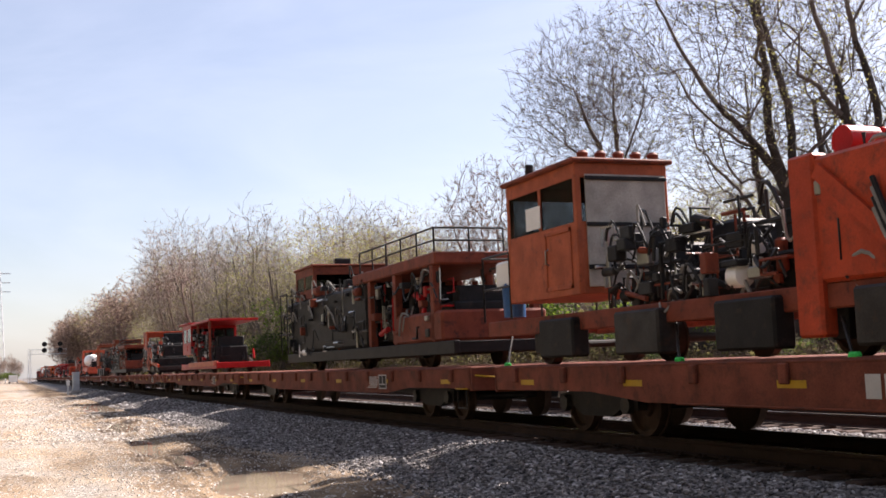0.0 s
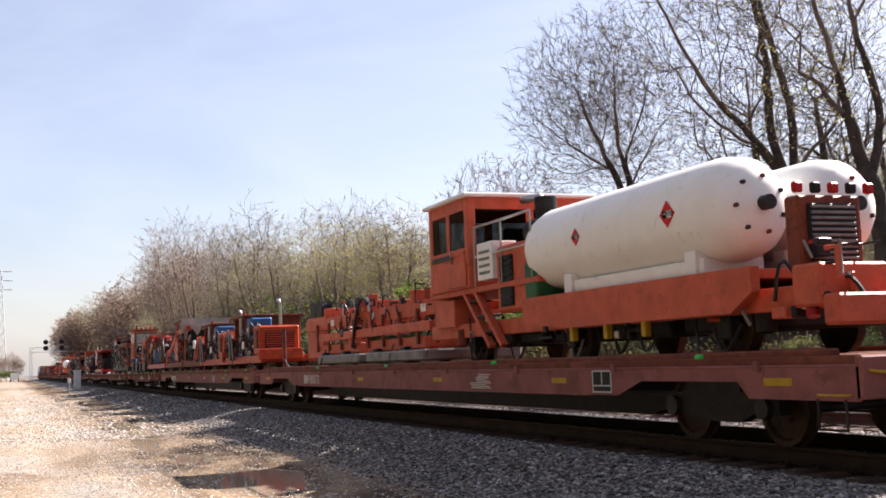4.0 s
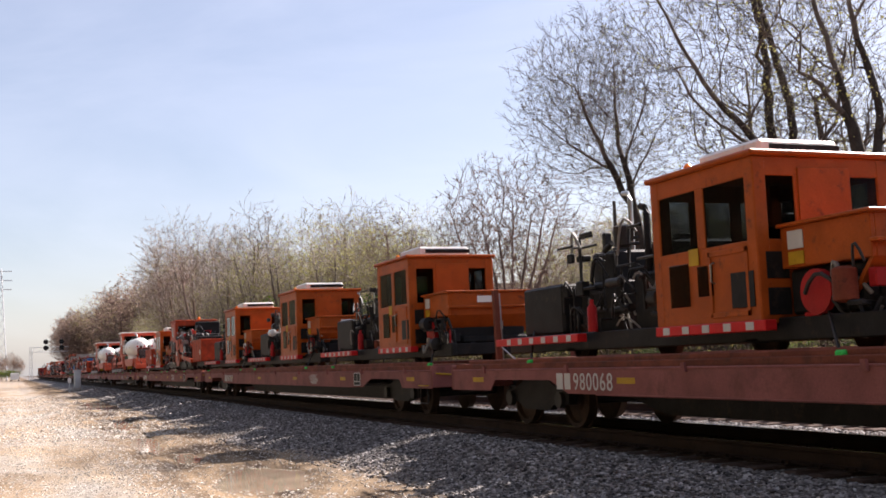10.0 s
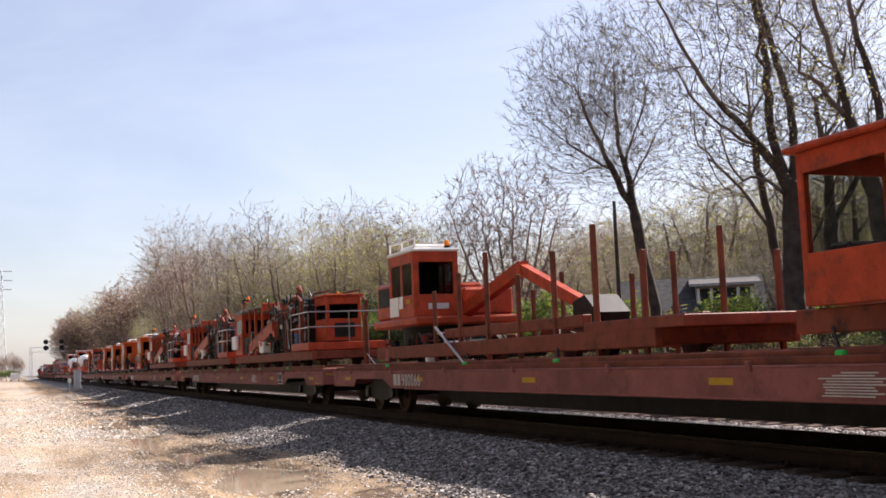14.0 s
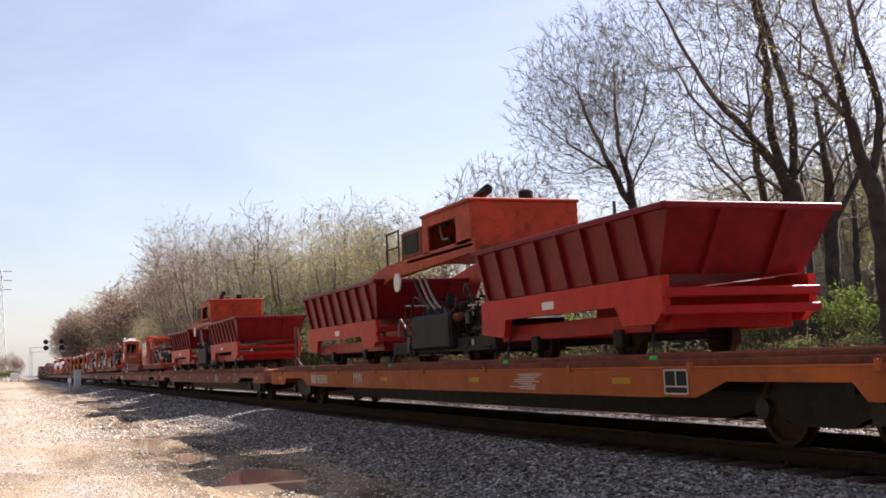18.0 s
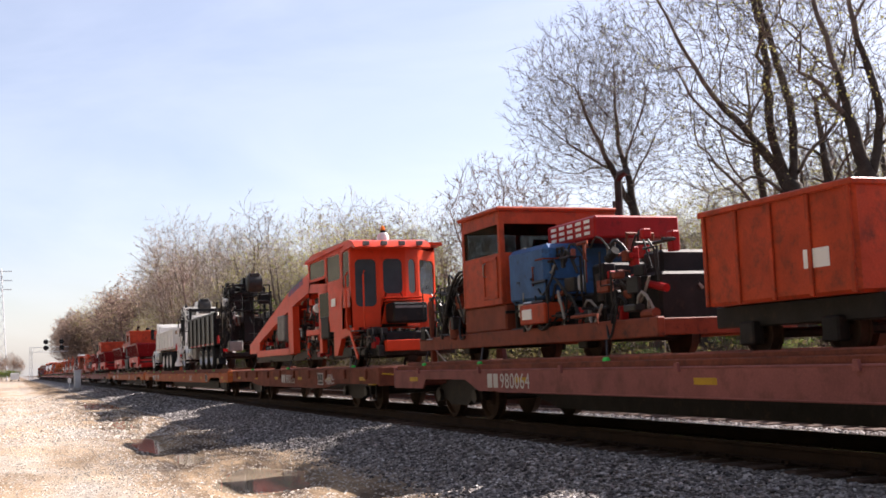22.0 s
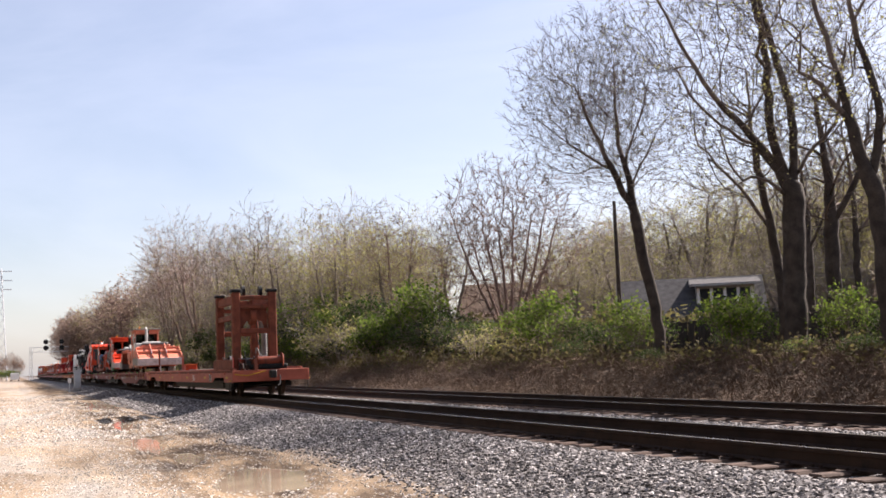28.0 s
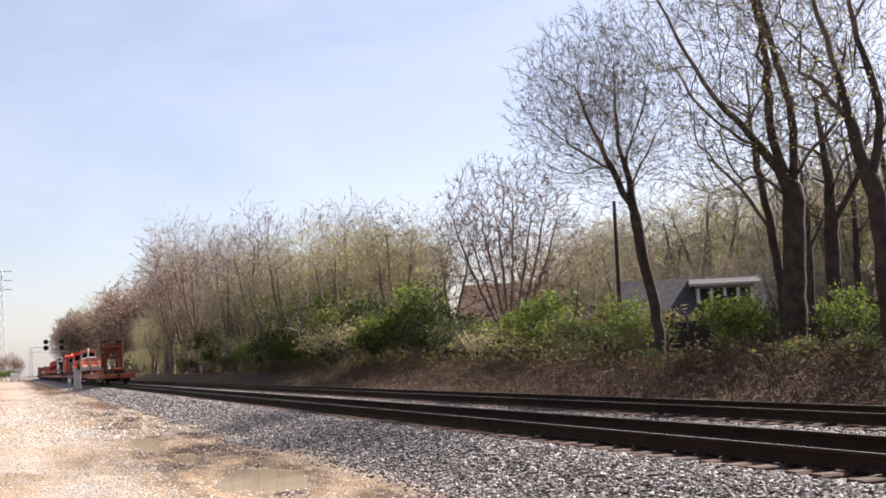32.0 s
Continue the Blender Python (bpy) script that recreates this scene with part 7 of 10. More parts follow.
def cabin_machine(c):
    """A tall sheet-metal cabin, an engine and a tower on a low dark frame. c: y of the cabin's front."""
    T = rider("tie_crane", c - 4, DECK, "old machine with a tall rusty cabin, open engine and orange tower", "track machine", GROUP)
    chassis(T, c - 9.2, c + 1.2, 1.75, M_BROWN, 3, 0.3, 1.1)
    for k in range(4):
        y = c - 1.6 - 2.3 * k
        part("side_tank", G().box(-1.24, -0.95, y - 0.55, y + 0.55, 1.1, 1.68, 0.03), M_DARK if k % 2 else M_BLACK, T)
    cab(T, -1.2, 0.36, c - 2.4, c, 2.0, 3.92, M_PALERUST, 0.55, 2, 1, M_BROWN, 0.08)
    part("tin_sheet", G().box(-1.05, 0.3, c - 2.43, c - 2.405, 2.1, 3.75, 0.01), M_TARP, T, "dusty pale sheet over the rear window")
    part("sheet_frame", G().box(-1.06, 0.32, c - 2.46, c - 2.43, 2.98, 3.04).box(-1.06, 0.32, c - 2.46, c - 2.43, 3.66, 3.72).box(-1.06, 0.32, c - 2.46, c - 2.43, 2.35, 2.42), M_BLACK, T)
    part("notice", G().box(-1.222, -1.208, c - 1.25, c - 0.75, 3.1, 3.45, 0.003), M_WHITE, T)
    for k in range(5):
        part("roof_lamp", G().lathe((-1.0 + 0.3 * k, c - 2.3, 4.0), [(0, 0.07), (0.08, 0.09), (0.12, 0.05)], 10, 2), M_BROWN, T)
    part("stack", G().cyl((-0.8, c - 0.1, 3.95), (-0.8, c - 0.1, 4.3), 0.07, 10), M_BLACK, T)
    railing(T, [(-1.2, c), (-1.2, c + 1.1), (1.0, c + 1.1)], 1.75, 1.1, 2, M_DARK)
    part("water_jug", G().lathe((-0.95, c + 0.4, 1.8), [(0, 0.18), (0.5, 0.2), (0.62, 0.12)], 14, 2), M_BLUE, T, "blue and white water jug")
    part("white_box", G().box(-1.1, -0.7, c + 0.2, c + 0.8, 2.3, 2.75, 0.04), M_WHITE, T)
    machinery(T, -1.1, 1.0, c - 7.0, c - 2.7, 1.75, 2.9, 161, 76, [M_BLACK, M_BLACK, M_DARK, M_BROWN])
    part("tower", G().box(-1.15, 0.9, c - 8.6, c - 7.15, 1.75, 3.05, 0.04), M_ORANGE, T)
    part("tower_post", G().box(-1.18, -0.95, c - 7.45, c - 7.05, 1.2, 3.1, 0.03), M_ORANGE, T)
    for k in range(3):
        part("red_motor", G().lathe((-0.7 + 0.5 * k, c - 7.6, 3.2), [(-0.2, 0.16), (0.2, 0.16), (0.26, 0.08)], 14), M_RED, T)
    part("diagonal", G().slab((-1.17, c - 7.5, 2.9), (-1.17, c - 8.7, 1.9), 0.06, 0.16), M_ORANGE, T)
    machinery(T, -1.15, 1.0, c - 9.2, c - 7.2, 1.75, 3.2, 162, 36, [M_BLACK, M_RED, M_GREY])
    for k in range(4):
        hose(T, (-1.2, c - 8.3, 2.7 - 0.1 * k), (-1.2, c - 9.2, 2.2), -0.5, 0.03, M_PALEHOSE if k % 2 else M_HOSE)
    for yy in (0, -5, -8):
        tiedown(T, c + yy)
    return T


def framed_machine(c):
    """A red portal frame with engines, drums and a flag under a sloping top beam. c: y of its front."""
    T = rider("tie_inserter", c - 4, DECK, "dark red framed machine with engines and a red flag", "track machine", GROUP)
    chassis(T, c - 8.6, c, 1.5, M_RED, 2, 0.3, 1.1)
    for x in (-1.15, 1.03):
        part("top_beam", G().slab((x + 0.06, c, 3.0), (x + 0.06, c - 2.2, 3.3), 0.12, 0.16).slab((x + 0.06, c - 2.2, 3.3), (x + 0.06, c - 8.0, 3.05), 0.12, 0.14), M_BROWN, T)
        for yy in (0.0, -2.2, -4.4, -6.4, -8.0):
            part("portal_post", G().box(x, x + 0.12, c + yy - 0.07, c + yy + 0.07, 1.5, 3.1), M_BROWN, T)
    part("roof_sheet", G().box(-1.1, 1.1, c - 6.4, c - 3.0, 3.2, 3.25), M_BROWN, T)
    machinery(T, -1.1, 1.0, c - 4.4, c - 0.3, 1.5, 2.9, 171, 74, [M_BROWN, M_RED, M_BLACK, M_BLACK])
    machinery(T, -1.1, 1.0, c - 8.2, c - 4.4, 1.5, 2.95, 172, 74, [M_BLACK, M_BLACK, M_DARK, M_RED])
    part("blue_drum", G().cyl((-1.0, c - 5.2, 1.55), (-1.0, c - 5.2, 2.3), 0.25, 16), M_BLUE, T, "blue drum")
    part("blue_drum", G().cyl((-0.95, c - 5.8, 1.55), (-0.95, c - 5.8, 2.1), 0.22, 16), M_BLUE, T, "blue drum")
    part("black_box", G().box(-1.15, -0.5, c - 7.6, c - 6.5, 1.6, 2.5, 0.04), M_BLACK, T)
    part("yellow_panel", G().box(-1.18, -1.15, c - 2.6, c - 2.2, 2.2, 2.45), M_YELLOW, T)
    fl = part("flag_pole", G().cyl((-1.1, c - 2.0, 3.3), (-1.1, c - 2.0, 3.95), 0.012, 6), M_DARK, T)
    part("flag", G().prism([(c - 2.0, 3.6), (c - 2.0, 3.95), (c - 2.2, 3.92), (c - 2.38, 3.95), (c - 2.38, 3.6), (c - 2.2, 3.57)], -1.105, -1.095), mat("fluorescent_red_cloth", (0.85, 0.02, 0.03), 0.7, var=0.1), fl, "bright red flag")
    for k in range(4):
        hose(T, (-1.1, c - 7.9, 2.9 - 0.1 * k), (-1.15, c - 8.8, 1.9), 0.3, 0.035)
    for yy in (-0.6, -4, -8):
        tiedown(T, c + yy)
    return T


def canopy_machine(c):
    """Sloping orange boom under a pale canopy with a tarpaulin, machinery beneath. c: y of the boom's foot."""
    T = rider("tie_remover", c - 5, DECK, "orange machine with a sloping boom under a canopy and tarpaulin", "track machine", GROUP)
    chassis(T, c - 12.0, c + 0.2, 1.5, M_BROWN, 3, 0.3, 1.1)
    for x in (-1.1, 0.9):
        part("boom", G().slab((x + 0.1, c, 1.6), (x + 0.1, c - 4.4, 2.95), 0.18, 0.26).slab((x + 0.1, c - 4.4, 2.95), (x + 0.1, c - 8.0, 3.1), 0.18, 0.24), M_ORANGE, T)
        for yy in (-4.6, -7.2):
            part("canopy_post", G().box(x, x + 0.09, c + yy - 0.05, c + yy + 0.05, 1.5, 3.5), M_ORANGE, T)
    part("canopy", G().prism([(c - 4.2, 3.48), (c - 4.2, 3.53), (c - 7.5, 3.59), (c - 7.5, 3.54)], -1.3, 1.15), M_TARP, T, "pale flat canopy", smooth=False)
    v, n = [], 13
    for j in range(6):
        for i in range(n):
            x = -1.28 + 2.3 * i / (n - 1)
            sag = 0.35 + 0.45 * math.sin(i * 1.05 + 0.6) ** 2
            v.append((x, c - 7.52 - 0.06 * math.sin(i * 1.9 + j) * j / 5 - 0.05 * j / 5, 3.54 - sag * j / 5))
    f = [(j * n + i, j * n + i + 1, (j + 1) * n + i + 1, (j + 1) * n + i) for j in range(5) for i in range(n - 1)]
    part("tarpaulin", G().add(v, f), M_TARP, T, "torn hanging tarpaulin")
    # black panel behind and below the tarpaulin's hem
    part("dark_curtain", G().box(-1.0, 1.1, c - 7.5, c - 7.44, 2.25, 3.0, 0.02), M_BLACK, T)
    part("frame_truss", G().slab((-1.1, c - 10.4, 1.55), (-1.1, c - 11.7, 2.5), 0.12, 0.14).slab((-1.1, c - 11.6, 1.55), (-1.1, c - 11.75, 2.5), 0.12, 0.14), M_ORANGE, T)
    part("engine_housing", G().box(-1.1, 0.8, c - 4.7, c - 3.6, 1.6, 2.55, 0.04), M_ORANGE, T)
    machinery(T, -1.15, 1.0, c - 8.0, c - 4.7, 1.5, 3.0, 181, 60, [M_BLACK, M_BROWN, M_ORANGE])
    machinery(T, -1.1, 1.0, c - 11.6, c - 8.0, 1.5, 2.3, 182, 44, [M_BLACK, M_BLACK, M_DARK])
    machinery(T, -1.1, 1.0, c - 3.6, c + 0.2, 1.5, 2.2, 183, 24, [M_BLACK, M_ORANGE, M_BLUE])
    for yy in (-2, -6, -10.5):
        tiedown(T, c + yy)
    return T


def arched_machine(c, long=True):
    """Arched orange lifting frame, dark cab with a canopy, blue tank and an orange engine box at the rear. c: y of the arch."""
    T = rider("rail_lifter", c - 4, DECK, "orange machine with lifting arches, dark cab and louvred engine box", "track machine", GROUP)
    chassis(T, c - 6.5, c + 0.8, 1.5, M_ORANGE, 2, 0.3, 1.1)
    for x in (-1.12, 0.95):
        part("arch", G().slab((x + 0.08, c + 0.7, 1.5), (x + 0.08, c + 0.2, 2.4), 0.16, 0.2).slab((x + 0.08, c + 0.25, 2.4), (x + 0.08, c - 1.0, 2.45), 0.16, 0.2).slab((x + 0.08, c - 0.95, 2.45), (x + 0.08, c - 1.5, 1.5), 0.16, 0.2), M_ORANGE, T)
    machinery(T, -1.1, 1.0, c - 1.6, c + 0.7, 1.4, 2.3, 191, 26, [M_BLACK, M_ORANGE])
    part("dark_cab", G().box(-1.05, 1.0, c - 3.6, c - 3.5, 1.5, 2.95).box(-1.05, 1.0, c - 1.6, c - 1.5, 1.5, 2.9).box(0.95, 1.0, c - 3.5, c - 1.6, 1.5, 2.9), M_BROWN, T)
    part("cab_roof", G().box(-1.15, 1.1, c - 3.8, c - 1.3, 2.92, 3.0), M_BROWN, T)
    part("curtain", G().prism([(c - 2.6, 1.5), (c - 2.65, 2.9), (c - 3.1, 2.9), (c - 2.95, 1.5)], -1.08, -1.04), M_TARP, T)
    part("lamp", G().cyl((-0.8, c - 2.2, 3.0), (-0.8, c - 2.2, 3.14), 0.07, 10), M_RED, T)
    part("seat", G().box(-0.4, 0.2, c - 2.8, c - 2.2, 1.5, 2.0, 0.05), M_SEAT, T)
    part("blue_tank", G().box(-1.0, -0.25, c - 4.5, c - 3.6, 2.1, 2.85, 0.05), M_BLUE, T, "blue tank")
    machinery(T, -1.12, 1.0, c - 5.4, c - 1.6, 1.5, 2.5, 192, 50, [M_BLACK, M_BLACK, M_BROWN, M_BLUE])
    part("engine_box", G().box(-1.12, 0.3, c - 6.3, c - 5.4, 1.5, 2.5, 0.06), M_ORANGE, T)
    louvres(T, -1.15, c - 6.2, c - 5.6, 1.75, 2.35, 9, M_ORANGE)
    rear_louvres(T, c - 6.3, -0.9, 0.1, 1.7, 2.3, 8, M_ORANGE)
    exhaust(T, -0.2, c - 5.6, 2.5, 3.4, M_STEEL, 0.35, 0.06)
    part("rear_bumper", G().box(-1.2, 0.3, c - 6.7, c - 6.3, 1.35, 1.7), M_ORANGE, T)
    for k in range(4):
        hose(T, (-1.1, c - 0.9 + 0.1 * k, 2.4), (-1.2, c - 2.2 + 0.3 * k, 1.4), 0.3, 0.035, M_PALEHOSE if k % 2 else M_HOSE)
    for yy in (-1, -5):
        tiedown(T, c + yy)
    return T


def dark_machine(c):
    """A high dark engine block with railings on top and a red portal at its rear. c: y of its front."""
    T = rider("track_undercutter", c - 5, DECK, "tall black engine block with roof railings and a dark red portal", "track machine", GROUP)
    chassis(T, c - 13.0, c + 0.4, 1.5, M_BLACK, 3, 0.32, 1.15)
    part("block", G().box(-1.15, 1.1, c - 7.6, c, 1.5, 3.0, 0.08), M_BLACK, T)
    machinery(T, -1.28, 1.0, c - 7.8, c + 0.2, 1.5, 3.3, 201, 90, [M_BLACK, M_BLACK, M_DARK, M_BROWN], core=False)
    cab(T, -1.1, 1.0, c - 2.6, c - 0.6, 3.0, 3.85, M_BROWN, 0.3, 2, 1, M_BROWN, 0.06, False)
    railing(T, [(-1.1, c - 7.0), (-1.1, c - 12.0), (0.4, c - 12.0)], 3.24, 0.5, 2, M_DARK)
    railing(T, [(-1.15, c + 0.4), (-1.15, c + 1.2), (1.1, c + 1.2)], 1.5, 1.8, 3, M_DARK)
    part("roof_plate", G().box(-1.18, 1.15, c - 12.2, c - 6.6, 3.0, 3.25, 0.03), M_BROWN, T)
    for yy in (-7.8, -9.6, -11.9):
        for x in (-1.15, 1.0):
            part("portal_post", G().box(x, x + 0.16, c + yy - 0.1, c + yy + 0.1, 1.5, 3.0), M_BROWN, T)
    part("rear_bin", G().box(-1.15, 1.1, c - 12.4, c - 9.4, 1.5, 2.1, 0.05), M_BROWN, T)
    machinery(T, -1.2, 1.0, c - 12.4, c - 7.8, 1.6, 2.9, 202, 40, [M_BROWN, M_BROWN, M_BLACK, M_RED])
    return T


def ballast_plant(c):
    """Red-roofed cab and a pale engine with hoses. c: y of its front."""
    T = rider("tie_inserter", c - 4, DECK, "red-roofed machine with a pale plumbing rack and black engine", "track machine", GROUP)
    chassis(T, c - 10.0, c, 1.45, M_RED, 2, 0.3, 1.1)
    cab(T, -1.1, 1.0, c - 3.2, c - 0.6, 1.9, 3.3, M_RED, 0.4, 2, 2, M_RED, 0.15)
    machinery(T, -1.15, 1.0, c - 8.4, c - 3.3, 1.45, 2.8, 211, 60, [M_GREY, M_BLACK, M_BLACK, M_RED])
    part("bumper", G().box(-1.2, -1.0, c - 9.8, c - 3.0, 1.3, 1.5), M_PALE, T)
    for yy in (-5.0, -8.2):
        part("post", G().box(-1.1, -1.0, c + yy - 0.04, c + yy + 0.04, 1.45, 3.3), M_BROWN, T)
    part("frame_top", G().box(-1.1, 1.0, c - 8.3, c - 3.2, 3.2, 3.3), M_RED, T)
    return T


def gantry_rack(y0):
    """A rusty portal frame bolted to the end of the last car. y0: its rear face."""
    T = rider("gantry_frame", y0 + 1.5, DECK, "tall rusty red steel portal frame standing on the last flatcar", "steel frame", GROUP)
    L = 3.4
    for x in (-1.25, 0.12):
        for y in (y0, y0 + L):
            part("column", G().box(x, x + 0.3, y - 0.16, y + 0.16, DECK, 3.9, 0.03), M_CAR_RUSTY, T, "rusty box column")
            part("foot_plate", G().box(x - 0.06, x + 0.36, y - 0.3, y + 0.3, DECK, DECK + 0.08), M_CAR_RUSTY, T)
            part("column_cap", G().box(x - 0.04, x + 0.34, y - 0.2, y + 0.2, 3.9, 4.02, 0.03), M_BLACK, T)
    for y in (y0, y0 + L):
        for z, h in ((3.62, 0.16), (3.3, 0.14), (2.35, 0.2), (1.25, 0.16)):
            part("cross_beam", G().box(-0.95, 0.12, y - 0.1, y + 0.1, z, z + h, 0.02), M_CAR_RUSTY, T)
    for x in (-1.2, 0.18):
        for z, h in ((3.5, 0.3), (2.9, 0.2), (1.2, 0.14)):
            part("side_beam", G().box(x, x + 0.18, y0 + 0.1, y0 + L - 0.1, z, z + h, 0.02), M_CAR_RUSTY, T)
    part("pulley", G().lathe((-0.42, y0 + 0.3, 3.05), [(-0.12, 0.36), (0.12, 0.36)], 22), M_CAR_RUSTY, T)
    part("pulley", G().lathe((-0.1, y0 + 0.3, 3.95), [(-0.06, 0.2), (0.06, 0.2)], 16), M_BLACK, T)
    part("pulley", G().lathe((-0.75, y0 + 0.3, 3.95), [(-0.06, 0.2), (0.06, 0.2)], 16), M_BLACK, T)
    part("arched_plate", G().frame_prism([(-0.94, 2.5), (-0.94, 3.3), (0.1, 3.3), (0.1, 2.5), (0.02, 2.5), (-0.08, 2.8), (-0.4, 2.95), (-0.7, 2.8), (-0.84, 2.5)], y0 + 0.12, y0 + 0.18), M_CAR_RUSTY, T)
    part("pole", G().cyl((0.25, y0 + 1.4, DECK), (0.25, y0 + 1.4, 3.2), 0.11, 14), M_GREY, T, "grey steel pipe")
    part("cable", G().tube([(-0.2, y0 + 0.25, 3.4), (-0.3, y0 + 0.2, 2.4), (-0.1, y0 + 0.2, 1.4)], 0.02, 6), M_DARK, T)
    part("winch", G().lathe((0.0, y0 - 0.6, 1.32), [(-0.5, 0.25), (-0.46, 0.3), (-0.44, 0.16), (0.44, 0.16), (0.46, 0.3), (0.5, 0.25)], 16), M_BROWN, T)
    part("winch_stand", G().prism([(y0 - 1.0, DECK), (y0 - 0.85, 1.4), (y0 - 0.35, 1.4), (y0 - 0.2, DECK)], -0.62, -0.5), M_CAR_RUSTY, T)
    part("side_box", G().box(-1.3, -1.1, y0 - 0.2, y0 + L + 0.6, DECK, 1.42, 0.02), M_CAR_RUSTY, T)
    part("marker_flag", G().box(-1.32, -1.3, y0 - 0.55, y0 - 0.3, 1.1, 1.5, 0.01), M_RED, T, "red end-of-train marker")
    machinery(T, -1.1, 1.1, y0 - 0.9, y0 + L, DECK + 0.02, 1.5, 221, 24, [M_BROWN, M_BLACK, M_RED])
    return T

# ---- the ground ----


def smooth(a, b, x):
    t = min(1.0, max(0.0, (x - a) / (b - a)))
    return t * t * (3 - 2 * t)


def line_x(y, x):
    """x of a line parallel to the track at distance y along it."""
    if y <= BEND_AT:
        return x
    a = (y - BEND_AT) / BEND_R
    return x + BEND_R * (1 - math.cos(a)) if a < 1.2 else x + BEND_R


GROUND_Z = -0.56
# shallow hollows that hold water: centre, half-widths, turn
HOLLOWS = [(3.55, 17.2, 0.66, 2.1, -0.1), (2.95, 27.5, 0.3, 2.8, -0.05), (4.2, 62.0, 0.9, 9.0, -0.02), (3.3, 38.0, 0.35, 3.6, -0.05), (3.2, 22.5, 0.22, 1.6, -0.1)]


def hollow(x, y):
    """How deep a point lies within a hollow, 0 to 1."""
    d = 0.0
    for cx, cy, rx, ry, a in HOLLOWS:
        u, v = x - cx, y - cy
        p, q = u * math.cos(a) + v * math.sin(a), -u * math.sin(a) + v * math.cos(a)
        r = math.hypot(p / rx, q / ry) + 0.35 * noise.noise(Vector((x * 1.3, y * 0.8, 9)))
        d = max(d, 1 - smooth(0.75, 1.5, r))
    return d


def ground_z(x, y):
    u = x - (line_x(y, 0.0) if y > 0 else 0.0)
    z = GROUND_Z
    z += (-0.235 - GROUND_Z) * smooth(4.9, 7.25, u)
    z -= 0.10 * smooth(14.9, 15.9, u)
    n = noise.noise(Vector((x * 0.35, y * 0.35, 0)))
    z += smooth(16.2, 20.5, u) * (0.95 + 0.25 * n)
    z += smooth(24, 60, u) * 0.4
    if 36 < y < 100 and 15.3 < u < 18.6:
        z += 0.3 * math.exp(-((u - 16.7) / 0.6) ** 2) * (0.45 + 0.55 * math.sin(y * 0.85 + math.sin(y * 0.31) * 1.5)) * smooth(36, 44, y) * (1 - smooth(88, 100, y))
    if u < 5.2:
        k = 1 - smooth(4.2, 5.4, u)
        z += k * (0.035 * noise.noise(Vector((x * 0.8, y * 0.25, 3))) + 0.02 * noise.noise(Vector((x * 2.6, y * 1.4, 5))))
        z -= k * 0.05 * (math.exp(-((u - 2.7) / 0.45) ** 2) + math.exp(-((u - 0.7) / 0.5) ** 2))
        z += 0.12 * (1 - smooth(-7.0, -2.0, u))
        h = hollow(x, y) if 8 < y < 80 else 0.0
        z = z * (1 - h) + (GROUND_Z - 0.085) * h
    return z


def axis_steps(lo, hi, near0, near1, fine, grow):
    a = [near0]
    while a[-1] < near1:
        a.append(a[-1] + fine)
    s = fine
    while a[-1] < hi:
        s *= grow
        a.append(a[-1] + s)
    s = fine
    b = [near0]
    while b[-1] > lo:
        s *= grow
        b.append(b[-1] - s)
    return b[:0:-1] + a


def build_ground():
    xs = axis_steps(-1500, 1900, -2.0, 21.0, 0.2, 1.22)
    ys = axis_steps(-300, 3000, 8.0, 34.0, 0.25, 1.1)
    v = [(x, y, ground_z(x, y)) for y in ys for x in xs]
    n = len(xs)
    f = [(j * n + i, j * n + i + 1, (j + 1) * n + i + 1, (j + 1) * n + i) for j in range(len(ys) - 1) for i in range(n - 1)]
    me = bpy.data.meshes.new("ground")
    me.from_pydata(v, [], f)
    me.materials.append(M_GROUND)
    me.shade_smooth()
    return tagged(new("ground", me), "pale gravel and rutted tan dirt beside the railway ballast", "ground", kind="structure")


build_ground()


def puddle(name, cx, cy, rx, ry, turn, seed, label):
    g = G()
    n = 40
    v = []
    z = GROUND_Z - 0.062
    for ring in (1.0, 0.55):
        for k in range(n):
            a = 2 * math.pi * k / n
            q = ring * (1 + 0.3 * noise.noise(Vector((math.cos(a) * 1.3, math.sin(a) * 1.3, seed))) + 0.12 * noise.noise(Vector((math.cos(a) * 4, math.sin(a) * 4, seed))))
            px, py = rx * q * math.cos(a), ry * q * math.sin(a)
            v.append((cx + px * math.cos(turn) - py * math.sin(turn), cy + px * math.sin(turn) + py * math.cos(turn), z))
    v.append((cx, cy, z))
    f = [(k, (k + 1) % n, n + (k + 1) % n, n + k) for k in range(n)] + [(n + k, n + (k + 1) % n, 2 * n) for k in range(n)]
    me = bpy.data.meshes.new(name)
    me.from_pydata(v, [], f)
    me.materials.append(M_WATER)
    me.shade_smooth()
    return tagged(new(name, me), label, "puddle", "puddles", "structure")


for i, (cx, cy, rx, ry, a) in enumerate(HOLLOWS):
    puddle("water_%d" % (i + 1), cx, cy, rx * 1.35, ry * 1.35, a, i + 1.0, "shallow muddy brown puddle in a wheel rut")

# ---- the railway ----


def rail_profile():
    return [(-0.075, -0.19), (0.075, -0.19), (0.075, -0.178), (0.012, -0.155), (0.010, -0.05), (0.036, -0.036), (0.036, -0.006), (0.028, 0.0),
            (-0.028, 0.0), (-0.036, -0.006), (-0.036, -0.036), (-0.010, -0.05), (-0.012, -0.155), (-0.075, -0.178)]


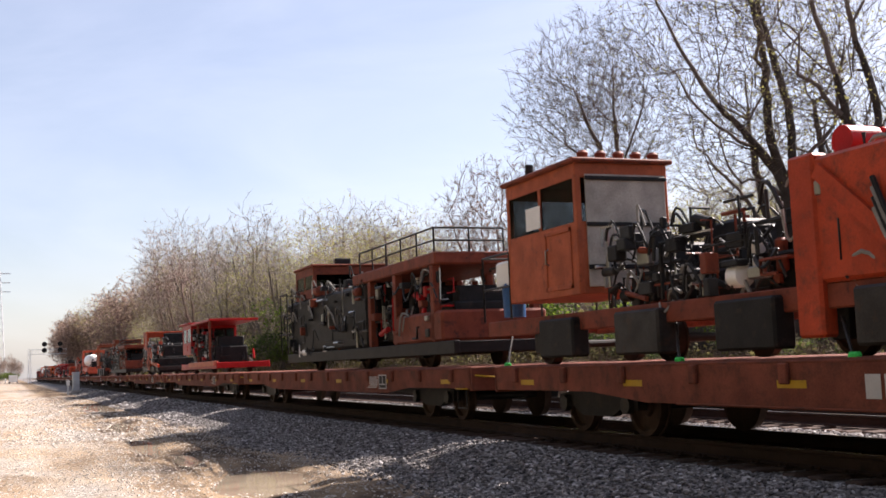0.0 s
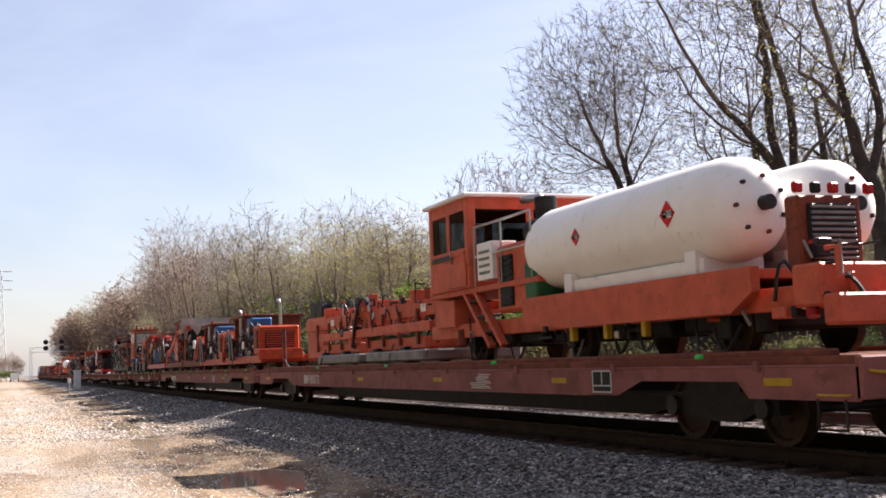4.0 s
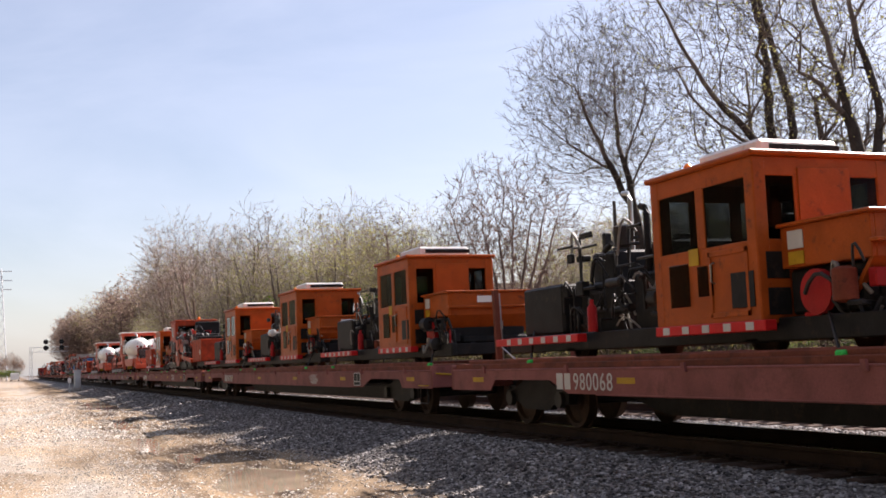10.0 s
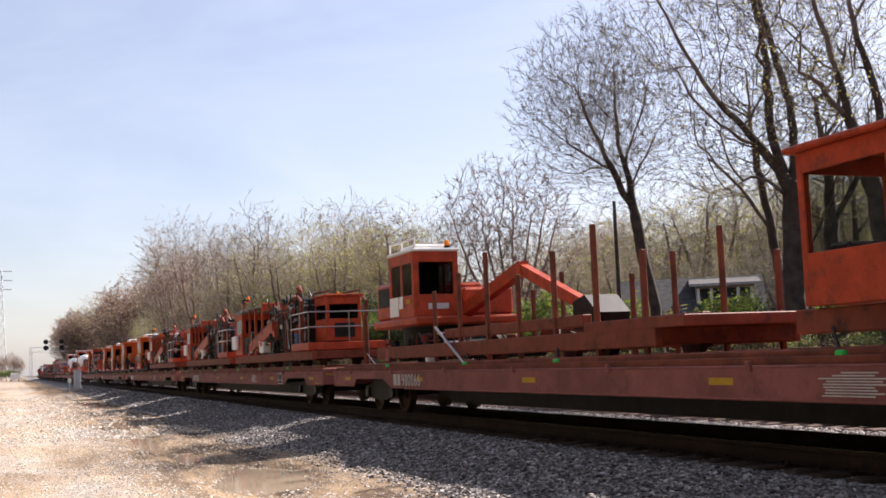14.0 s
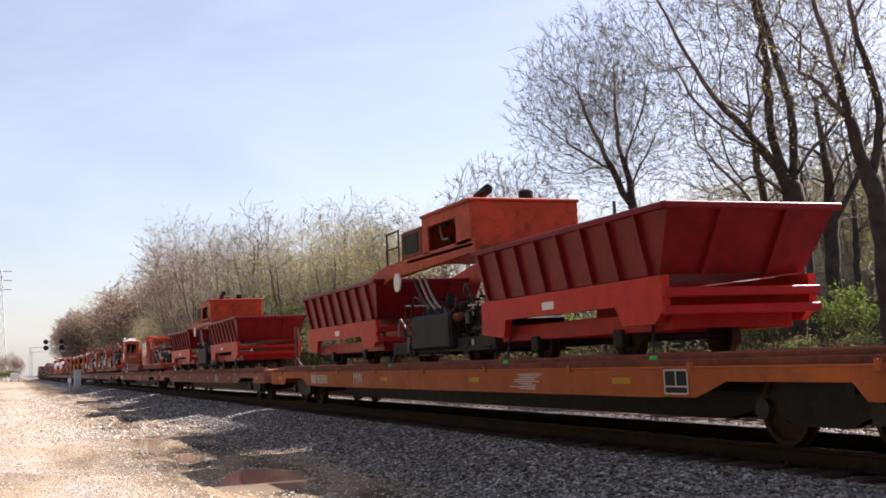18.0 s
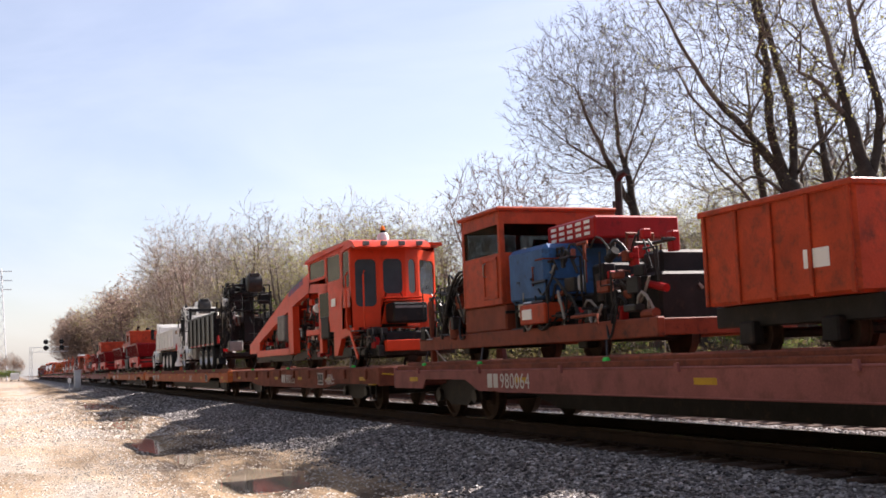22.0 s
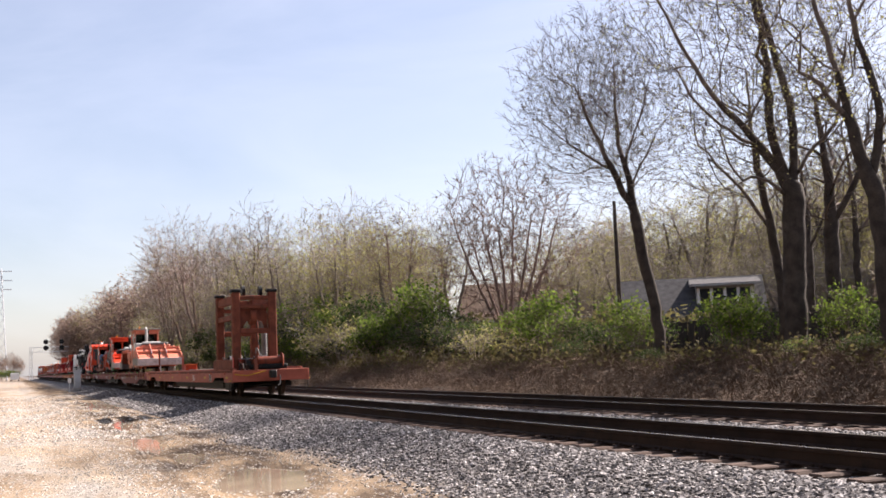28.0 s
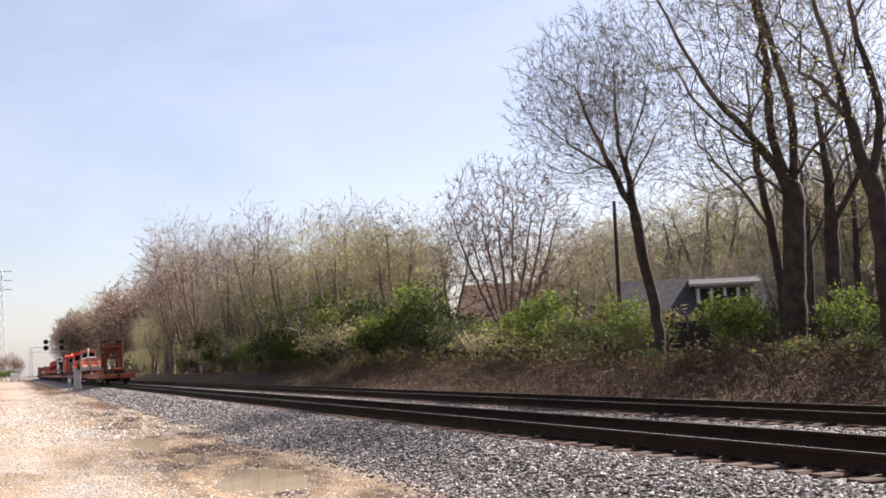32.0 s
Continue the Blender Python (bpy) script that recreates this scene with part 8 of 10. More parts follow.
def build_track(number, xc, lo, label):
    T = thing("railway_track_%d" % number, xc, 0, 0, label, "railway track", "tracks", "structure")
    ys = [lo, 0, 100, 200, 300, 400] + [400 + 20 * i for i in range(1, 26)]
    prof = rail_profile()
    n = len(prof)
    for sx in (-0.754, 0.754):
        v = [(line_x(y, xc + sx) + px, y, pz) for y in ys for px, pz in prof]
        f = [(j * n + (i + 1) % n, j * n + i, (j + 1) * n + i, (j + 1) * n + (i + 1) % n) for j in range(len(ys) - 1) for i in range(n)]
        g = G().add(v, f)
        rail = part("rail", g, M_RAIL, T, "rusty steel rail with a worn head")
        v = [(line_x(y, xc + sx) + px, y, 0.003) for y in ys for px in (-0.026, 0.026)]
        part("rail_head", G().add(v, [(2 * j, 2 * j + 1, 2 * j + 3, 2 * j + 2) for j in range(len(ys) - 1)]), M_RAILHEAD, rail, "polished running surface")
    R = random.Random(number)
    variants = []
    for k in range(4):
        g = G().box(-1.3, 1.3, -0.115 + R.uniform(-0.006, 0.006), 0.115 + R.uniform(-0.006, 0.006), -0.09, 0.09, 0.015 + 0.008 * k)
        variants.append(g.mesh("tie", M_TIE))
    plate = G().box(-0.17, 0.17, -0.09, 0.09, -0.01, 0.012, 0.004)
    for sx in (-0.11, 0.11):
        for sy in (-0.06, 0.06):
            plate.box(sx - 0.018, sx + 0.018, sy - 0.018, sy + 0.018, 0.01, 0.045, 0.006)
    plate_me = plate.mesh("tie_plate", M_RAIL)
    for i in range(44):
        y = 4.0 + i * 0.52
        tie = new("tie", variants[R.randrange(4)])
        tie.parent = T
        tie.location = (R.uniform(-0.05, 0.05), y + R.uniform(-0.03, 0.03), -0.292 + R.uniform(-0.008, 0.008))
        tie.rotation_euler = (R.uniform(-0.012, 0.012), R.uniform(-0.008, 0.008), R.uniform(-0.02, 0.02))
        if i < 24 and number == 1:
            for sx in (-0.754, 0.754):
                p = new("tie_plate", plate_me)
                p.parent = T
                p.location = (sx, y, -0.2)
    g = G()
    for i in range(726):
        y = 4.0 + (44 + i) * 0.52
        c = line_x(y, xc)
        g.box(c - 1.3, c + 1.3, y - 0.11, y + 0.11, -0.38, -0.205, 0.01)
    far = part("far_ties", g, M_TIE, T, "weathered timber ties")
    tagged(far, kind="stuff")
    return T


build_track(1, XC, -60, "main track of rusty rails on weathered ties in grey ballast")
build_track(2, XC2, -60, "second track beside the first, rusty rails on weathered ties")


def scatter_stones(name, spots, size0, size1, material, label, seed, lift=0.3):
    """Loose stones as small uneven solids, joined into one mesh."""
    R = np.random.default_rng(seed)
    n = len(spots)
    base = np.array([(-1, -1, -1), (1, -1, -1), (1, 1, -1), (-1, 1, -1), (-1, -1, 1), (1, -1, 1), (1, 1, 1), (-1, 1, 1)], float) * 0.62
    f0 = np.array([(3, 2, 1, 0), (4, 5, 6, 7), (0, 1, 5, 4), (1, 2, 6, 5), (2, 3, 7, 6), (3, 0, 4, 7)])
    s = R.uniform(size0, size1, (n, 1, 1)) * R.uniform(0.65, 1.25, (n, 1, 3)) * 0.5
    v = (base[None] * R.uniform(0.55, 1.25, (n, 8, 3))) * s
    q = R.normal(size=(n, 4))
    q /= np.linalg.norm(q, axis=1, keepdims=True)
    w, x, y, z = q.T
    rot = np.stack([np.stack([1 - 2 * (y * y + z * z), 2 * (x * y - z * w), 2 * (x * z + y * w)], -1),
                    np.stack([2 * (x * y + z * w), 1 - 2 * (x * x + z * z), 2 * (y * z - x * w)], -1),
                    np.stack([2 * (x * z - y * w), 2 * (y * z + x * w), 1 - 2 * (x * x + y * y)], -1)], -2)
    v = np.einsum("nij,nkj->nki", rot, v)
    v[:, :, 2] *= 0.6
    v += np.array(spots)[:, None, :]
    v[:, :, 2] += s[:, :, 2] * lift
    f = (f0[None] + 8 * np.arange(n)[:, None, None]).reshape(-1, 4)
    me = bpy.data.meshes.new(name)
    me.from_pydata(v.reshape(-1, 3).tolist(), [], f.tolist())
    me.materials.append(material)
    return tagged(new(name, me), label, "stones", kind="stuff")


def spots_in(n, x0, x1, y0, y1, seed, power=1.6):
    """Random places, thicker towards y0."""
    R = random.Random(seed)
    out = []
    for i in range(n):
        x = R.uniform(x0, x1)
        y = y0 + (y1 - y0) * R.random() ** power
        out.append((x, y, ground_z(x, y)))
    return out


def shoulder_spots(n, seed):
    """Places on the ballast shoulder, thinning out unevenly on to the dirt."""
    out = []
    for x, y, z in spots_in(int(n * 1.5), 3.7, 7.5, 6.5, 46, seed):
        edge = 5.2 + 0.75 * noise.noise(Vector((y * 0.22, 3.1, 0))) + 0.4 * noise.noise(Vector((y * 0.9, x * 0.5, 7)))
        if random.Random(len(out) + seed).random() < smooth(edge - 0.75, edge + 0.45, x) and len(out) < n:
            out.append((x, y, z))
        elif x > edge + 0.45 and len(out) < n:
            out.append((x, y, z))
    return out


scatter_stones("ballast", shoulder_spots(46000, 1), 0.036, 0.082, M_STONE, "grey crushed ballast stones on the shoulder", 1)
scatter_stones("ballast", spots_in(13000, 4.9, 7.5, 40, 120, 8, 1.3), 0.08, 0.15, M_STONE, "grey crushed ballast stones farther along the shoulder", 8)
scatter_stones("ballast", spots_in(15000, 9.7, 12.0, 7, 60, 2), 0.035, 0.075, M_STONE, "grey ballast stones between the tracks", 2)
scatter_stones("ballast", spots_in(6000, 7.5, 9.6, 8, 30, 3), 0.035, 0.06, M_STONE, "grey ballast stones between the rails", 3, -0.2)
scatter_stones("ballast", spots_in(4000, 14.4, 16.3, 9, 60, 4), 0.035, 0.075, M_STONE, "grey ballast stones beyond the tracks", 4)
scatter_stones("gravel", spots_in(16000, -3.5, 2.2, 11, 36, 5), 0.015, 0.05, M_PEBBLE, "pale loose gravel on the dirt", 5, 0.1)
scatter_stones("gravel", spots_in(9000, 1.5, 6.0, 9, 34, 6), 0.02, 0.055, M_PEBBLE, "pale loose gravel at the edge of the dirt track", 6, 0.1)

scatter_stones("gravel", spots_in(11000, -4.0, 4.6, 30, 100, 9, 1.3), 0.04, 0.11, M_PEBBLE, "pale gravel farther along the dirt road", 9, 0.1)

# ---- trees and shrubs ----


class Wood:
    """Branches as tapering tubes, made with simple loops."""

    def __init__(self, seed, thick=0.085):
        self.setup(seed, thick)

    def setup(self, seed, thick):
        self.thick = thick
        self.R = random.Random(seed)
        self.v, self.f, self.tips = [], [], []
        self.tv, self.tf = [], []

    def limb(self, pts, r0, r1, n):
        V, F = (self.tv, self.tf) if r0 > self.thick else (self.v, self.f)
        o = len(V)
        m = len(pts)
        for i, p in enumerate(pts):
            d = pts[min(i + 1, m - 1)] - pts[max(i - 1, 0)]
            d.normalize()
            s = d.cross(Vector((0.37, 0.91, 0.18)))
            s.normalize()
            u = d.cross(s)
            r = r0 + (r1 - r0) * i / (m - 1)
            for k in range(n):
                a = 2 * math.pi * k / n
                V.append(p + s * (r * math.cos(a)) + u * (r * math.sin(a)))
        for i in range(m - 1):
            for k in range(n):
                a, b = o + i * n + k, o + i * n + (k + 1) % n
                F.append((a, b, b + n, a + n))

    def grow(self, p, d, length, r, level, up=0.25, kids=(5, 5, 5, 4), spread=0.75, wob=0.16, taper=0.45, rmin=0.007):
        R = self.R
        seg = 4 if level > 1 else (3 if level == 1 else 2)
        pts = [p.copy()]
        d = d.normalized()
        for i in range(seg):
            d = (d + Vector((R.gauss(0, wob), R.gauss(0, wob), R.gauss(0, wob * 0.7) + up * 0.22))).normalized()
            pts.append(pts[-1] + d * (length / seg))
        self.limb(pts, max(r, rmin), max(r * taper, rmin * 0.7), 7 if r > 0.12 else (5 if r > 0.04 else 3))
        if level == 0:
            self.tips.append((pts[-1], d))
            return
        n = kids[-level] if level <= len(kids) else kids[0]
        for i in range(n):
            t = (0.25 + 0.75 * (i + R.random()) / n) if i < n - 1 else 1.0
            k = min(int(t * seg), seg - 1)
            q = pts[k].lerp(pts[k + 1], t * seg - k)
            side = Vector((R.gauss(0, 1), R.gauss(0, 1), R.gauss(0, 0.6)))
            side -= d * side.dot(d)
            side.normalize()
            sp = spread * R.uniform(0.5, 1.2) if i < n - 1 else spread * 0.25
            nd = d * math.cos(sp) + side * math.sin(sp)
            nd.z += up * 0.3
            rr = r * (1 - (1 - taper) * t) * R.uniform(0.45, 0.7)
            self.grow(q, nd, length * R.uniform(0.5, 0.78), rr, level - 1, up, kids, spread, wob * 1.08, taper, rmin)

    def mesh(self, name, material, trunk=False):
        me = bpy.data.meshes.new(name)
        me.from_pydata([tuple(p) for p in (self.tv if trunk else self.v)], [], self.tf if trunk else self.f)
        me.materials.append(material)
        me.shade_smooth()
        return me

class CrownWood(Wood):
    """A tree whose branches reach out from given stems to fill rounded crowns."""

    def __init__(self, seed, base, thick=0.085):
        self.setup(seed, thick)
        self.base, self.taper = base, 0.6
        self.N = np.random.default_rng(seed)
        self.pos = np.zeros((40000, 3))
        self.path = np.zeros(40000)
        self.parent = [-1]
        self.way = [Vector((0, 0, 1))]
        self.count = 1

    def stem(self, pts):
        """A stem or main limb along the given points, set on the nearest node there is."""
        a = Vector(pts[0])
        at = int(np.argmin(np.linalg.norm(self.pos[:self.count] - np.array(a), axis=1)))
        n = len(pts) - 1
        for i in range(n):
            p0, p1 = Vector(pts[max(i - 1, 0)]), Vector(pts[i])
            p2, p3 = Vector(pts[i + 1]), Vector(pts[min(i + 2, n)])
            k = max(2, int((p2 - p1).length / 0.4))
            for j in range(1, k + 1):
                t = j / k
                q = 0.5 * ((2 * p1) + (p2 - p0) * t + (2 * p0 - 5 * p1 + 4 * p2 - p3) * t * t + (3 * p1 - p0 - 3 * p2 + p3) * t ** 3)
                q += Vector(self.N.normal(0, 0.025, 3))
                at = self.node(at, q)

    def node(self, at, q):
        d = q - Vector(self.pos[at])
        self.pos[self.count] = q
        self.path[self.count] = self.path[at] + d.length
        self.parent.append(at)
        self.way.append(d.normalized() if d.length > 1e-6 else self.way[at])
        self.count += 1
        return self.count - 1

    def fill(self, centre, rx, ry, rz, n, low, bias=0.35, step=0.4, shell=0.45):
        """n branch ends within an ellipsoid, those above the height low."""
        c = np.array(centre)
        out = []
        while len(out) < n:
            u = self.N.normal(size=3)
            u /= np.linalg.norm(u)
            r = self.N.random() ** shell
            p = c + u * r * np.array((rx, ry, rz)) * (1 + 0.13 * noise.noise(Vector(u) * 2.2))
            if p[2] > low:
                out.append(p)
        root = self.pos[self.count - 1].copy()
        out.sort(key=lambda p: self.cost(p))
        for p in out:
            m = self.count
            d = np.linalg.norm(self.pos[:m] - p, axis=1) + bias * self.path[:m] + 0.9 * np.maximum(0, self.pos[:m, 2] - p[2])
            d[:4] += 50
            at = int(np.argmin(d))
            a, b = Vector(self.pos[at]), Vector(p)
            L = (b - a).length
            if L < 0.03:
                continue
            ctl = a + self.way[at] * 0.2 * L + (b - a) * 0.35
            ctl.z -= 0.05 * L
            k = max(1, int(L / step))
            for j in range(1, k + 1):
                t = j / k
                q = a * (1 - t) ** 2 + ctl * 2 * t * (1 - t) + b * t * t
                if j < k:
                    q += Vector(self.N.normal(0, 0.03 * L / k + 0.006, 3))
                at = self.node(at, q)
        return self

    def cost(self, p):
        return np.linalg.norm(self.pos[:self.count] - p, axis=1).min() * 0.6 + 0.4 * self.N.random() * 4

    def finish(self, rmin, twigs, length):
        """Give every branch its girth by what it carries, and tubes along the chains; fine twigs at the ends."""
        m = self.count
        load = np.zeros(m)
        kids = [[] for i in range(m)]
        for i in range(m - 1, 0, -1):
            if not kids[i]:
                load[i] += 1
            load[self.parent[i]] += load[i]
            kids[self.parent[i]].append(i)
        rad = np.maximum(rmin, self.base * (load / load[0]) ** self.taper)
        starts = [(0, -1)]
        while starts:
            i, frm = starts.pop()
            chain = [frm] if frm >= 0 else []
            while True:
                chain.append(i)
                if not kids[i]:
                    break
                kids[i].sort(key=lambda k: -load[k])
                starts += [(k, i) for k in kids[i][1:]]
                i = kids[i][0]
            if len(chain) < 2:
                continue
            cut = [chain[0]]
            for q in range(1, len(chain)):
                a, b = rad[chain[q - 1]], rad[chain[q]]
                cut.append(chain[q])
                big = a > self.thick
                if big and b <= self.thick:
                    self.tube(cut, rad, True)
                    cut = [chain[q]]
            if len(cut) > 1:
                self.tube(cut, rad, rad[cut[0]] > self.thick)
        R = self.R
        for i in range(1, m):
            if rad[i] > 0.03 + rmin:
                continue
            tip = not kids[i]
            if tip:
                self.tips.append((Vector(self.pos[i]), self.way[i]))
            for k in range(twigs if tip else (1 if R.random() < 0.5 * twigs / 3 else 0)):
                d = (self.way[i] + Vector((R.gauss(0, 0.38), R.gauss(0, 0.38), R.gauss(0.15, 0.3)))).normalized()
                L = length * R.uniform(0.5, 1.3)
                a = Vector(self.pos[i])
                b = a + d * L * 0.55
                c = b + (d + Vector((R.gauss(0, 0.25), R.gauss(0, 0.25), R.gauss(0.1, 0.2)))).normalized() * L * 0.45
                self.limb([a, b, c], rmin * 0.9, rmin * 0.45, 3)
        return self

    def tube(self, chain, rad, trunk):
        V, F = (self.tv, self.tf) if trunk else (self.v, self.f)
        r0 = rad[chain[1]] if len(chain) > 1 else rad[chain[0]]
        n = 9 if r0 > 0.15 else (6 if r0 > 0.05 else 3)
        o = len(V)
        m = len(chain)
        for i, c in enumerate(chain):
            d = Vector(self.pos[chain[min(i + 1, m - 1)]] - self.pos[chain[max(i - 1, 0)]])
            d.normalize()
            s = d.cross(Vector((0.37, 0.91, 0.18)))
            s.normalize()
            u = d.cross(s)
            r = min(rad[c], r0 * 1.15) if i == 0 else rad[c]
            if c == 0:
                r = rad[c] * 1.25
            p = Vector(self.pos[c])
            for k in range(n):
                a = 2 * math.pi * k / n
                V.append(p + s * (r * math.cos(a)) + u * (r * math.sin(a)))
        for i in range(m - 1):
            for k in range(n):
                a, b = o + i * n + k, o + i * n + (k + 1) % n
                F.append((a, b, b + n, a + n))


def leaves_mesh(name, spots, size, count, spread, material, seed):
    """Small leaf blades about the given tips."""
    R = random.Random(seed)
    v, f = [], []
    for p, d in spots:
        for k in range(count):
            c = p + Vector((R.gauss(0, spread), R.gauss(0, spread), R.gauss(0, spread)))
            a = Vector((R.gauss(0, 1), R.gauss(0, 1), R.gauss(0, 0.7))).normalized()
            b = a.cross(Vector((R.gauss(0, 1), R.gauss(0, 1), R.gauss(0, 1)))).normalized()
            s = size * R.uniform(0.6, 1.3)
            o = len(v)
            v += [tuple(c - a * s), tuple(c + b * s * 0.5), tuple(c + a * s), tuple(c - b * s * 0.5)]
            f.append((o, o + 1, o + 2, o + 3))
    me = bpy.data.meshes.new(name)
    me.from_pydata(v, [], f)
    me.materials.append(material)
    return me


def tree_thing(name, wood, x, y, z, label, category, group, bark, leaf=None):
    """A tree: trunk and limbs are one mesh, the young leaves another."""
    T = tagged(new(name), label, category, group)
    T.location = (x, y, z)
    if wood.tv:
        t = new("trunk", wood.mesh("trunk", M_WOODBARK if bark is M_TWIG else bark, True))
        t.parent = T
    t = new("branch_crown", wood.mesh("branch_crown", M_NEARTWIG if bark is M_BARK else bark))
    t.parent = T
    if leaf:
        size, count, spread, m, seed, keep = leaf
        R = random.Random(seed)
        tips = [q for q in wood.tips if R.random() < keep]
        c = new("crown", leaves_mesh("crown", tips, size, count, spread, m, seed))
        c.parent = T
    return T


TREES = "trees beside the railway"


def right_of_view(a, up, away=0.0):
    """A direction by how far it leans across the line of sight, upwards and away."""
    s = radians(21.3)
    return Vector((math.cos(s) * a + math.sin(s) * away, -math.sin(s) * a + math.cos(s) * away, up))


def ground_at(x, y):
    return ground_z(x, y) - 0.08


# tall slender tree with a fan of limbs
rv = right_of_view
tx, ty = 21.0, 33.5
w = CrownWood(11, 0.2)
w.stem([(0, 0, 0), rv(0.05, 1.3), rv(-0.1, 2.6), rv(-0.3, 3.7), rv(-0.5, 4.9), rv(-0.65, 6.2), rv(-0.82, 7.2), rv(-1.02, 8.0, 0.1), rv(-1.02, 9.4, 0.2), rv(-0.95, 11.2, 0.3)])
w.stem([rv(-0.58, 5.5), rv(-1.0, 6.3, -0.1), rv(-1.35, 7.1, -0.2), rv(-1.95, 8.5, -0.4), rv(-2.5, 10.0, -0.5)])
w.stem([rv(-0.68, 6.4), rv(-0.4, 6.9, 0.2), rv(0.0, 7.7, 0.4), rv(0.5, 8.5, 0.6), rv(1.1, 9.3, 0.7)])
w.stem([rv(-1.3, 7.0, -0.2), rv(-2.4, 7.9, 0.2), rv(-3.7, 9.0, 0.4)])
w.stem([rv(-0.85, 7.3), rv(-0.3, 8.8, -0.5), rv(0.2, 10.6, -0.8)])
w.fill(rv(-1.7, 9.5, 0.0), 3.3, 3.1, 3.4, 2600, 6.6)
w.fill(rv(-1.3, 6.9), 3.6, 2.6, 1.5, 260, 5.3)
w.finish(0.0065, 4, 0.42)
tree_thing("bare_tree", w, tx, ty, ground_at(tx, ty), "tall slender bare tree with a fine fan of twigs", "tree", TREES, M_BARK, (0.026, 3, 0.14, M_BUD, 5, 0.45))

# big dark tree: a short stout trunk, steep spreading limbs
tx, ty = 21.5, 26.9
w = CrownWood(12, 0.34)
w.taper = 0.68
w.stem([(0, 0, 0), rv(0.1, 1.2), rv(0.14, 2.4), rv(0.26, 4.3), rv(0.3, 5.5)])
w.stem([rv(0.24, 5.2), rv(-0.1, 5.8, 0.1), rv(-0.5, 6.5, 0.2), rv(-1.0, 7.2, 0.3), rv(-1.5, 7.7, 0.3), rv(-2.3, 9.1, 0.4), rv(-3.1, 10.8, 0.5), rv(-3.7, 12.6, 0.6)])
w.stem([rv(0.1, 5.6, 0.1), rv(-0.2, 6.6), rv(-0.27, 7.6), rv(-0.32, 9.3, -0.2), rv(-0.7, 11.3, -0.3), rv(-1.2, 13.4, -0.3)])
w.stem([rv(0.3, 5.5), rv(0.42, 6.6), rv(0.43, 7.8, 0.2), rv(0.1, 9.5, 0.3), rv(-0.25, 11.3, 0.4), rv(-0.3, 13.6, 0.4)])
w.stem([rv(0.3, 5.4), rv(0.7, 6.1, -0.2), rv(1.2, 6.6, -0.3), rv(1.6, 7.1, -0.4), rv(1.8, 8.2, -0.4), rv(2.1, 9.8, -0.5)])
w.stem([rv(0.24, 4.9), rv(-0.5, 5.4, -0.3), rv(-1.1, 5.5, -0.6), rv(-1.7, 5.2, -0.8), rv(-2.5, 5.0, -1.0)])
w.stem([rv(-0.6, 6.6, 0.2), rv(-1.6, 6.9, -0.4), rv(-2.8, 7.9, -0.8)])
w.fill(rv(-1.0, 11.2), 4.3, 4.2, 5.0, 2000, 6.6, 0.3)
w.fill(rv(-1.6, 6.4), 2.9, 2.4, 1.5, 260, 4.6, 0.3)
w.finish(0.007, 4, 0.48)
tree_thing("bare_tree", w, tx, ty, ground_at(tx, ty), "large dark bare tree with a stout forked trunk", "tree", TREES, M_BARK, (0.035, 5, 0.2, M_BUD, 5, 0.8))
# a slim stem close against it
tx, ty = 22.3, 28.4
w = CrownWood(19, 0.15)
w.stem([(0, 0, 0), rv(0.05, 2.0), rv(-0.05, 3.4), rv(-0.25, 5.0), rv(-0.5, 7.0), rv(-0.6, 9.4)])
w.stem([rv(-0.15, 4.2), rv(-0.9, 5.6, 0.4), rv(-1.8, 6.8, 0.6)])
w.fill(rv(-0.7, 8.0), 2.4, 2.4, 2.8, 300, 4.4, 0.3)
w.finish(0.008, 3, 0.45)
tree_thing("bare_tree", w, tx, ty, ground_at(tx, ty), "slim bare tree close beside the big one", "tree", TREES, M_BARK, (0.035, 3, 0.16, M_BUD, 9, 0.5))

# leaning tree
tx, ty = 20.6, 21.9
w = CrownWood(13, 0.24)
w.taper = 0.68
w.stem([(0, 0, 0), rv(-0.12, 1.5), rv(-0.12, 2.7), rv(-0.16, 3.9), rv(-0.32, 4.8), rv(-0.6, 5.7), rv(-0.78, 6.9), rv(-0.95, 7.6), rv(-1.3, 9.1), rv(-1.8, 11.5)])
w.stem([rv(-0.28, 4.7), rv(-0.08, 5.6), rv(0.06, 6.8), rv(-0.2, 8.1), rv(-0.5, 9.4), rv(-0.5, 11.4)])
w.stem([rv(-0.72, 6.2), rv(-1.1, 6.8), rv(-1.4, 7.3), rv(-1.9, 7.65), rv(-2.4, 8.3)])
w.stem([rv(-0.1, 5.5), rv(0.6, 6.6, -0.3), rv(1.1, 8.2, -0.5)])
w.fill(rv(-0.9, 9.8), 2.9, 3.2, 3.9, 700, 5.8, 0.3)
w.fill(rv(-1.5, 7.2), 1.3, 1.6, 1.2, 90, 5.6, 0.3)
w.finish(0.0075, 3, 0.45)
tree_thing("leaning_tree", w, tx, ty, ground_at(tx, ty), "leaning tree with a dark trunk and sparse young leaves", "tree", TREES, M_BARK, (0.045, 6, 0.22, M_BUD, 6, 0.85))

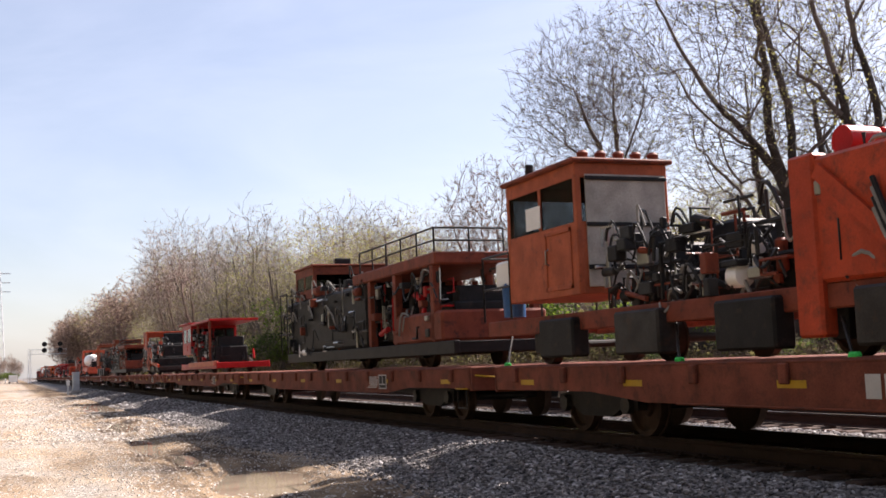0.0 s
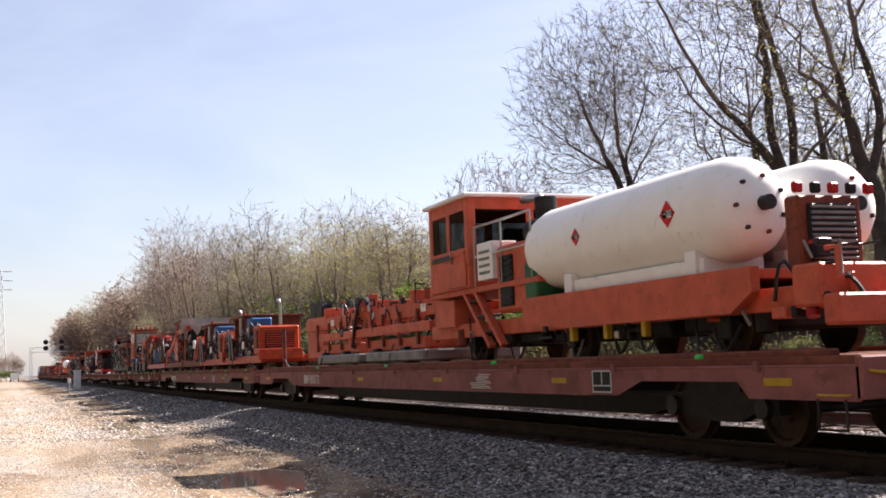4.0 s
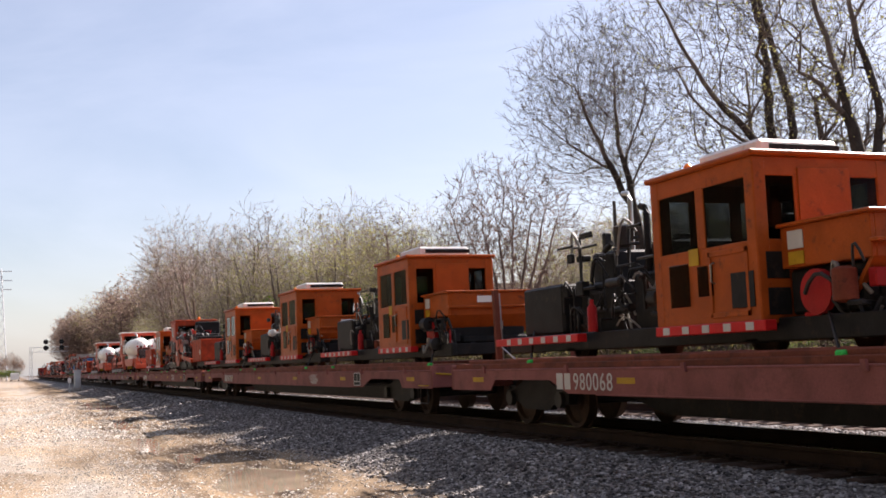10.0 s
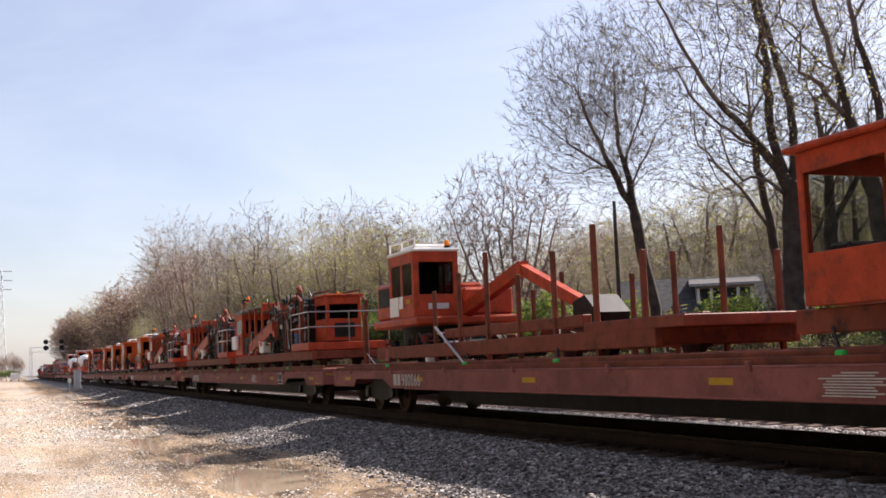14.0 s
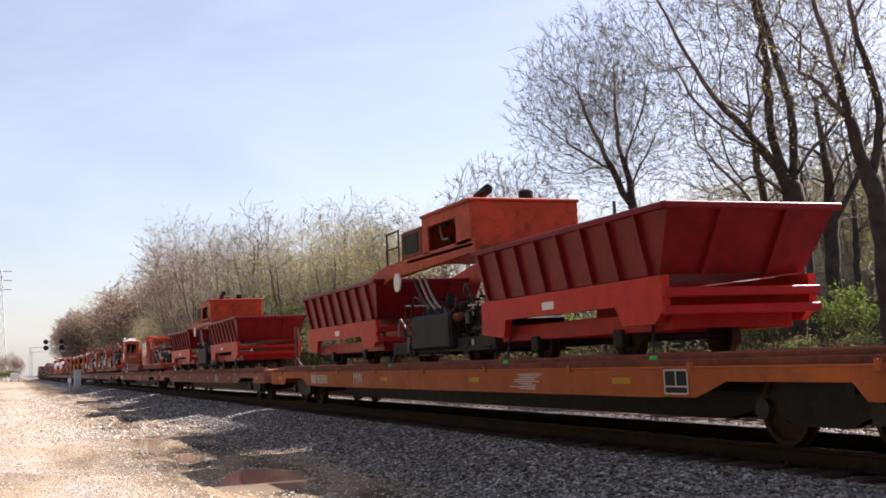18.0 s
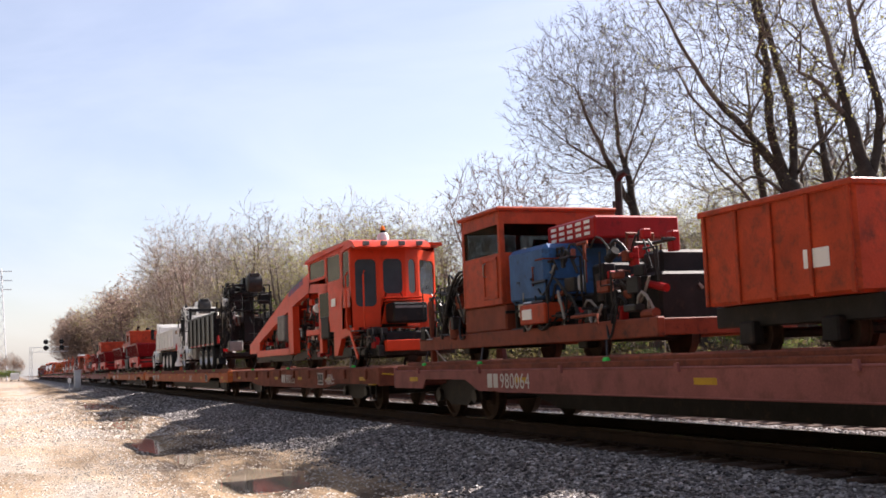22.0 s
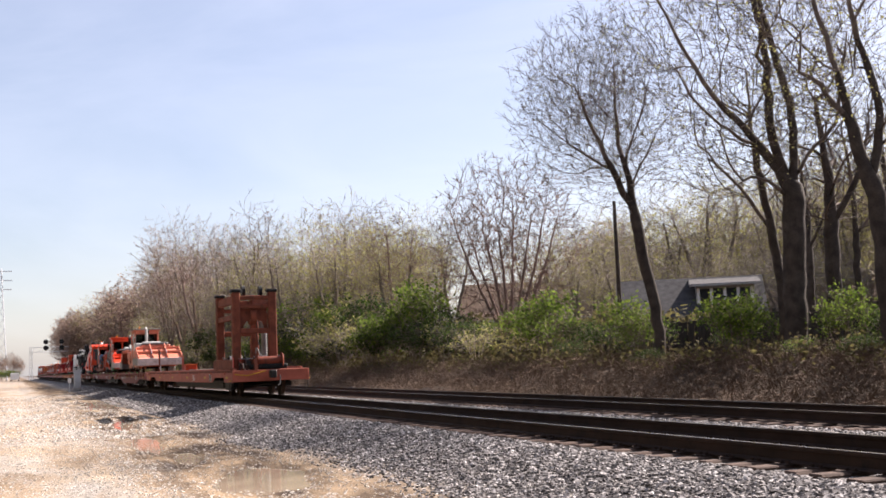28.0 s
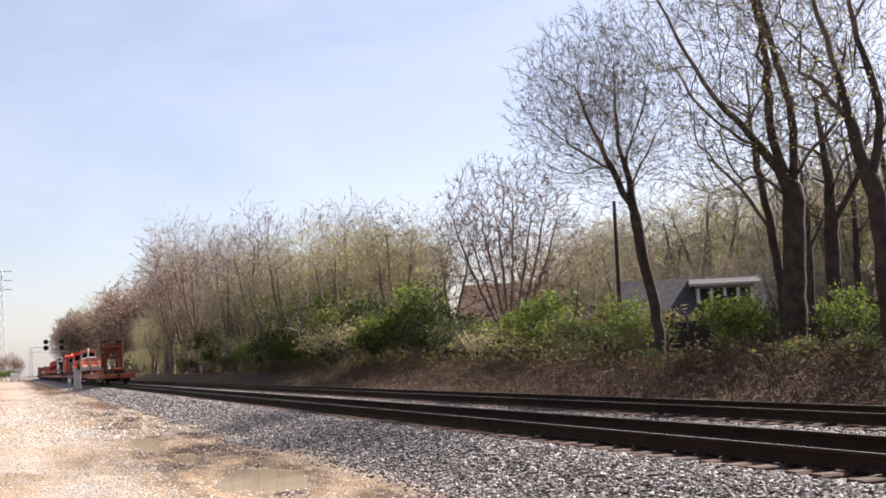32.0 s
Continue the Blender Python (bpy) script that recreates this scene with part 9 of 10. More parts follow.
# thinner trees behind
for seed, tx, ty, h, girth in ((14, 26.1, 30.4, 1.0, 0.26), (15, 29.0, 32.5, 0.95, 0.13), (16, 34.0, 36.0, 1.1, 0.2), (17, 24.6, 22.4, 1.0, 0.15), (18, 38.0, 46.0, 1.15, 0.2)):
    w = CrownWood(seed, girth)
    w.stem([(0, 0, 0), (0.05, 0, 3.0 * h), (0.2, 0.1, 6.0 * h), (0.0, 0.2, 9.0 * h)])
    w.stem([(0.1, 0, 4.6 * h), (0.9, -0.5, 6.2 * h), (1.6, -0.6, 8.4 * h)])
    w.fill((0.3, 0, 7.9 * h), 2.7, 2.7, 3.4 * h, 320, 4.3 * h)
    w.finish(0.009, 3, 0.5)
    tree_thing("bare_tree", w, tx, ty, ground_at(tx, ty), "bare tree with a straight trunk and a few young leaves", "tree", TREES, M_BARK, (0.045, 4, 0.2, M_BUD, seed, 0.6))

# many-stemmed reddish tree
tx, ty = 27.5, 60.0
w = CrownWood(21, 0.3, 0.12)
w.taper = 0.6
w.stem([(0, 0, 0), (0, 0, 0.5)])
for k in range(8):
    a = -1.0 + 2.0 * k / 7
    w.stem([rv(0.1 * a, 0.5), rv(0.7 * a, 1.8, 0.3 * math.sin(k * 2.1)), rv(2.0 * a, 4.0, 0.9 * math.sin(k * 2.1)), rv(3.1 * a, 6.0 + 0.7 * math.cos(k), 1.4 * math.sin(k * 2.1))])
w.fill(rv(0.0, 5.2), 4.5, 3.6, 3.8, 1700, 2.0, 0.15)
w.finish(0.012, 4, 0.45)
tree_thing("multi_stemmed_tree", w, tx, ty, ground_at(tx, ty), "wide bare tree with many reddish stems and reddish buds", "tree", TREES, M_REDTWIG, (0.05, 2, 0.15, M_REDBUD, 7, 0.5)).scale = (1.08, 1.08, 1.42)

# woods along the line: a few kinds of tree, set out with shared meshes
kinds = []
for seed, wide, leafm, keep, bark, n in ((31, 3.3, M_BUD, 0.3, M_TWIG, 210), (32, 2.6, M_REDBUD, 0.25, M_TWIG, 170), (33, 3.2, M_BUD, 1.0, M_TWIG, 190), (34, 3.0, None, 0, M_REDTWIG, 200), (35, 3.6, M_BUD, 0.6, M_TWIG, 210), (36, 3.6, M_HAZE, 1.0, M_REDTWIG, 240)):
    w = CrownWood(seed, 0.23, 0.05)
    w.taper = 0.64
    Q = random.Random(seed)
    a = Q.uniform(0, 6.28)
    low = 2.2 if seed != 36 else 1.2
    w.stem([(0, 0, 0), (0.1, 0, 1.6), (0.15, 0.1, 3.0)])
    for k in range(3):
        b = a + 2.1 * k + Q.uniform(-0.4, 0.4)
        c, s = math.cos(b) * wide * 0.3, math.sin(b) * wide * 0.3
        h = Q.uniform(7.5, 9.8)
        w.stem([(0.1, 0.05, 1.8 + 0.5 * k), (c * 0.5, s * 0.5, 4.0), (c * 1.1, s * 1.1, 6.2), (c * 1.5, s * 1.5, h)])
    w.fill((0, 0, 7.2), wide, wide, 4.6, int(n * 1.9), low, 0.28, 0.5)
    for k in range(3):
        b = a + 2.1 * k
        w.fill((math.cos(b) * wide * 0.6, math.sin(b) * wide * 0.6, Q.uniform(6, 9)), wide * 0.5, wide * 0.5, 2.0, 40, low, 0.28, 0.5)
    w.finish(0.011 if seed < 36 else 0.03, 3, 0.5 if seed < 36 else 0.7)
    kinds.append(tree_thing("bare_tree", w, 38.0 + 2 * (seed - 31), 96.0 + 9 * (seed - 31), 0.3, "tall bare woodland tree in early spring", "tree", "woodland trees", bark, (0.06 if seed < 36 else 0.15, 4 if seed != 33 else 11, 0.32, leafm, seed, keep) if leafm else None))
    kinds[-1].scale = (1.35, 1.35, 1.35)
R = random.Random(99)
for i in range(56):
    y = 66 + 240 * (i / 56) ** 1.2 + R.uniform(-5, 5)
    x = R.uniform(23.5, 32) + (16 if y < 140 else 25) * R.random() ** 1.5
    if y < 112 and 0.315 < x / (y + 0.41 * x) < 0.5:
        continue
    src = kinds[R.choice((0, 1, 2, 2, 3, 4, 4))]
    t = copy_thing(src, pose(x, y, ground_at(x, y), 0, 0, R.uniform(0, 360)))
    s = R.uniform(0.85, 1.12) * (1.1 if y < 90 else (1.3 if y < 165 else 1.2))
    t.scale = (s * R.uniform(0.9, 1.2), s * R.uniform(0.9, 1.2), s)
# a taller stand close to the line
for i in range(13):
    y, x = 112 + 5.0 * i + R.uniform(-2, 2), R.uniform(20.5, 26)
    t = copy_thing(kinds[R.choice((0, 1, 3, 4, 0))], pose(x, y, ground_at(x, y), 0, 0, R.uniform(0, 360)))
    s = R.uniform(1.35, 1.7) * (0.9 + 0.1 * y / 130)
    t.scale = (s * 1.05, s * 1.05, s)
for x, y, s in ((24.6, 86.0, 1.0), (27.4, 94.0, 1.12), (30.5, 99.0, 1.25), (33.5, 112.0, 1.5), (26.2, 77.0, 1.1), (37.0, 118.0, 1.55), (22.8, 99.0, 1.2), (21.5, 172.0, 2.1), (23.4, 182.0, 2.15), (20.6, 160.0, 1.75), (22.6, 152.0, 1.9)):
    t = copy_thing(kinds[R.choice((0, 1, 3))], pose(x, y, ground_at(x, y), 0, 0, R.uniform(0, 360)))
    t.scale = (s * 0.95, s * 0.95, s)
# lower trees in olive bud under the tall ones
for i in range(36):
    y, x = 78 + 3.4 * i + R.uniform(-2, 2), R.uniform(21.5, 28)
    t = copy_thing(kinds[R.choice((2, 2, 4))], pose(x, y, ground_at(x, y), 0, 0, R.uniform(0, 360)))
    s = R.uniform(0.75, 1.2)
    t.scale = (s * 1.3, s * 1.15, s)
# trees behind the houses
for i in range(32):
    y, x = R.uniform(48, 130), R.uniform(56, 100)
    t = copy_thing(kinds[R.choice((0, 2, 2, 4, 2))], pose(x, y, 0.8, 0, 0, R.uniform(0, 360)))
    s = R.uniform(1.0, 1.4)
    t.scale = (s * 1.25, s * 1.25, s)
for i in range(26):
    y, x = (R.uniform(66, 112), R.uniform(54, 78)) if i < 16 else (R.uniform(36, 62), R.uniform(58, 92))
    t = copy_thing(kinds[(2, 4, 0, 5)[i % 4]], pose(x, y, 0.8, 0, 0, R.uniform(0, 360)))
    s = R.uniform(1.05, 1.5)
    t.scale = (s * 1.1, s * 1.1, s)
# a screen of budding trees beyond the gardens
for i in range(15):
    a = radians(26.0 + 1.15 * i + R.uniform(-0.4, 0.4))
    r = R.uniform(88, 112)
    x, y = r * math.sin(a), r * math.cos(a)
    t = copy_thing(kinds[(2, 4, 2, 0, 2)[i % 5]], pose(x, y, 0.6, 0, 0, R.uniform(0, 360)))
    s = R.uniform(1.0, 1.22) * r / 100 * (1.3 if i > 6 else 1.0)
    t.scale = (s * 1.3, s * 1.3, s)
# lower budding trees that close the gaps between the houses
for i in range(16):
    a = radians(27.5 + 1.0 * i + R.uniform(-0.4, 0.4))
    r = R.uniform(76, 86)
    x, y = r * math.sin(a), r * math.cos(a)
    t = copy_thing(kinds[(4, 2, 4, 0)[i % 4]], pose(x, y, 0.5, 0, 0, R.uniform(0, 360)))
    s = R.uniform(0.55, 0.72)
    t.scale = (s * 1.5, s * 1.5, s)
# olive trees beyond the fence
for i in range(16):
    y = R.uniform(30, 52)
    x = max(36.0, y * R.uniform(0.72, 1.15) + 8)
    t = copy_thing(kinds[R.choice((2, 2, 4))], pose(x, y, 0.8, 0, 0, R.uniform(0, 360)))
    s = R.uniform(0.72, 1.0)
    t.scale = (s * 1.3, s * 1.2, s)
# lower trees that carry the woods on towards the bend
for i in range(14):
    y = R.uniform(370, 450)
    x = R.uniform(17.5, 24)
    t = copy_thing(kinds[5], pose(x, y, 0.0, 0, 0, R.uniform(0, 360)))
    s = R.uniform(1.6, 2.1)
    t.scale = (s, s, s)
# a closed mass of taller trees farther on
for i in range(38):
    y = R.uniform(285, 440)
    x = 25 + 32 * R.random() ** 1.3 + line_x(y, 0)
    t = copy_thing(kinds[R.choice((5, 5, 2, 5))], pose(x, y, 0.2, 0, 0, R.uniform(0, 360)))
    s = R.uniform(1.9, 2.4)
    t.scale = (s * 1.1, s * 1.25, s)

# shrubs: bare canes below, leaves in the upper half
shrubs = []
for seed, leafm, size, count, keep, h in ((41, M_LEAF, 0.065, 11, 0.9, 1.25), (42, M_LEAF, 0.06, 6, 0.8, 1.1), (43, M_LEAF_DARK, 0.065, 10, 0.85, 1.15), (44, M_BUD, 0.055, 5, 0.8, 1.25), (45, M_LEAF, 0.07, 13, 0.95, 1.35)):
    w = CrownWood(seed, 0.045)
    Q = random.Random(seed)
    w.stem([(0, 0, 0), (0, 0, 0.1)])
    for k in range(9):
        an = k * 2.4
        rr = Q.uniform(0.25, 0.8)
        w.stem([(0.12 * math.cos(an), 0.12 * math.sin(an), 0.1), (0.6 * rr * math.cos(an), 0.6 * rr * math.sin(an), 0.9), (rr * 1.2 * math.cos(an), rr * 1.2 * math.sin(an), h * Q.uniform(1.2, 1.75))])
    for k in range(4):
        an = k * 1.6 + seed
        w.fill((0.55 * math.cos(an), 0.55 * math.sin(an), h * Q.uniform(1.0, 1.6)), 0.75, 0.75, 0.55, 55, 0.35, 0.2, 0.3)
    w.finish(0.006, 2, 0.3)
    shrubs.append(tree_thing("shrub", w, 21.5 + 0.4 * (seed - 41), 30.0 + 6 * (seed - 41), ground_at(22, 30), "leafy green shrub on the bank", "shrub", "shrubs along the bank", M_TWIG if seed == 44 else M_BARK, (size, count, 0.12, leafm, seed, keep)))
R = random.Random(5)
spots = []
for i in range(52):
    y = 58 + 92 * (i / 52) ** 1.2 + R.uniform(-1, 1)
    spots.append((R.uniform(19.8, 23.6), y))
for x, y in spots:
    src = shrubs[R.choice((0, 1, 2, 2, 2, 3, 3, 4))]
    t = copy_thing(src, pose(x, y, ground_at(x, y), 0, 0, R.uniform(0, 360)))
    s = R.uniform(0.7, 1.5) * 1.25
    t.scale = (s * R.uniform(0.9, 1.4), s * R.uniform(0.9, 1.4), s)
# clumps in front of the fence: kind, place, height and width
for k, x, y, s, wide in ((4, 22.0, 44.6, 1.75, 1.0), (1, 21.4, 42.0, 1.5, 1.0), (0, 22.4, 47.0, 1.5, 1.1), (2, 22.6, 40.2, 1.15, 1.1), (0, 22.0, 37.4, 1.5, 0.9), (1, 21.6, 35.8, 1.3, 0.8),
                         (2, 23.6, 38.4, 1.2, 1.2), (1, 22.6, 31.3, 1.35, 0.75), (0, 22.0, 30.0, 1.35, 0.7), (1, 22.8, 29.2, 1.05, 0.8), (0, 22.6, 26.0, 1.25, 0.9), (1, 22.0, 24.8, 1.05, 0.9),
                         (2, 22.4, 23.6, 1.0, 1.2), (2, 21.4, 21.2, 1.2, 1.1), (1, 21.0, 19.8, 1.0, 1.0), (2, 22.0, 18.0, 1.2, 1.2), (3, 21.4, 51.0, 1.3, 1.2), (2, 22.0, 54.0, 1.6, 1.2),
                         (2, 24.2, 33.4, 0.9, 1.1), (2, 20.4, 22.9, 0.5, 1.6), (1, 19.8, 24.6, 0.45, 1.5), (2, 20.2, 33.0, 0.5, 1.5), (2, 20.6, 39.4, 0.6, 1.5)):
    t = copy_thing(shrubs[k], pose(x, y, ground_at(x, y), 0, 0, R.uniform(0, 360)))
    t.scale = (s * wide * 0.74, s * wide * 0.74, s * 0.76)


# tall olive thicket behind the shrubs
for i in range(54):
    y = 48 + 240 * (i / 54) ** 1.3 + R.uniform(-3, 3)
    x = R.uniform(21, 27)
    if y < 90 and 0.33 < x / (y + 0.41 * x) < 0.5:
        continue
    t = copy_thing(shrubs[R.choice((3, 3, 3, 1, 2))], pose(x, y, ground_at(x, y), 0, 0, R.uniform(0, 360)))
    s = R.uniform(1.6, 2.6)
    t.scale = (s, s, s * R.uniform(0.9, 1.2))
# two bright young trees in leaf
for x, y, s in ((22.4, 63.0, 2.1), (22.8, 84.0, 2.4), (21.6, 80.0, 1.9), (22.0, 120.0, 2.2)):
    t = copy_thing(shrubs[4], pose(x, y, ground_at(x, y), 0, 0, 40 * s))
    t.scale = (s * 0.8, s * 0.8, s)


def dry_brush(name, n, x0, x1, y0, y1, h0, h1, seed, material, label):
    """Dead stalks and canes on the bank."""
    R = random.Random(seed)
    w = Wood(seed)
    for i in range(n):
        y = y0 + (y1 - y0) * R.random() ** 1.5
        x = R.uniform(x0, x1)
        z = ground_z(x, y)
        L = R.uniform(h0, h1)
        d = Vector((R.gauss(0, 0.7), R.gauss(0, 0.7), R.uniform(0.2, 1.0))).normalized()
        p = Vector((x, y, z - 0.03))
        q = p + d * L * 0.55
        e = q + (d + Vector((R.gauss(0, 0.4), R.gauss(0, 0.4), -0.55))).normalized() * L * 0.45
        w.limb([p, q, e], R.uniform(0.007, 0.015), 0.004, 3)
    me = w.mesh(name, material)
    return tagged(new(name, me), label, "brush", kind="stuff")


dry_brush("dry_brush", 17000, 16.2, 21.5, 9, 75, 0.3, 1.1, 3, M_BRUSH, "tangled dry brown stalks on the bank")
dry_brush("dry_brush", 2400, 18.5, 23.5, 10, 90, 0.6, 1.5, 4, M_BRUSH, "tall dry canes along the top of the bank")


def undergrowth(name, n, x0, x1, y0, y1, h, size, seed, material, label):
    """Dense low growth under the trees: small blades at all heights, thinner towards the top."""
    R = random.Random(seed)
    tips = []
    for i in range(n):
        y = y0 + (y1 - y0) * R.random() ** 1.4
        x = R.uniform(x0, x1)
        top = h * (0.65 + 0.5 * noise.noise(Vector((x * 0.3, y * 0.12, seed))))
        tips.append((Vector((x, y, ground_z(x, y) + top * R.random() ** 1.3)), None))
    return tagged(new(name, leaves_mesh(name, tips, size, 2, 0.2, material, seed)), label, "undergrowth", kind="stuff")


undergrowth("undergrowth", 16000, 22.5, 33.0, 44, 260, 3.4, 0.2, 61, M_THICKET, "dense brown and olive undergrowth beneath the trees")
undergrowth("undergrowth", 4000, 19.0, 22.5, 14, 110, 0.95, 0.09, 62, M_THICKET, "low dark undergrowth on the bank under the shrubs")

# ---- houses, fence, poles, signals ----


def house(x, y, z, turn, w, d, h, rise, siding, roofing, label, dormer=False):
    """A small house: walls, gabled roof with eaves, windows. Ridge runs along its length w."""
    T = new("house")
    tagged(T, label, "house", "houses beyond the fence")
    CENTRES[T.name] = Vector((0, 0, 0))
    hw, hd = w / 2, d / 2
    part("wall", G().box(-hw, hw, -hd, -hd + 0.2, 0, h).box(-hw, hw, hd - 0.2, hd, 0, h).box(-hw, -hw + 0.2, -hd + 0.2, hd - 0.2, 0, h).box(hw - 0.2, hw, -hd + 0.2, hd - 0.2, 0, h), siding, T)
    for s in (-hw, hw - 0.2):
        part("gable", G().prism([(-hd, h), (0, h + rise), (hd, h)], s, s + 0.2), siding, T)
    for s in (-1, 1):
        g = G().add([(-hw - 0.5, 0, h + rise + 0.08), (hw + 0.5, 0, h + rise + 0.08), (hw + 0.5, s * (hd + 0.55), h - rise * 0.55 / hd + 0.08), (-hw - 0.5, s * (hd + 0.55), h - rise * 0.55 / hd + 0.08),
                     (-hw - 0.5, 0, h + rise + 0.26), (hw + 0.5, 0, h + rise + 0.26), (hw + 0.5, s * (hd + 0.55), h - rise * 0.55 / hd + 0.22), (-hw - 0.5, s * (hd + 0.55), h - rise * 0.55 / hd + 0.22)],
                    [(0, 1, 2, 3), (7, 6, 5, 4), (0, 4, 5, 1), (1, 5, 6, 2), (2, 6, 7, 3), (3, 7, 4, 0)])
        roof = part("roof", g, roofing, T, smooth=False)
        part("fascia", G().box(-hw - 0.52, hw + 0.52, s * (hd + 0.55) - 0.03, s * (hd + 0.55) + 0.03, h - rise * 0.55 / hd, h - rise * 0.55 / hd + 0.2), M_SIDING, roof)
    for s in (-1, 1):
        for k in range(3):
            wx = -hw + w * (k + 0.5) / 3
            win = part("window", G().box(wx - 0.5, wx + 0.5, s * hd - 0.03, s * hd + 0.03, h * 0.42, h * 0.86), M_PANE, T)
            part("window_frame", G().box(wx - 0.58, wx - 0.48, s * hd - 0.06, s * hd + 0.06, h * 0.4, h * 0.88).box(wx + 0.48, wx + 0.58, s * hd - 0.06, s * hd + 0.06, h * 0.4, h * 0.88)
                 .box(wx - 0.48, wx + 0.48, s * hd - 0.06, s * hd + 0.06, h * 0.86, h * 0.9).box(wx - 0.48, wx + 0.48, s * hd - 0.08, s * hd + 0.08, h * 0.38, h * 0.42).box(wx - 0.03, wx + 0.03, s * hd - 0.05, s * hd + 0.05, h * 0.42, h * 0.86), M_SIDING, win)
    for s in (-1, 1):
        win = part("window", G().box(s * hw - 0.03, s * hw + 0.03, -0.5, 0.5, h * 0.45, h * 0.88), M_PANE, T)
    if dormer:
        dm = part("dormer", G().box(0.4, 4.0, -hd * 0.62, 0.0, h + 0.6, h + rise * 0.86), siding, T)
        y0, y1, za, zb = -hd * 0.62 - 0.5, 0.2, h + rise * 0.84, h + rise * 1.02
        part("dormer_roof", G().add([(0.0, y0, za), (4.4, y0, za), (4.4, y1, zb), (0.0, y1, zb), (0.0, y0, za + 0.14), (4.4, y0, za + 0.14), (4.4, y1, zb + 0.14), (0.0, y1, zb + 0.14)],
                                    [(0, 1, 2, 3), (7, 6, 5, 4), (0, 4, 5, 1), (1, 5, 6, 2), (2, 6, 7, 3), (3, 7, 4, 0)]), roofing, dm, smooth=False)
        part("dormer_fascia", G().box(0.0, 4.4, y0 - 0.04, y0 - 0.005, za - 0.02, za + 0.1), M_SIDING, dm)
        for k in (0.95, 1.75, 2.6, 3.4):
            win = part("dormer_window", G().box(k - 0.3, k + 0.3, -hd * 0.62 - 0.04, -hd * 0.62, h + rise * 0.36, h + rise * 0.78), M_PANE, dm)
        for k in (0.55, 1.35, 2.18, 3.0, 3.85):
            part("dormer_post", G().box(k - 0.09, k + 0.09, -hd * 0.62 - 0.07, -hd * 0.62 - 0.005, h + rise * 0.3, h + rise * 0.8), M_WHITE, dm)
    T.matrix_world = pose(x, y, z, 0, 0, turn)
    return T


house(41.4, 62.0, 0.6, -33, 8.4, 8.0, 2.0, 2.9, M_SIDING, M_SHINGLE, "grey-roofed house with a dormer and pale siding", True)
house(47.5, 97.0, 0.4, -32, 13.5, 9.5, 4.3, 3.3, M_SIDING_TAN, M_SHINGLE_TAN, "tan house with a low brown shingle roof")
house(57.0, 66.0, 0.6, -44, 9, 8.0, 3.0, 2.0, M_SIDING_TAN, M_SHINGLE_TAN, "tan-sided house behind the trees")


def fence(pts):
    F = thing("fence", 0, 0, 0, "weathered dark board fence at the top of the bank", "fence")
    R = random.Random(3)
    board = G().box(-0.012, 0.012, -0.083, 0.083, 0, 1.75, 0.004).mesh("board", M_FENCE)
    for (xa, ya), (xb, yb) in zip(pts, pts[1:]):
        L = math.hypot(xb - xa, yb - ya)
        n = int(L / 0.18)
        a = math.atan2(yb - ya, xb - xa) - math.pi / 2
        for i in range(n):
            t = (i + 0.5) / n
            x, y = xa + (xb - xa) * t, ya + (yb - ya) * t
            o = new("board", board)
            o.parent = F
            o.location = (x, y, ground_z(x, y) - 0.02 + R.uniform(-0.02, 0.02))
            o.rotation_euler = (R.uniform(-0.01, 0.01), R.uniform(-0.01, 0.01), a)
        for i in range(int(L / 2.4) + 1):
            t = min(1, i * 2.4 / L)
            x, y = xa + (xb - xa) * t, ya + (yb - ya) * t
            z = ground_z(x, y)
            part("post", G().box(x + 0.03, x + 0.13, y - 0.05, y + 0.05, z - 0.1, z + 1.85), M_FENCE, F)
    return F


fence([(25.0, 16.0), (25.5, 40.0), (26.0, 64.0)])


def utility_pole(x, y, h):
    z = ground_z(x, y)
    T = thing("utility_pole", x, y, z, "bare dark wooden utility pole", "utility pole")
    part("pole", G().cyl((x, y, z - 0.3), (x, y, z + h), 0.15, 10, 0.1), M_BARK, T)
    return T


utility_pole(33.0, 56.6, 9.3)


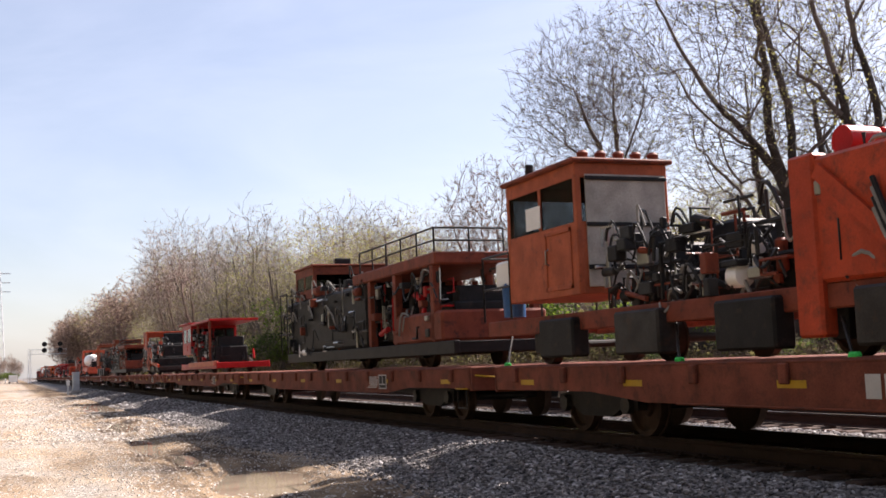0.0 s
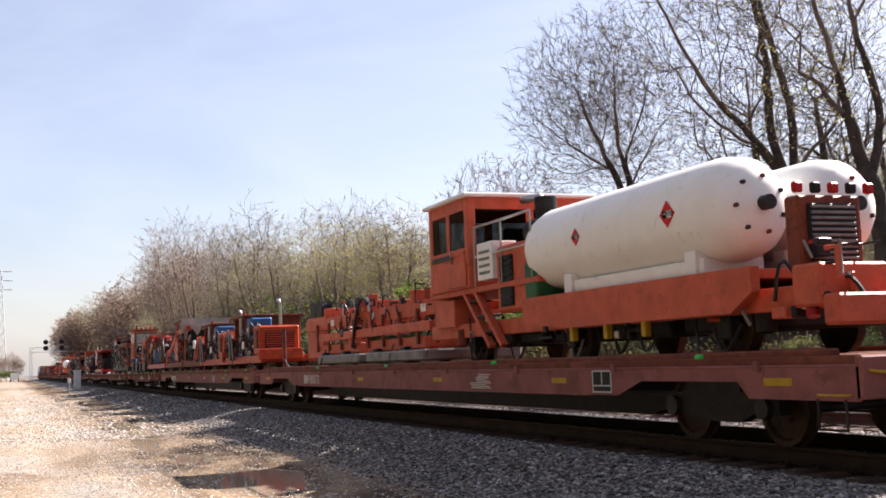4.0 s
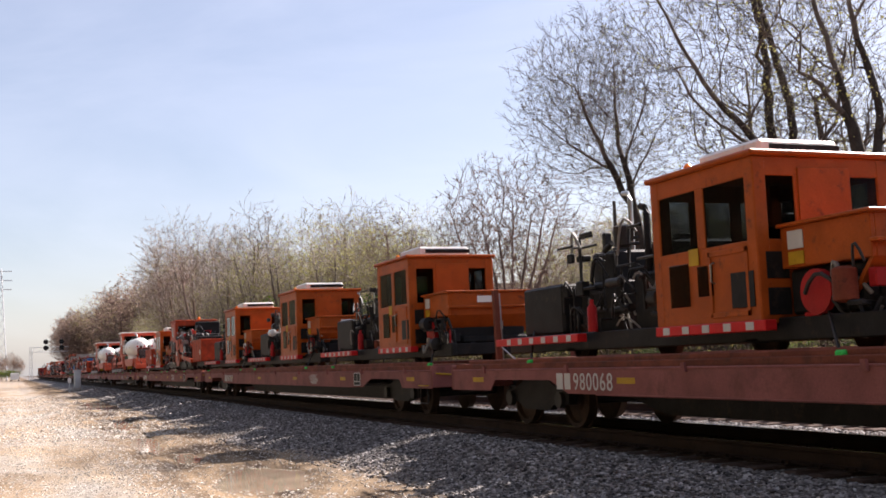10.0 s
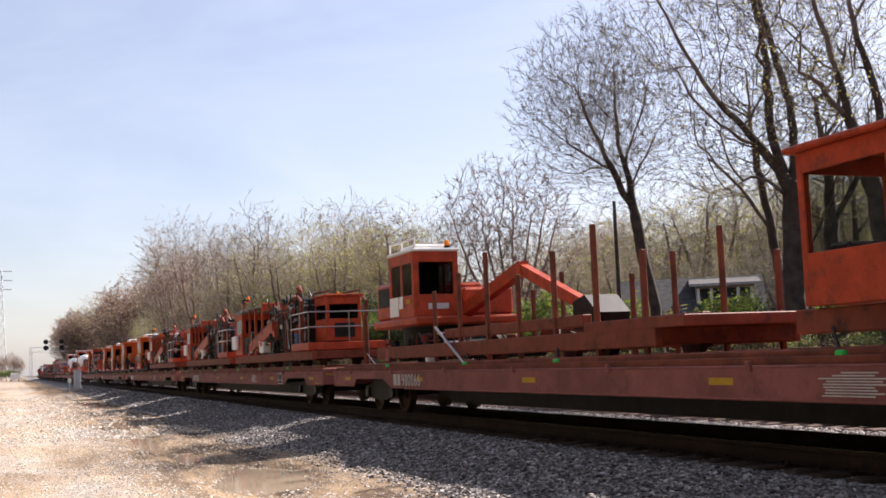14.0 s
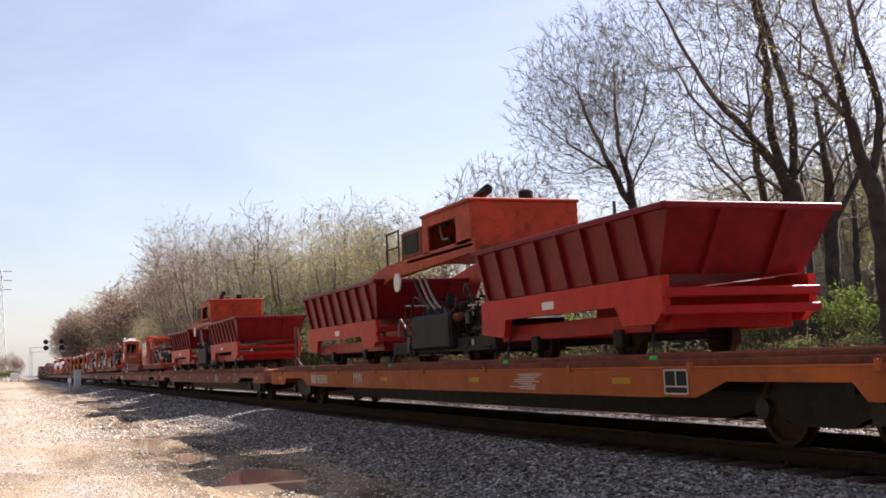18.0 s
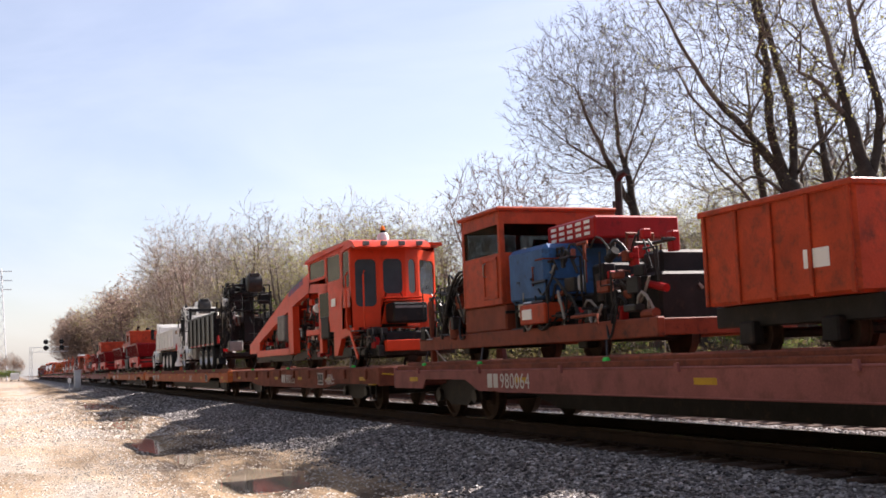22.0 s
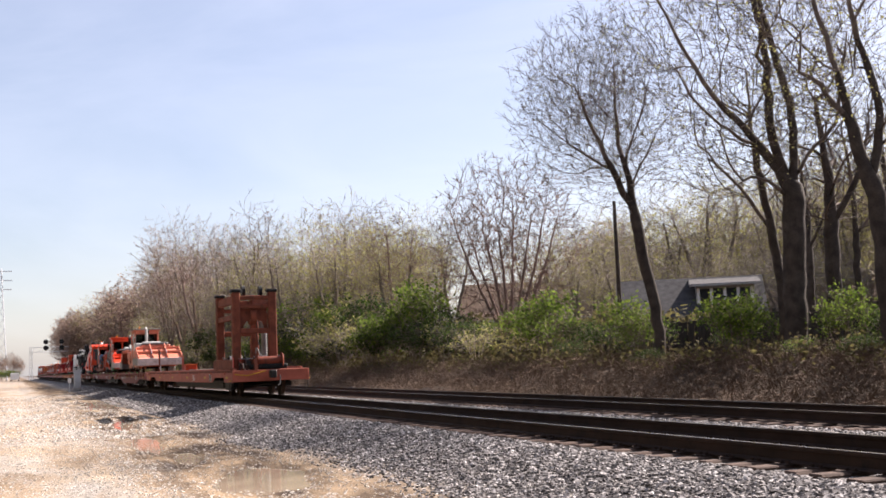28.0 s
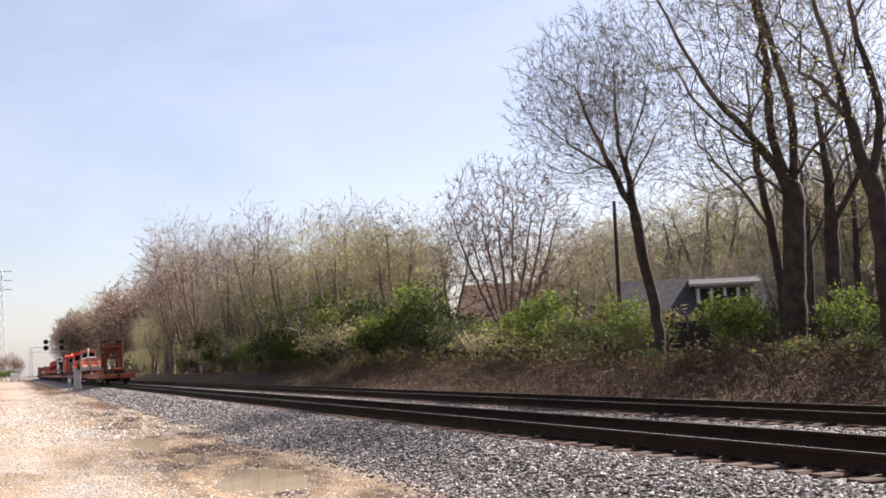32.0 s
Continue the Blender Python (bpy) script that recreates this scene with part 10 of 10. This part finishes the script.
def signal_bridge(y):
    """A cantilever over both tracks with two signal heads."""
    T = thing("signal_bridge", 4.6, y, GROUND_Z, "silver cantilever signal bridge with black signal heads", "railway signal")
    z0, z1 = GROUND_Z, 9.6
    for dx in (-0.35, 0.35):
        for dy in (-0.35, 0.35):
            part("mast_leg", G().cyl((4.6 + dx, y + dy, z0), (4.6 + dx, y + dy, z1), 0.07, 6), M_CABINET, T)
    for k in range(8):
        z = z0 + 0.6 + k * 1.15
        part("mast_brace", G().slab((4.25, y - 0.35, z), (4.95, y - 0.35, z + 1.1), 0.06, 0.06).slab((4.25, y + 0.35, z + 1.1), (4.95, y + 0.35, z), 0.06, 0.06), M_CABINET, T)
    for z in (8.0, 9.4):
        part("walkway_beam", G().box(4.2, 15.2, y - 0.4, y - 0.3, z, z + 0.13).box(4.2, 15.2, y + 0.3, y + 0.4, z, z + 0.13), M_CABINET, T)
    for k in range(9):
        part("truss_brace", G().slab((4.6 + k * 1.2, y - 0.35, 8.05), (5.8 + k * 1.2, y - 0.35, 9.4), 0.05, 0.05), M_CABINET, T)
    for xx in (8.8, 13.28):
        h = part("signal_head", G().cyl((xx, y - 0.6, 9.2), (xx, y - 0.5, 9.2), 0.75, 16).cyl((xx, y - 0.6, 11.0), (xx, y - 0.5, 11.0), 0.75, 16), M_BLACK, T, "round black signal head")
        part("signal_mast", G().cyl((xx, y - 0.4, 8.0), (xx, y - 0.4, 11.8), 0.07, 8), M_CABINET, h)
        part("lamp_hood", G().cyl((xx, y - 1.0, 9.2), (xx, y - 0.6, 9.2), 0.16, 10).cyl((xx, y - 1.0, 11.0), (xx, y - 0.6, 11.0), 0.16, 10), M_BLACK, h)
    return T


signal_bridge(355.0)


def relay_cabinet(x, y, w, h):
    z = ground_z(x, y)
    T = thing("relay_cabinet", x, y, z, "silver railway relay cabinet on a concrete base", "cabinet")
    part("base", G().box(x - w / 2 - 0.1, x + w / 2 + 0.1, y - 0.5, y + 0.5, z - 0.1, z + 0.25), mat("concrete", (0.4, 0.38, 0.35), 0.9), T)
    part("body", G().box(x - w / 2, x + w / 2, y - 0.4, y + 0.4, z + 0.25, z + h, 0.03), M_CABINET, T)
    part("door", G().box(x - w / 2 + 0.08, x + w / 2 - 0.08, y - 0.43, y - 0.4, z + 0.35, z + h - 0.12, 0.01), M_CABINET, T)
    part("lid", G().box(x - w / 2 - 0.06, x + w / 2 + 0.06, y - 0.46, y + 0.46, z + h, z + h + 0.08), M_CABINET, T)
    return T


relay_cabinet(5.6, 112.0, 0.62, 1.9)
T = thing("marker_post", 4.7, 108.0, GROUND_Z, "short pale post beside the track", "post")
part("post", G().box(4.64, 4.76, 107.94, 108.06, GROUND_Z - 0.1, 0.75), M_CABINET, T)
part("plate", G().box(4.55, 4.85, 107.9, 107.94, 0.3, 0.7), M_WHITE, T)

# trailer, grass strip and trees on the near side, far off
T = thing("white_trailer", 0.0, 377.0, GROUND_Z, "white box trailer parked beside the dirt road", "trailer")
part("body", G().box(-1.2, 1.3, 374, 380, GROUND_Z + 0.6, GROUND_Z + 2.7, 0.08), M_WHITE, T)
for yy in (375.5, 378.5):
    for xx in (-1.05, 1.15):
        tyre(T, xx, yy, GROUND_Z + 0.38, 0.38, 0.22, M_WHITE, -1 if xx < 0 else 1)
for x, y, s in ((-4.5, 424.0, 0.8), (-1.0, 440.0, 0.9), (1.6, 452.0, 0.75), (-9.0, 430.0, 1.0)):
    t = copy_thing(kinds[5], pose(x, y, GROUND_Z - 0.1, 0, 0, 70 * s))
    t.scale = (s * 0.9, s * 0.9, s)
for k in range(6):
    t = copy_thing(shrubs[(0, 4, 1, 0, 4, 0)[k]], pose(-6.5 + 1.3 * k, 398 + 2.0 * (k % 3), GROUND_Z - 0.1, 0, 0, 50 * k))
    t.scale = (1.8, 1.8, 1.5)
for x, y, s in ((27.0, 236.0, 1.05), (29.5, 246.0, 1.15), (26.0, 222.0, 0.95)):
    t = copy_thing(kinds[2], pose(x, y, 0.1, 0, 0, 50 * s))
    t.scale = (s * 1.5, s * 1.5, s)


def pylon(x, y, h):
    T = thing("transmission_pylon", x, y, GROUND_Z, "pale lattice transmission tower far off", "pylon")
    for sx in (-1, 1):
        for sy in (-1, 1):
            part("leg", G().slab((x + sx * 3, y + sy * 3, GROUND_Z), (x + sx * 0.7, y + sy * 0.7, h), 0.3, 0.3), M_CABINET, T)
    for k in range(9):
        z = GROUND_Z + (h - GROUND_Z) * k / 9
        a, b = 3 - 2.3 * k / 9, 3 - 2.3 * (k + 1) / 9
        part("lattice", G().slab((x - a, y - a, z), (x + b, y - b, z + h / 9), 0.18, 0.18).slab((x + a, y - a, z), (x - b, y - b, z + h / 9), 0.18, 0.18), M_CABINET, T)
    for z in (h - 9, h - 5, h - 1):
        part("crossarm", G().slab((x - 5, y, z), (x + 5, y, z), 0.35, 0.35), M_CABINET, T)
    return T


pylon(-6.0, 520.0, 48)


def unseen_fill_screen():
    """An added dark wall, out of view, that blocks low sky light behind the camera. It runs along the near side of the
    dirt road.
    """
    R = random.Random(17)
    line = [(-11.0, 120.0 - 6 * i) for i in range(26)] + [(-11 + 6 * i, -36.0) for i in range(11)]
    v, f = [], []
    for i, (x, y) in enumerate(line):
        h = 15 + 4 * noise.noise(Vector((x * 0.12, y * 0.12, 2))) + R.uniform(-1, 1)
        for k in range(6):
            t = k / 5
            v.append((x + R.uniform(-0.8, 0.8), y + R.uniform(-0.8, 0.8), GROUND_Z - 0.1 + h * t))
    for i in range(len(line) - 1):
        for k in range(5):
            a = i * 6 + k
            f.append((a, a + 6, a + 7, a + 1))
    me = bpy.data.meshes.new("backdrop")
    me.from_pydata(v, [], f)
    # dark and rough, so little light bounces back on to the train
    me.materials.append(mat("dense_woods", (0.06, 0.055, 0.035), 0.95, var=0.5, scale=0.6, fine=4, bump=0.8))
    tagged(new("backdrop", me), "added dark wall out of view that blocks sky light", "woods", kind="structure")


unseen_fill_screen()

# ---- the train's order ----
LONG = "long oxide-red railway flatcar with a weathered steel deck"


# how far behind the car's front end the number stands
MARKS = {"980134": 8.5, "980070": 4.4, "980072": 5.85, "980059": 4.6, "980057": 4.75, "980068": 4.15, "980067": 4.7, "980066": 4.65, "980088": 4.95, "980077": 4.0, "980123": 7.9, "980064": 4.9, "981377": 4.2}


def couple(ends, specs):
    for (a, b), (paint, number, suffix, style, hitch, label) in zip(zip(ends, ends[1:]), specs):
        flatcar(a, b, paint, number, suffix, style, hitch, label, MARKS.get(number, 4.5))


SHORT = "shorter rusty railway flatcar with stake pockets along its side"
ends = [59.4, 38.7, 17.3, -1.8, -27.8, -56.2, -84.5, -112.6, -140.7, -168.8, -196.7, -225.2, -253.5, -282.0, -311.0, -329.4, -357.9, -378.9, -408.0]
couple(ends, [
    (M_CAR_RUSTY, "", "", "short", False, SHORT), (M_CAR_RUSTY, "", "", "short", False, SHORT), (M_CAR_RUSTY, "980134", "", "short", False, SHORT),
    (M_CAR, "980070", "", "long", False, LONG), (M_CAR, "980072", "", "long", True, LONG), (M_CAR, "", "", "long", True, LONG), (M_CAR, "980059", "", "long", True, LONG),
    (M_CAR, "980057", "", "long", True, LONG), (M_CAR, "980068", "", "long", True, LONG), (M_CAR, "980067", "", "long", True, LONG), (M_CAR, "980066", "", "long", True, LONG),
    (M_CAR, "", "", "long", True, LONG), (M_CAR_ORANGE, "980088", "MW", "long", True, "long orange railway flatcar with a weathered deck"),
    (M_CAR_ORANGE, "980077", "MW", "long", True, "long orange railway flatcar with a weathered deck"),
    (M_CAR_RUSTY, "980123", "", "short", False, SHORT), (M_CAR, "980064", "", "long", True, LONG), (M_CAR, "981377", "MW", "riveted", False, "faded red flatcar with a deep riveted fishbelly side"),
    (M_CAR_RED, "", "", "long", True, "empty oxide-red flatcar with guard rails and loose boxes")])

propane_car(-43.9)
propane_car(-71.3)
cab_sweeper(-94.4)
cab_sweeper(-117.1)
cab_sweeper(-126.6)
cab_sweeper(-136.4)
cab_sweeper(-147.9)
spike_machine(-154.5)
spike_machine(-170.1)
spike_machine(-182.8)
hopper_machine(-229.2)
hopper_machine(-257.9)
grapple_truck(-284.4, M_WHITE, M_WHITE, -286.95, -294.2, 2.2, 3.12, [-289.9, -291.4, -292.8], M_WHITE)
grapple_truck(-296.9, M_WHITE, M_TRUCKBLACK, -299.5, -306.6, 2.05, 3.32, [-302.9, -304.3, -305.7], M_STEEL, True)
ballast_plant(55.5)
dark_machine(32.2)
cabin_machine(16.5)
framed_machine(7.3)
canopy_machine(-1.9)
arched_machine(-13.4)
arched_machine(-20.5)
spiker(-100.6)
steel_box(-110.4, -107.7, 1.45, 2.4, M_ORANGE, "faded orange steel equipment box")
steel_box(-91.2, -88.1, 1.5, 2.4, M_ORANGE, "faded orange steel equipment box")
excavator(-200.2)
glazed_cab_machine(-214.7)
tamper(-313.8)
anchor_spreader(-333.3)
steel_box(-343.4, -340.8, 1.6, 2.72, M_ORANGE, "orange steel equipment box with rust stains")
regulator(-349.4, 1)
regulator(-367.8, 2)
gantry_rack(-406.6)
T = rider("loose_crate", -392.0, DECK, "orange steel crate lying on the empty deck", "crate")
part("body", G().box(-0.95, -0.4, -392.3, -391.7, DECK, 1.32, 0.03), M_ORANGE, T)
part("lid", G().box(-0.98, -0.37, -392.33, -391.67, 1.32, 1.37, 0.02), M_CAR_ORANGE, T)
T = rider("steel_plate", -394.5, DECK, "pale steel plate lying across the guard rails", "steel plate")
part("plate", G().box(-1.2, 1.2, -397.0, -395.2, 1.07, 1.1), M_TARP, T)
part("bracket", G().box(-1.0, -0.8, -396.4, -396.1, DECK, 1.07), M_DARK, T)

# the head of the train, already far along the line
riders = {}
for ob, s, z in RIDERS:
    riders.setdefault(ob.name.split(".")[0], []).append((ob, s, z))
WHOLE = {}


def far_copy(src, s):
    """A copy of a thing of the train that stays far off: its parts are joined, one mesh for each paint."""
    if src.name not in WHOLE:
        groups = {}
        bpy.context.view_layer.update()
        base = src.matrix_world.inverted()
        for o in src.children_recursive:
            if o.type == "MESH" and o.data.polygons:
                m = base @ o.matrix_world
                vs, fs = groups.setdefault(o.data.materials[0].name, ([], []))
                k = len(vs)
                vs.extend(tuple(m @ v.co) for v in o.data.vertices)
                fs.extend(tuple(i + k for i in f.vertices) for f in o.data.polygons)
        made = []
        for name, (vs, fs) in groups.items():
            me = bpy.data.meshes.new("body")
            me.from_pydata(vs, [], fs)
            me.materials.append(bpy.data.materials[name])
            made.append((len(fs), me))
        made.sort(key=lambda q: -q[0])
        WHOLE[src.name] = [me for n, me in made[:7]]
    T = tagged(new(src.name.split(".")[0]), src["label"], src["category"], src["group"])
    for i, me in enumerate(WHOLE[src.name]):
        o = new("body" if i == 0 else "fitting", me)
        o.parent = T
    RIDERS.append((T, s, src.location.z))
    return T


y = 59.4
order = ["spiking_machine", "tie_inserter", "tie_remover", "track_undercutter", "spike_puller", "rail_lifter", "tie_crane", "anchor_machine", "tie_handling_machine", "rail_heater_machine"]
cars = riders["flatcar"]
k = 0
while y < 500:
    which = 0 if k % 3 == 0 else 1 + k % 2
    ln = (20.7, 21.4, 19.1)[which]
    mid = y + ln / 2
    far_copy(cars[which][0], mid)
    far_copy(riders[order[(k * 3) % 10]][0][0], mid + (2.0 if k % 2 else -1.0))
    y += ln
    k += 1


def place_on_line(s, z, t):
    """Pose of a thing that rides at s when the clip starts."""
    y = s + SPEED * t
    if y <= BEND_AT:
        return pose(XC, y, z)
    a = (y - BEND_AT) / BEND_R
    return pose(XC + BEND_R * (1 - math.cos(a)), BEND_AT + BEND_R * math.sin(a), z, 0, 0, -math.degrees(a))


def motions():
    for ob, s, z in RIDERS:
        times = [0.0, 32.0]
        cross = (BEND_AT - s) / SPEED
        if cross < 32.0:
            k = max(0.0, cross)
            times = sorted({0.0, round(k, 1), 32.0} | {round(k + (32.0 - k) * i / 5, 1) for i in range(1, 5)})
        walk(ob, [(t, place_on_line(s, z, t)) for t in times])


motions()
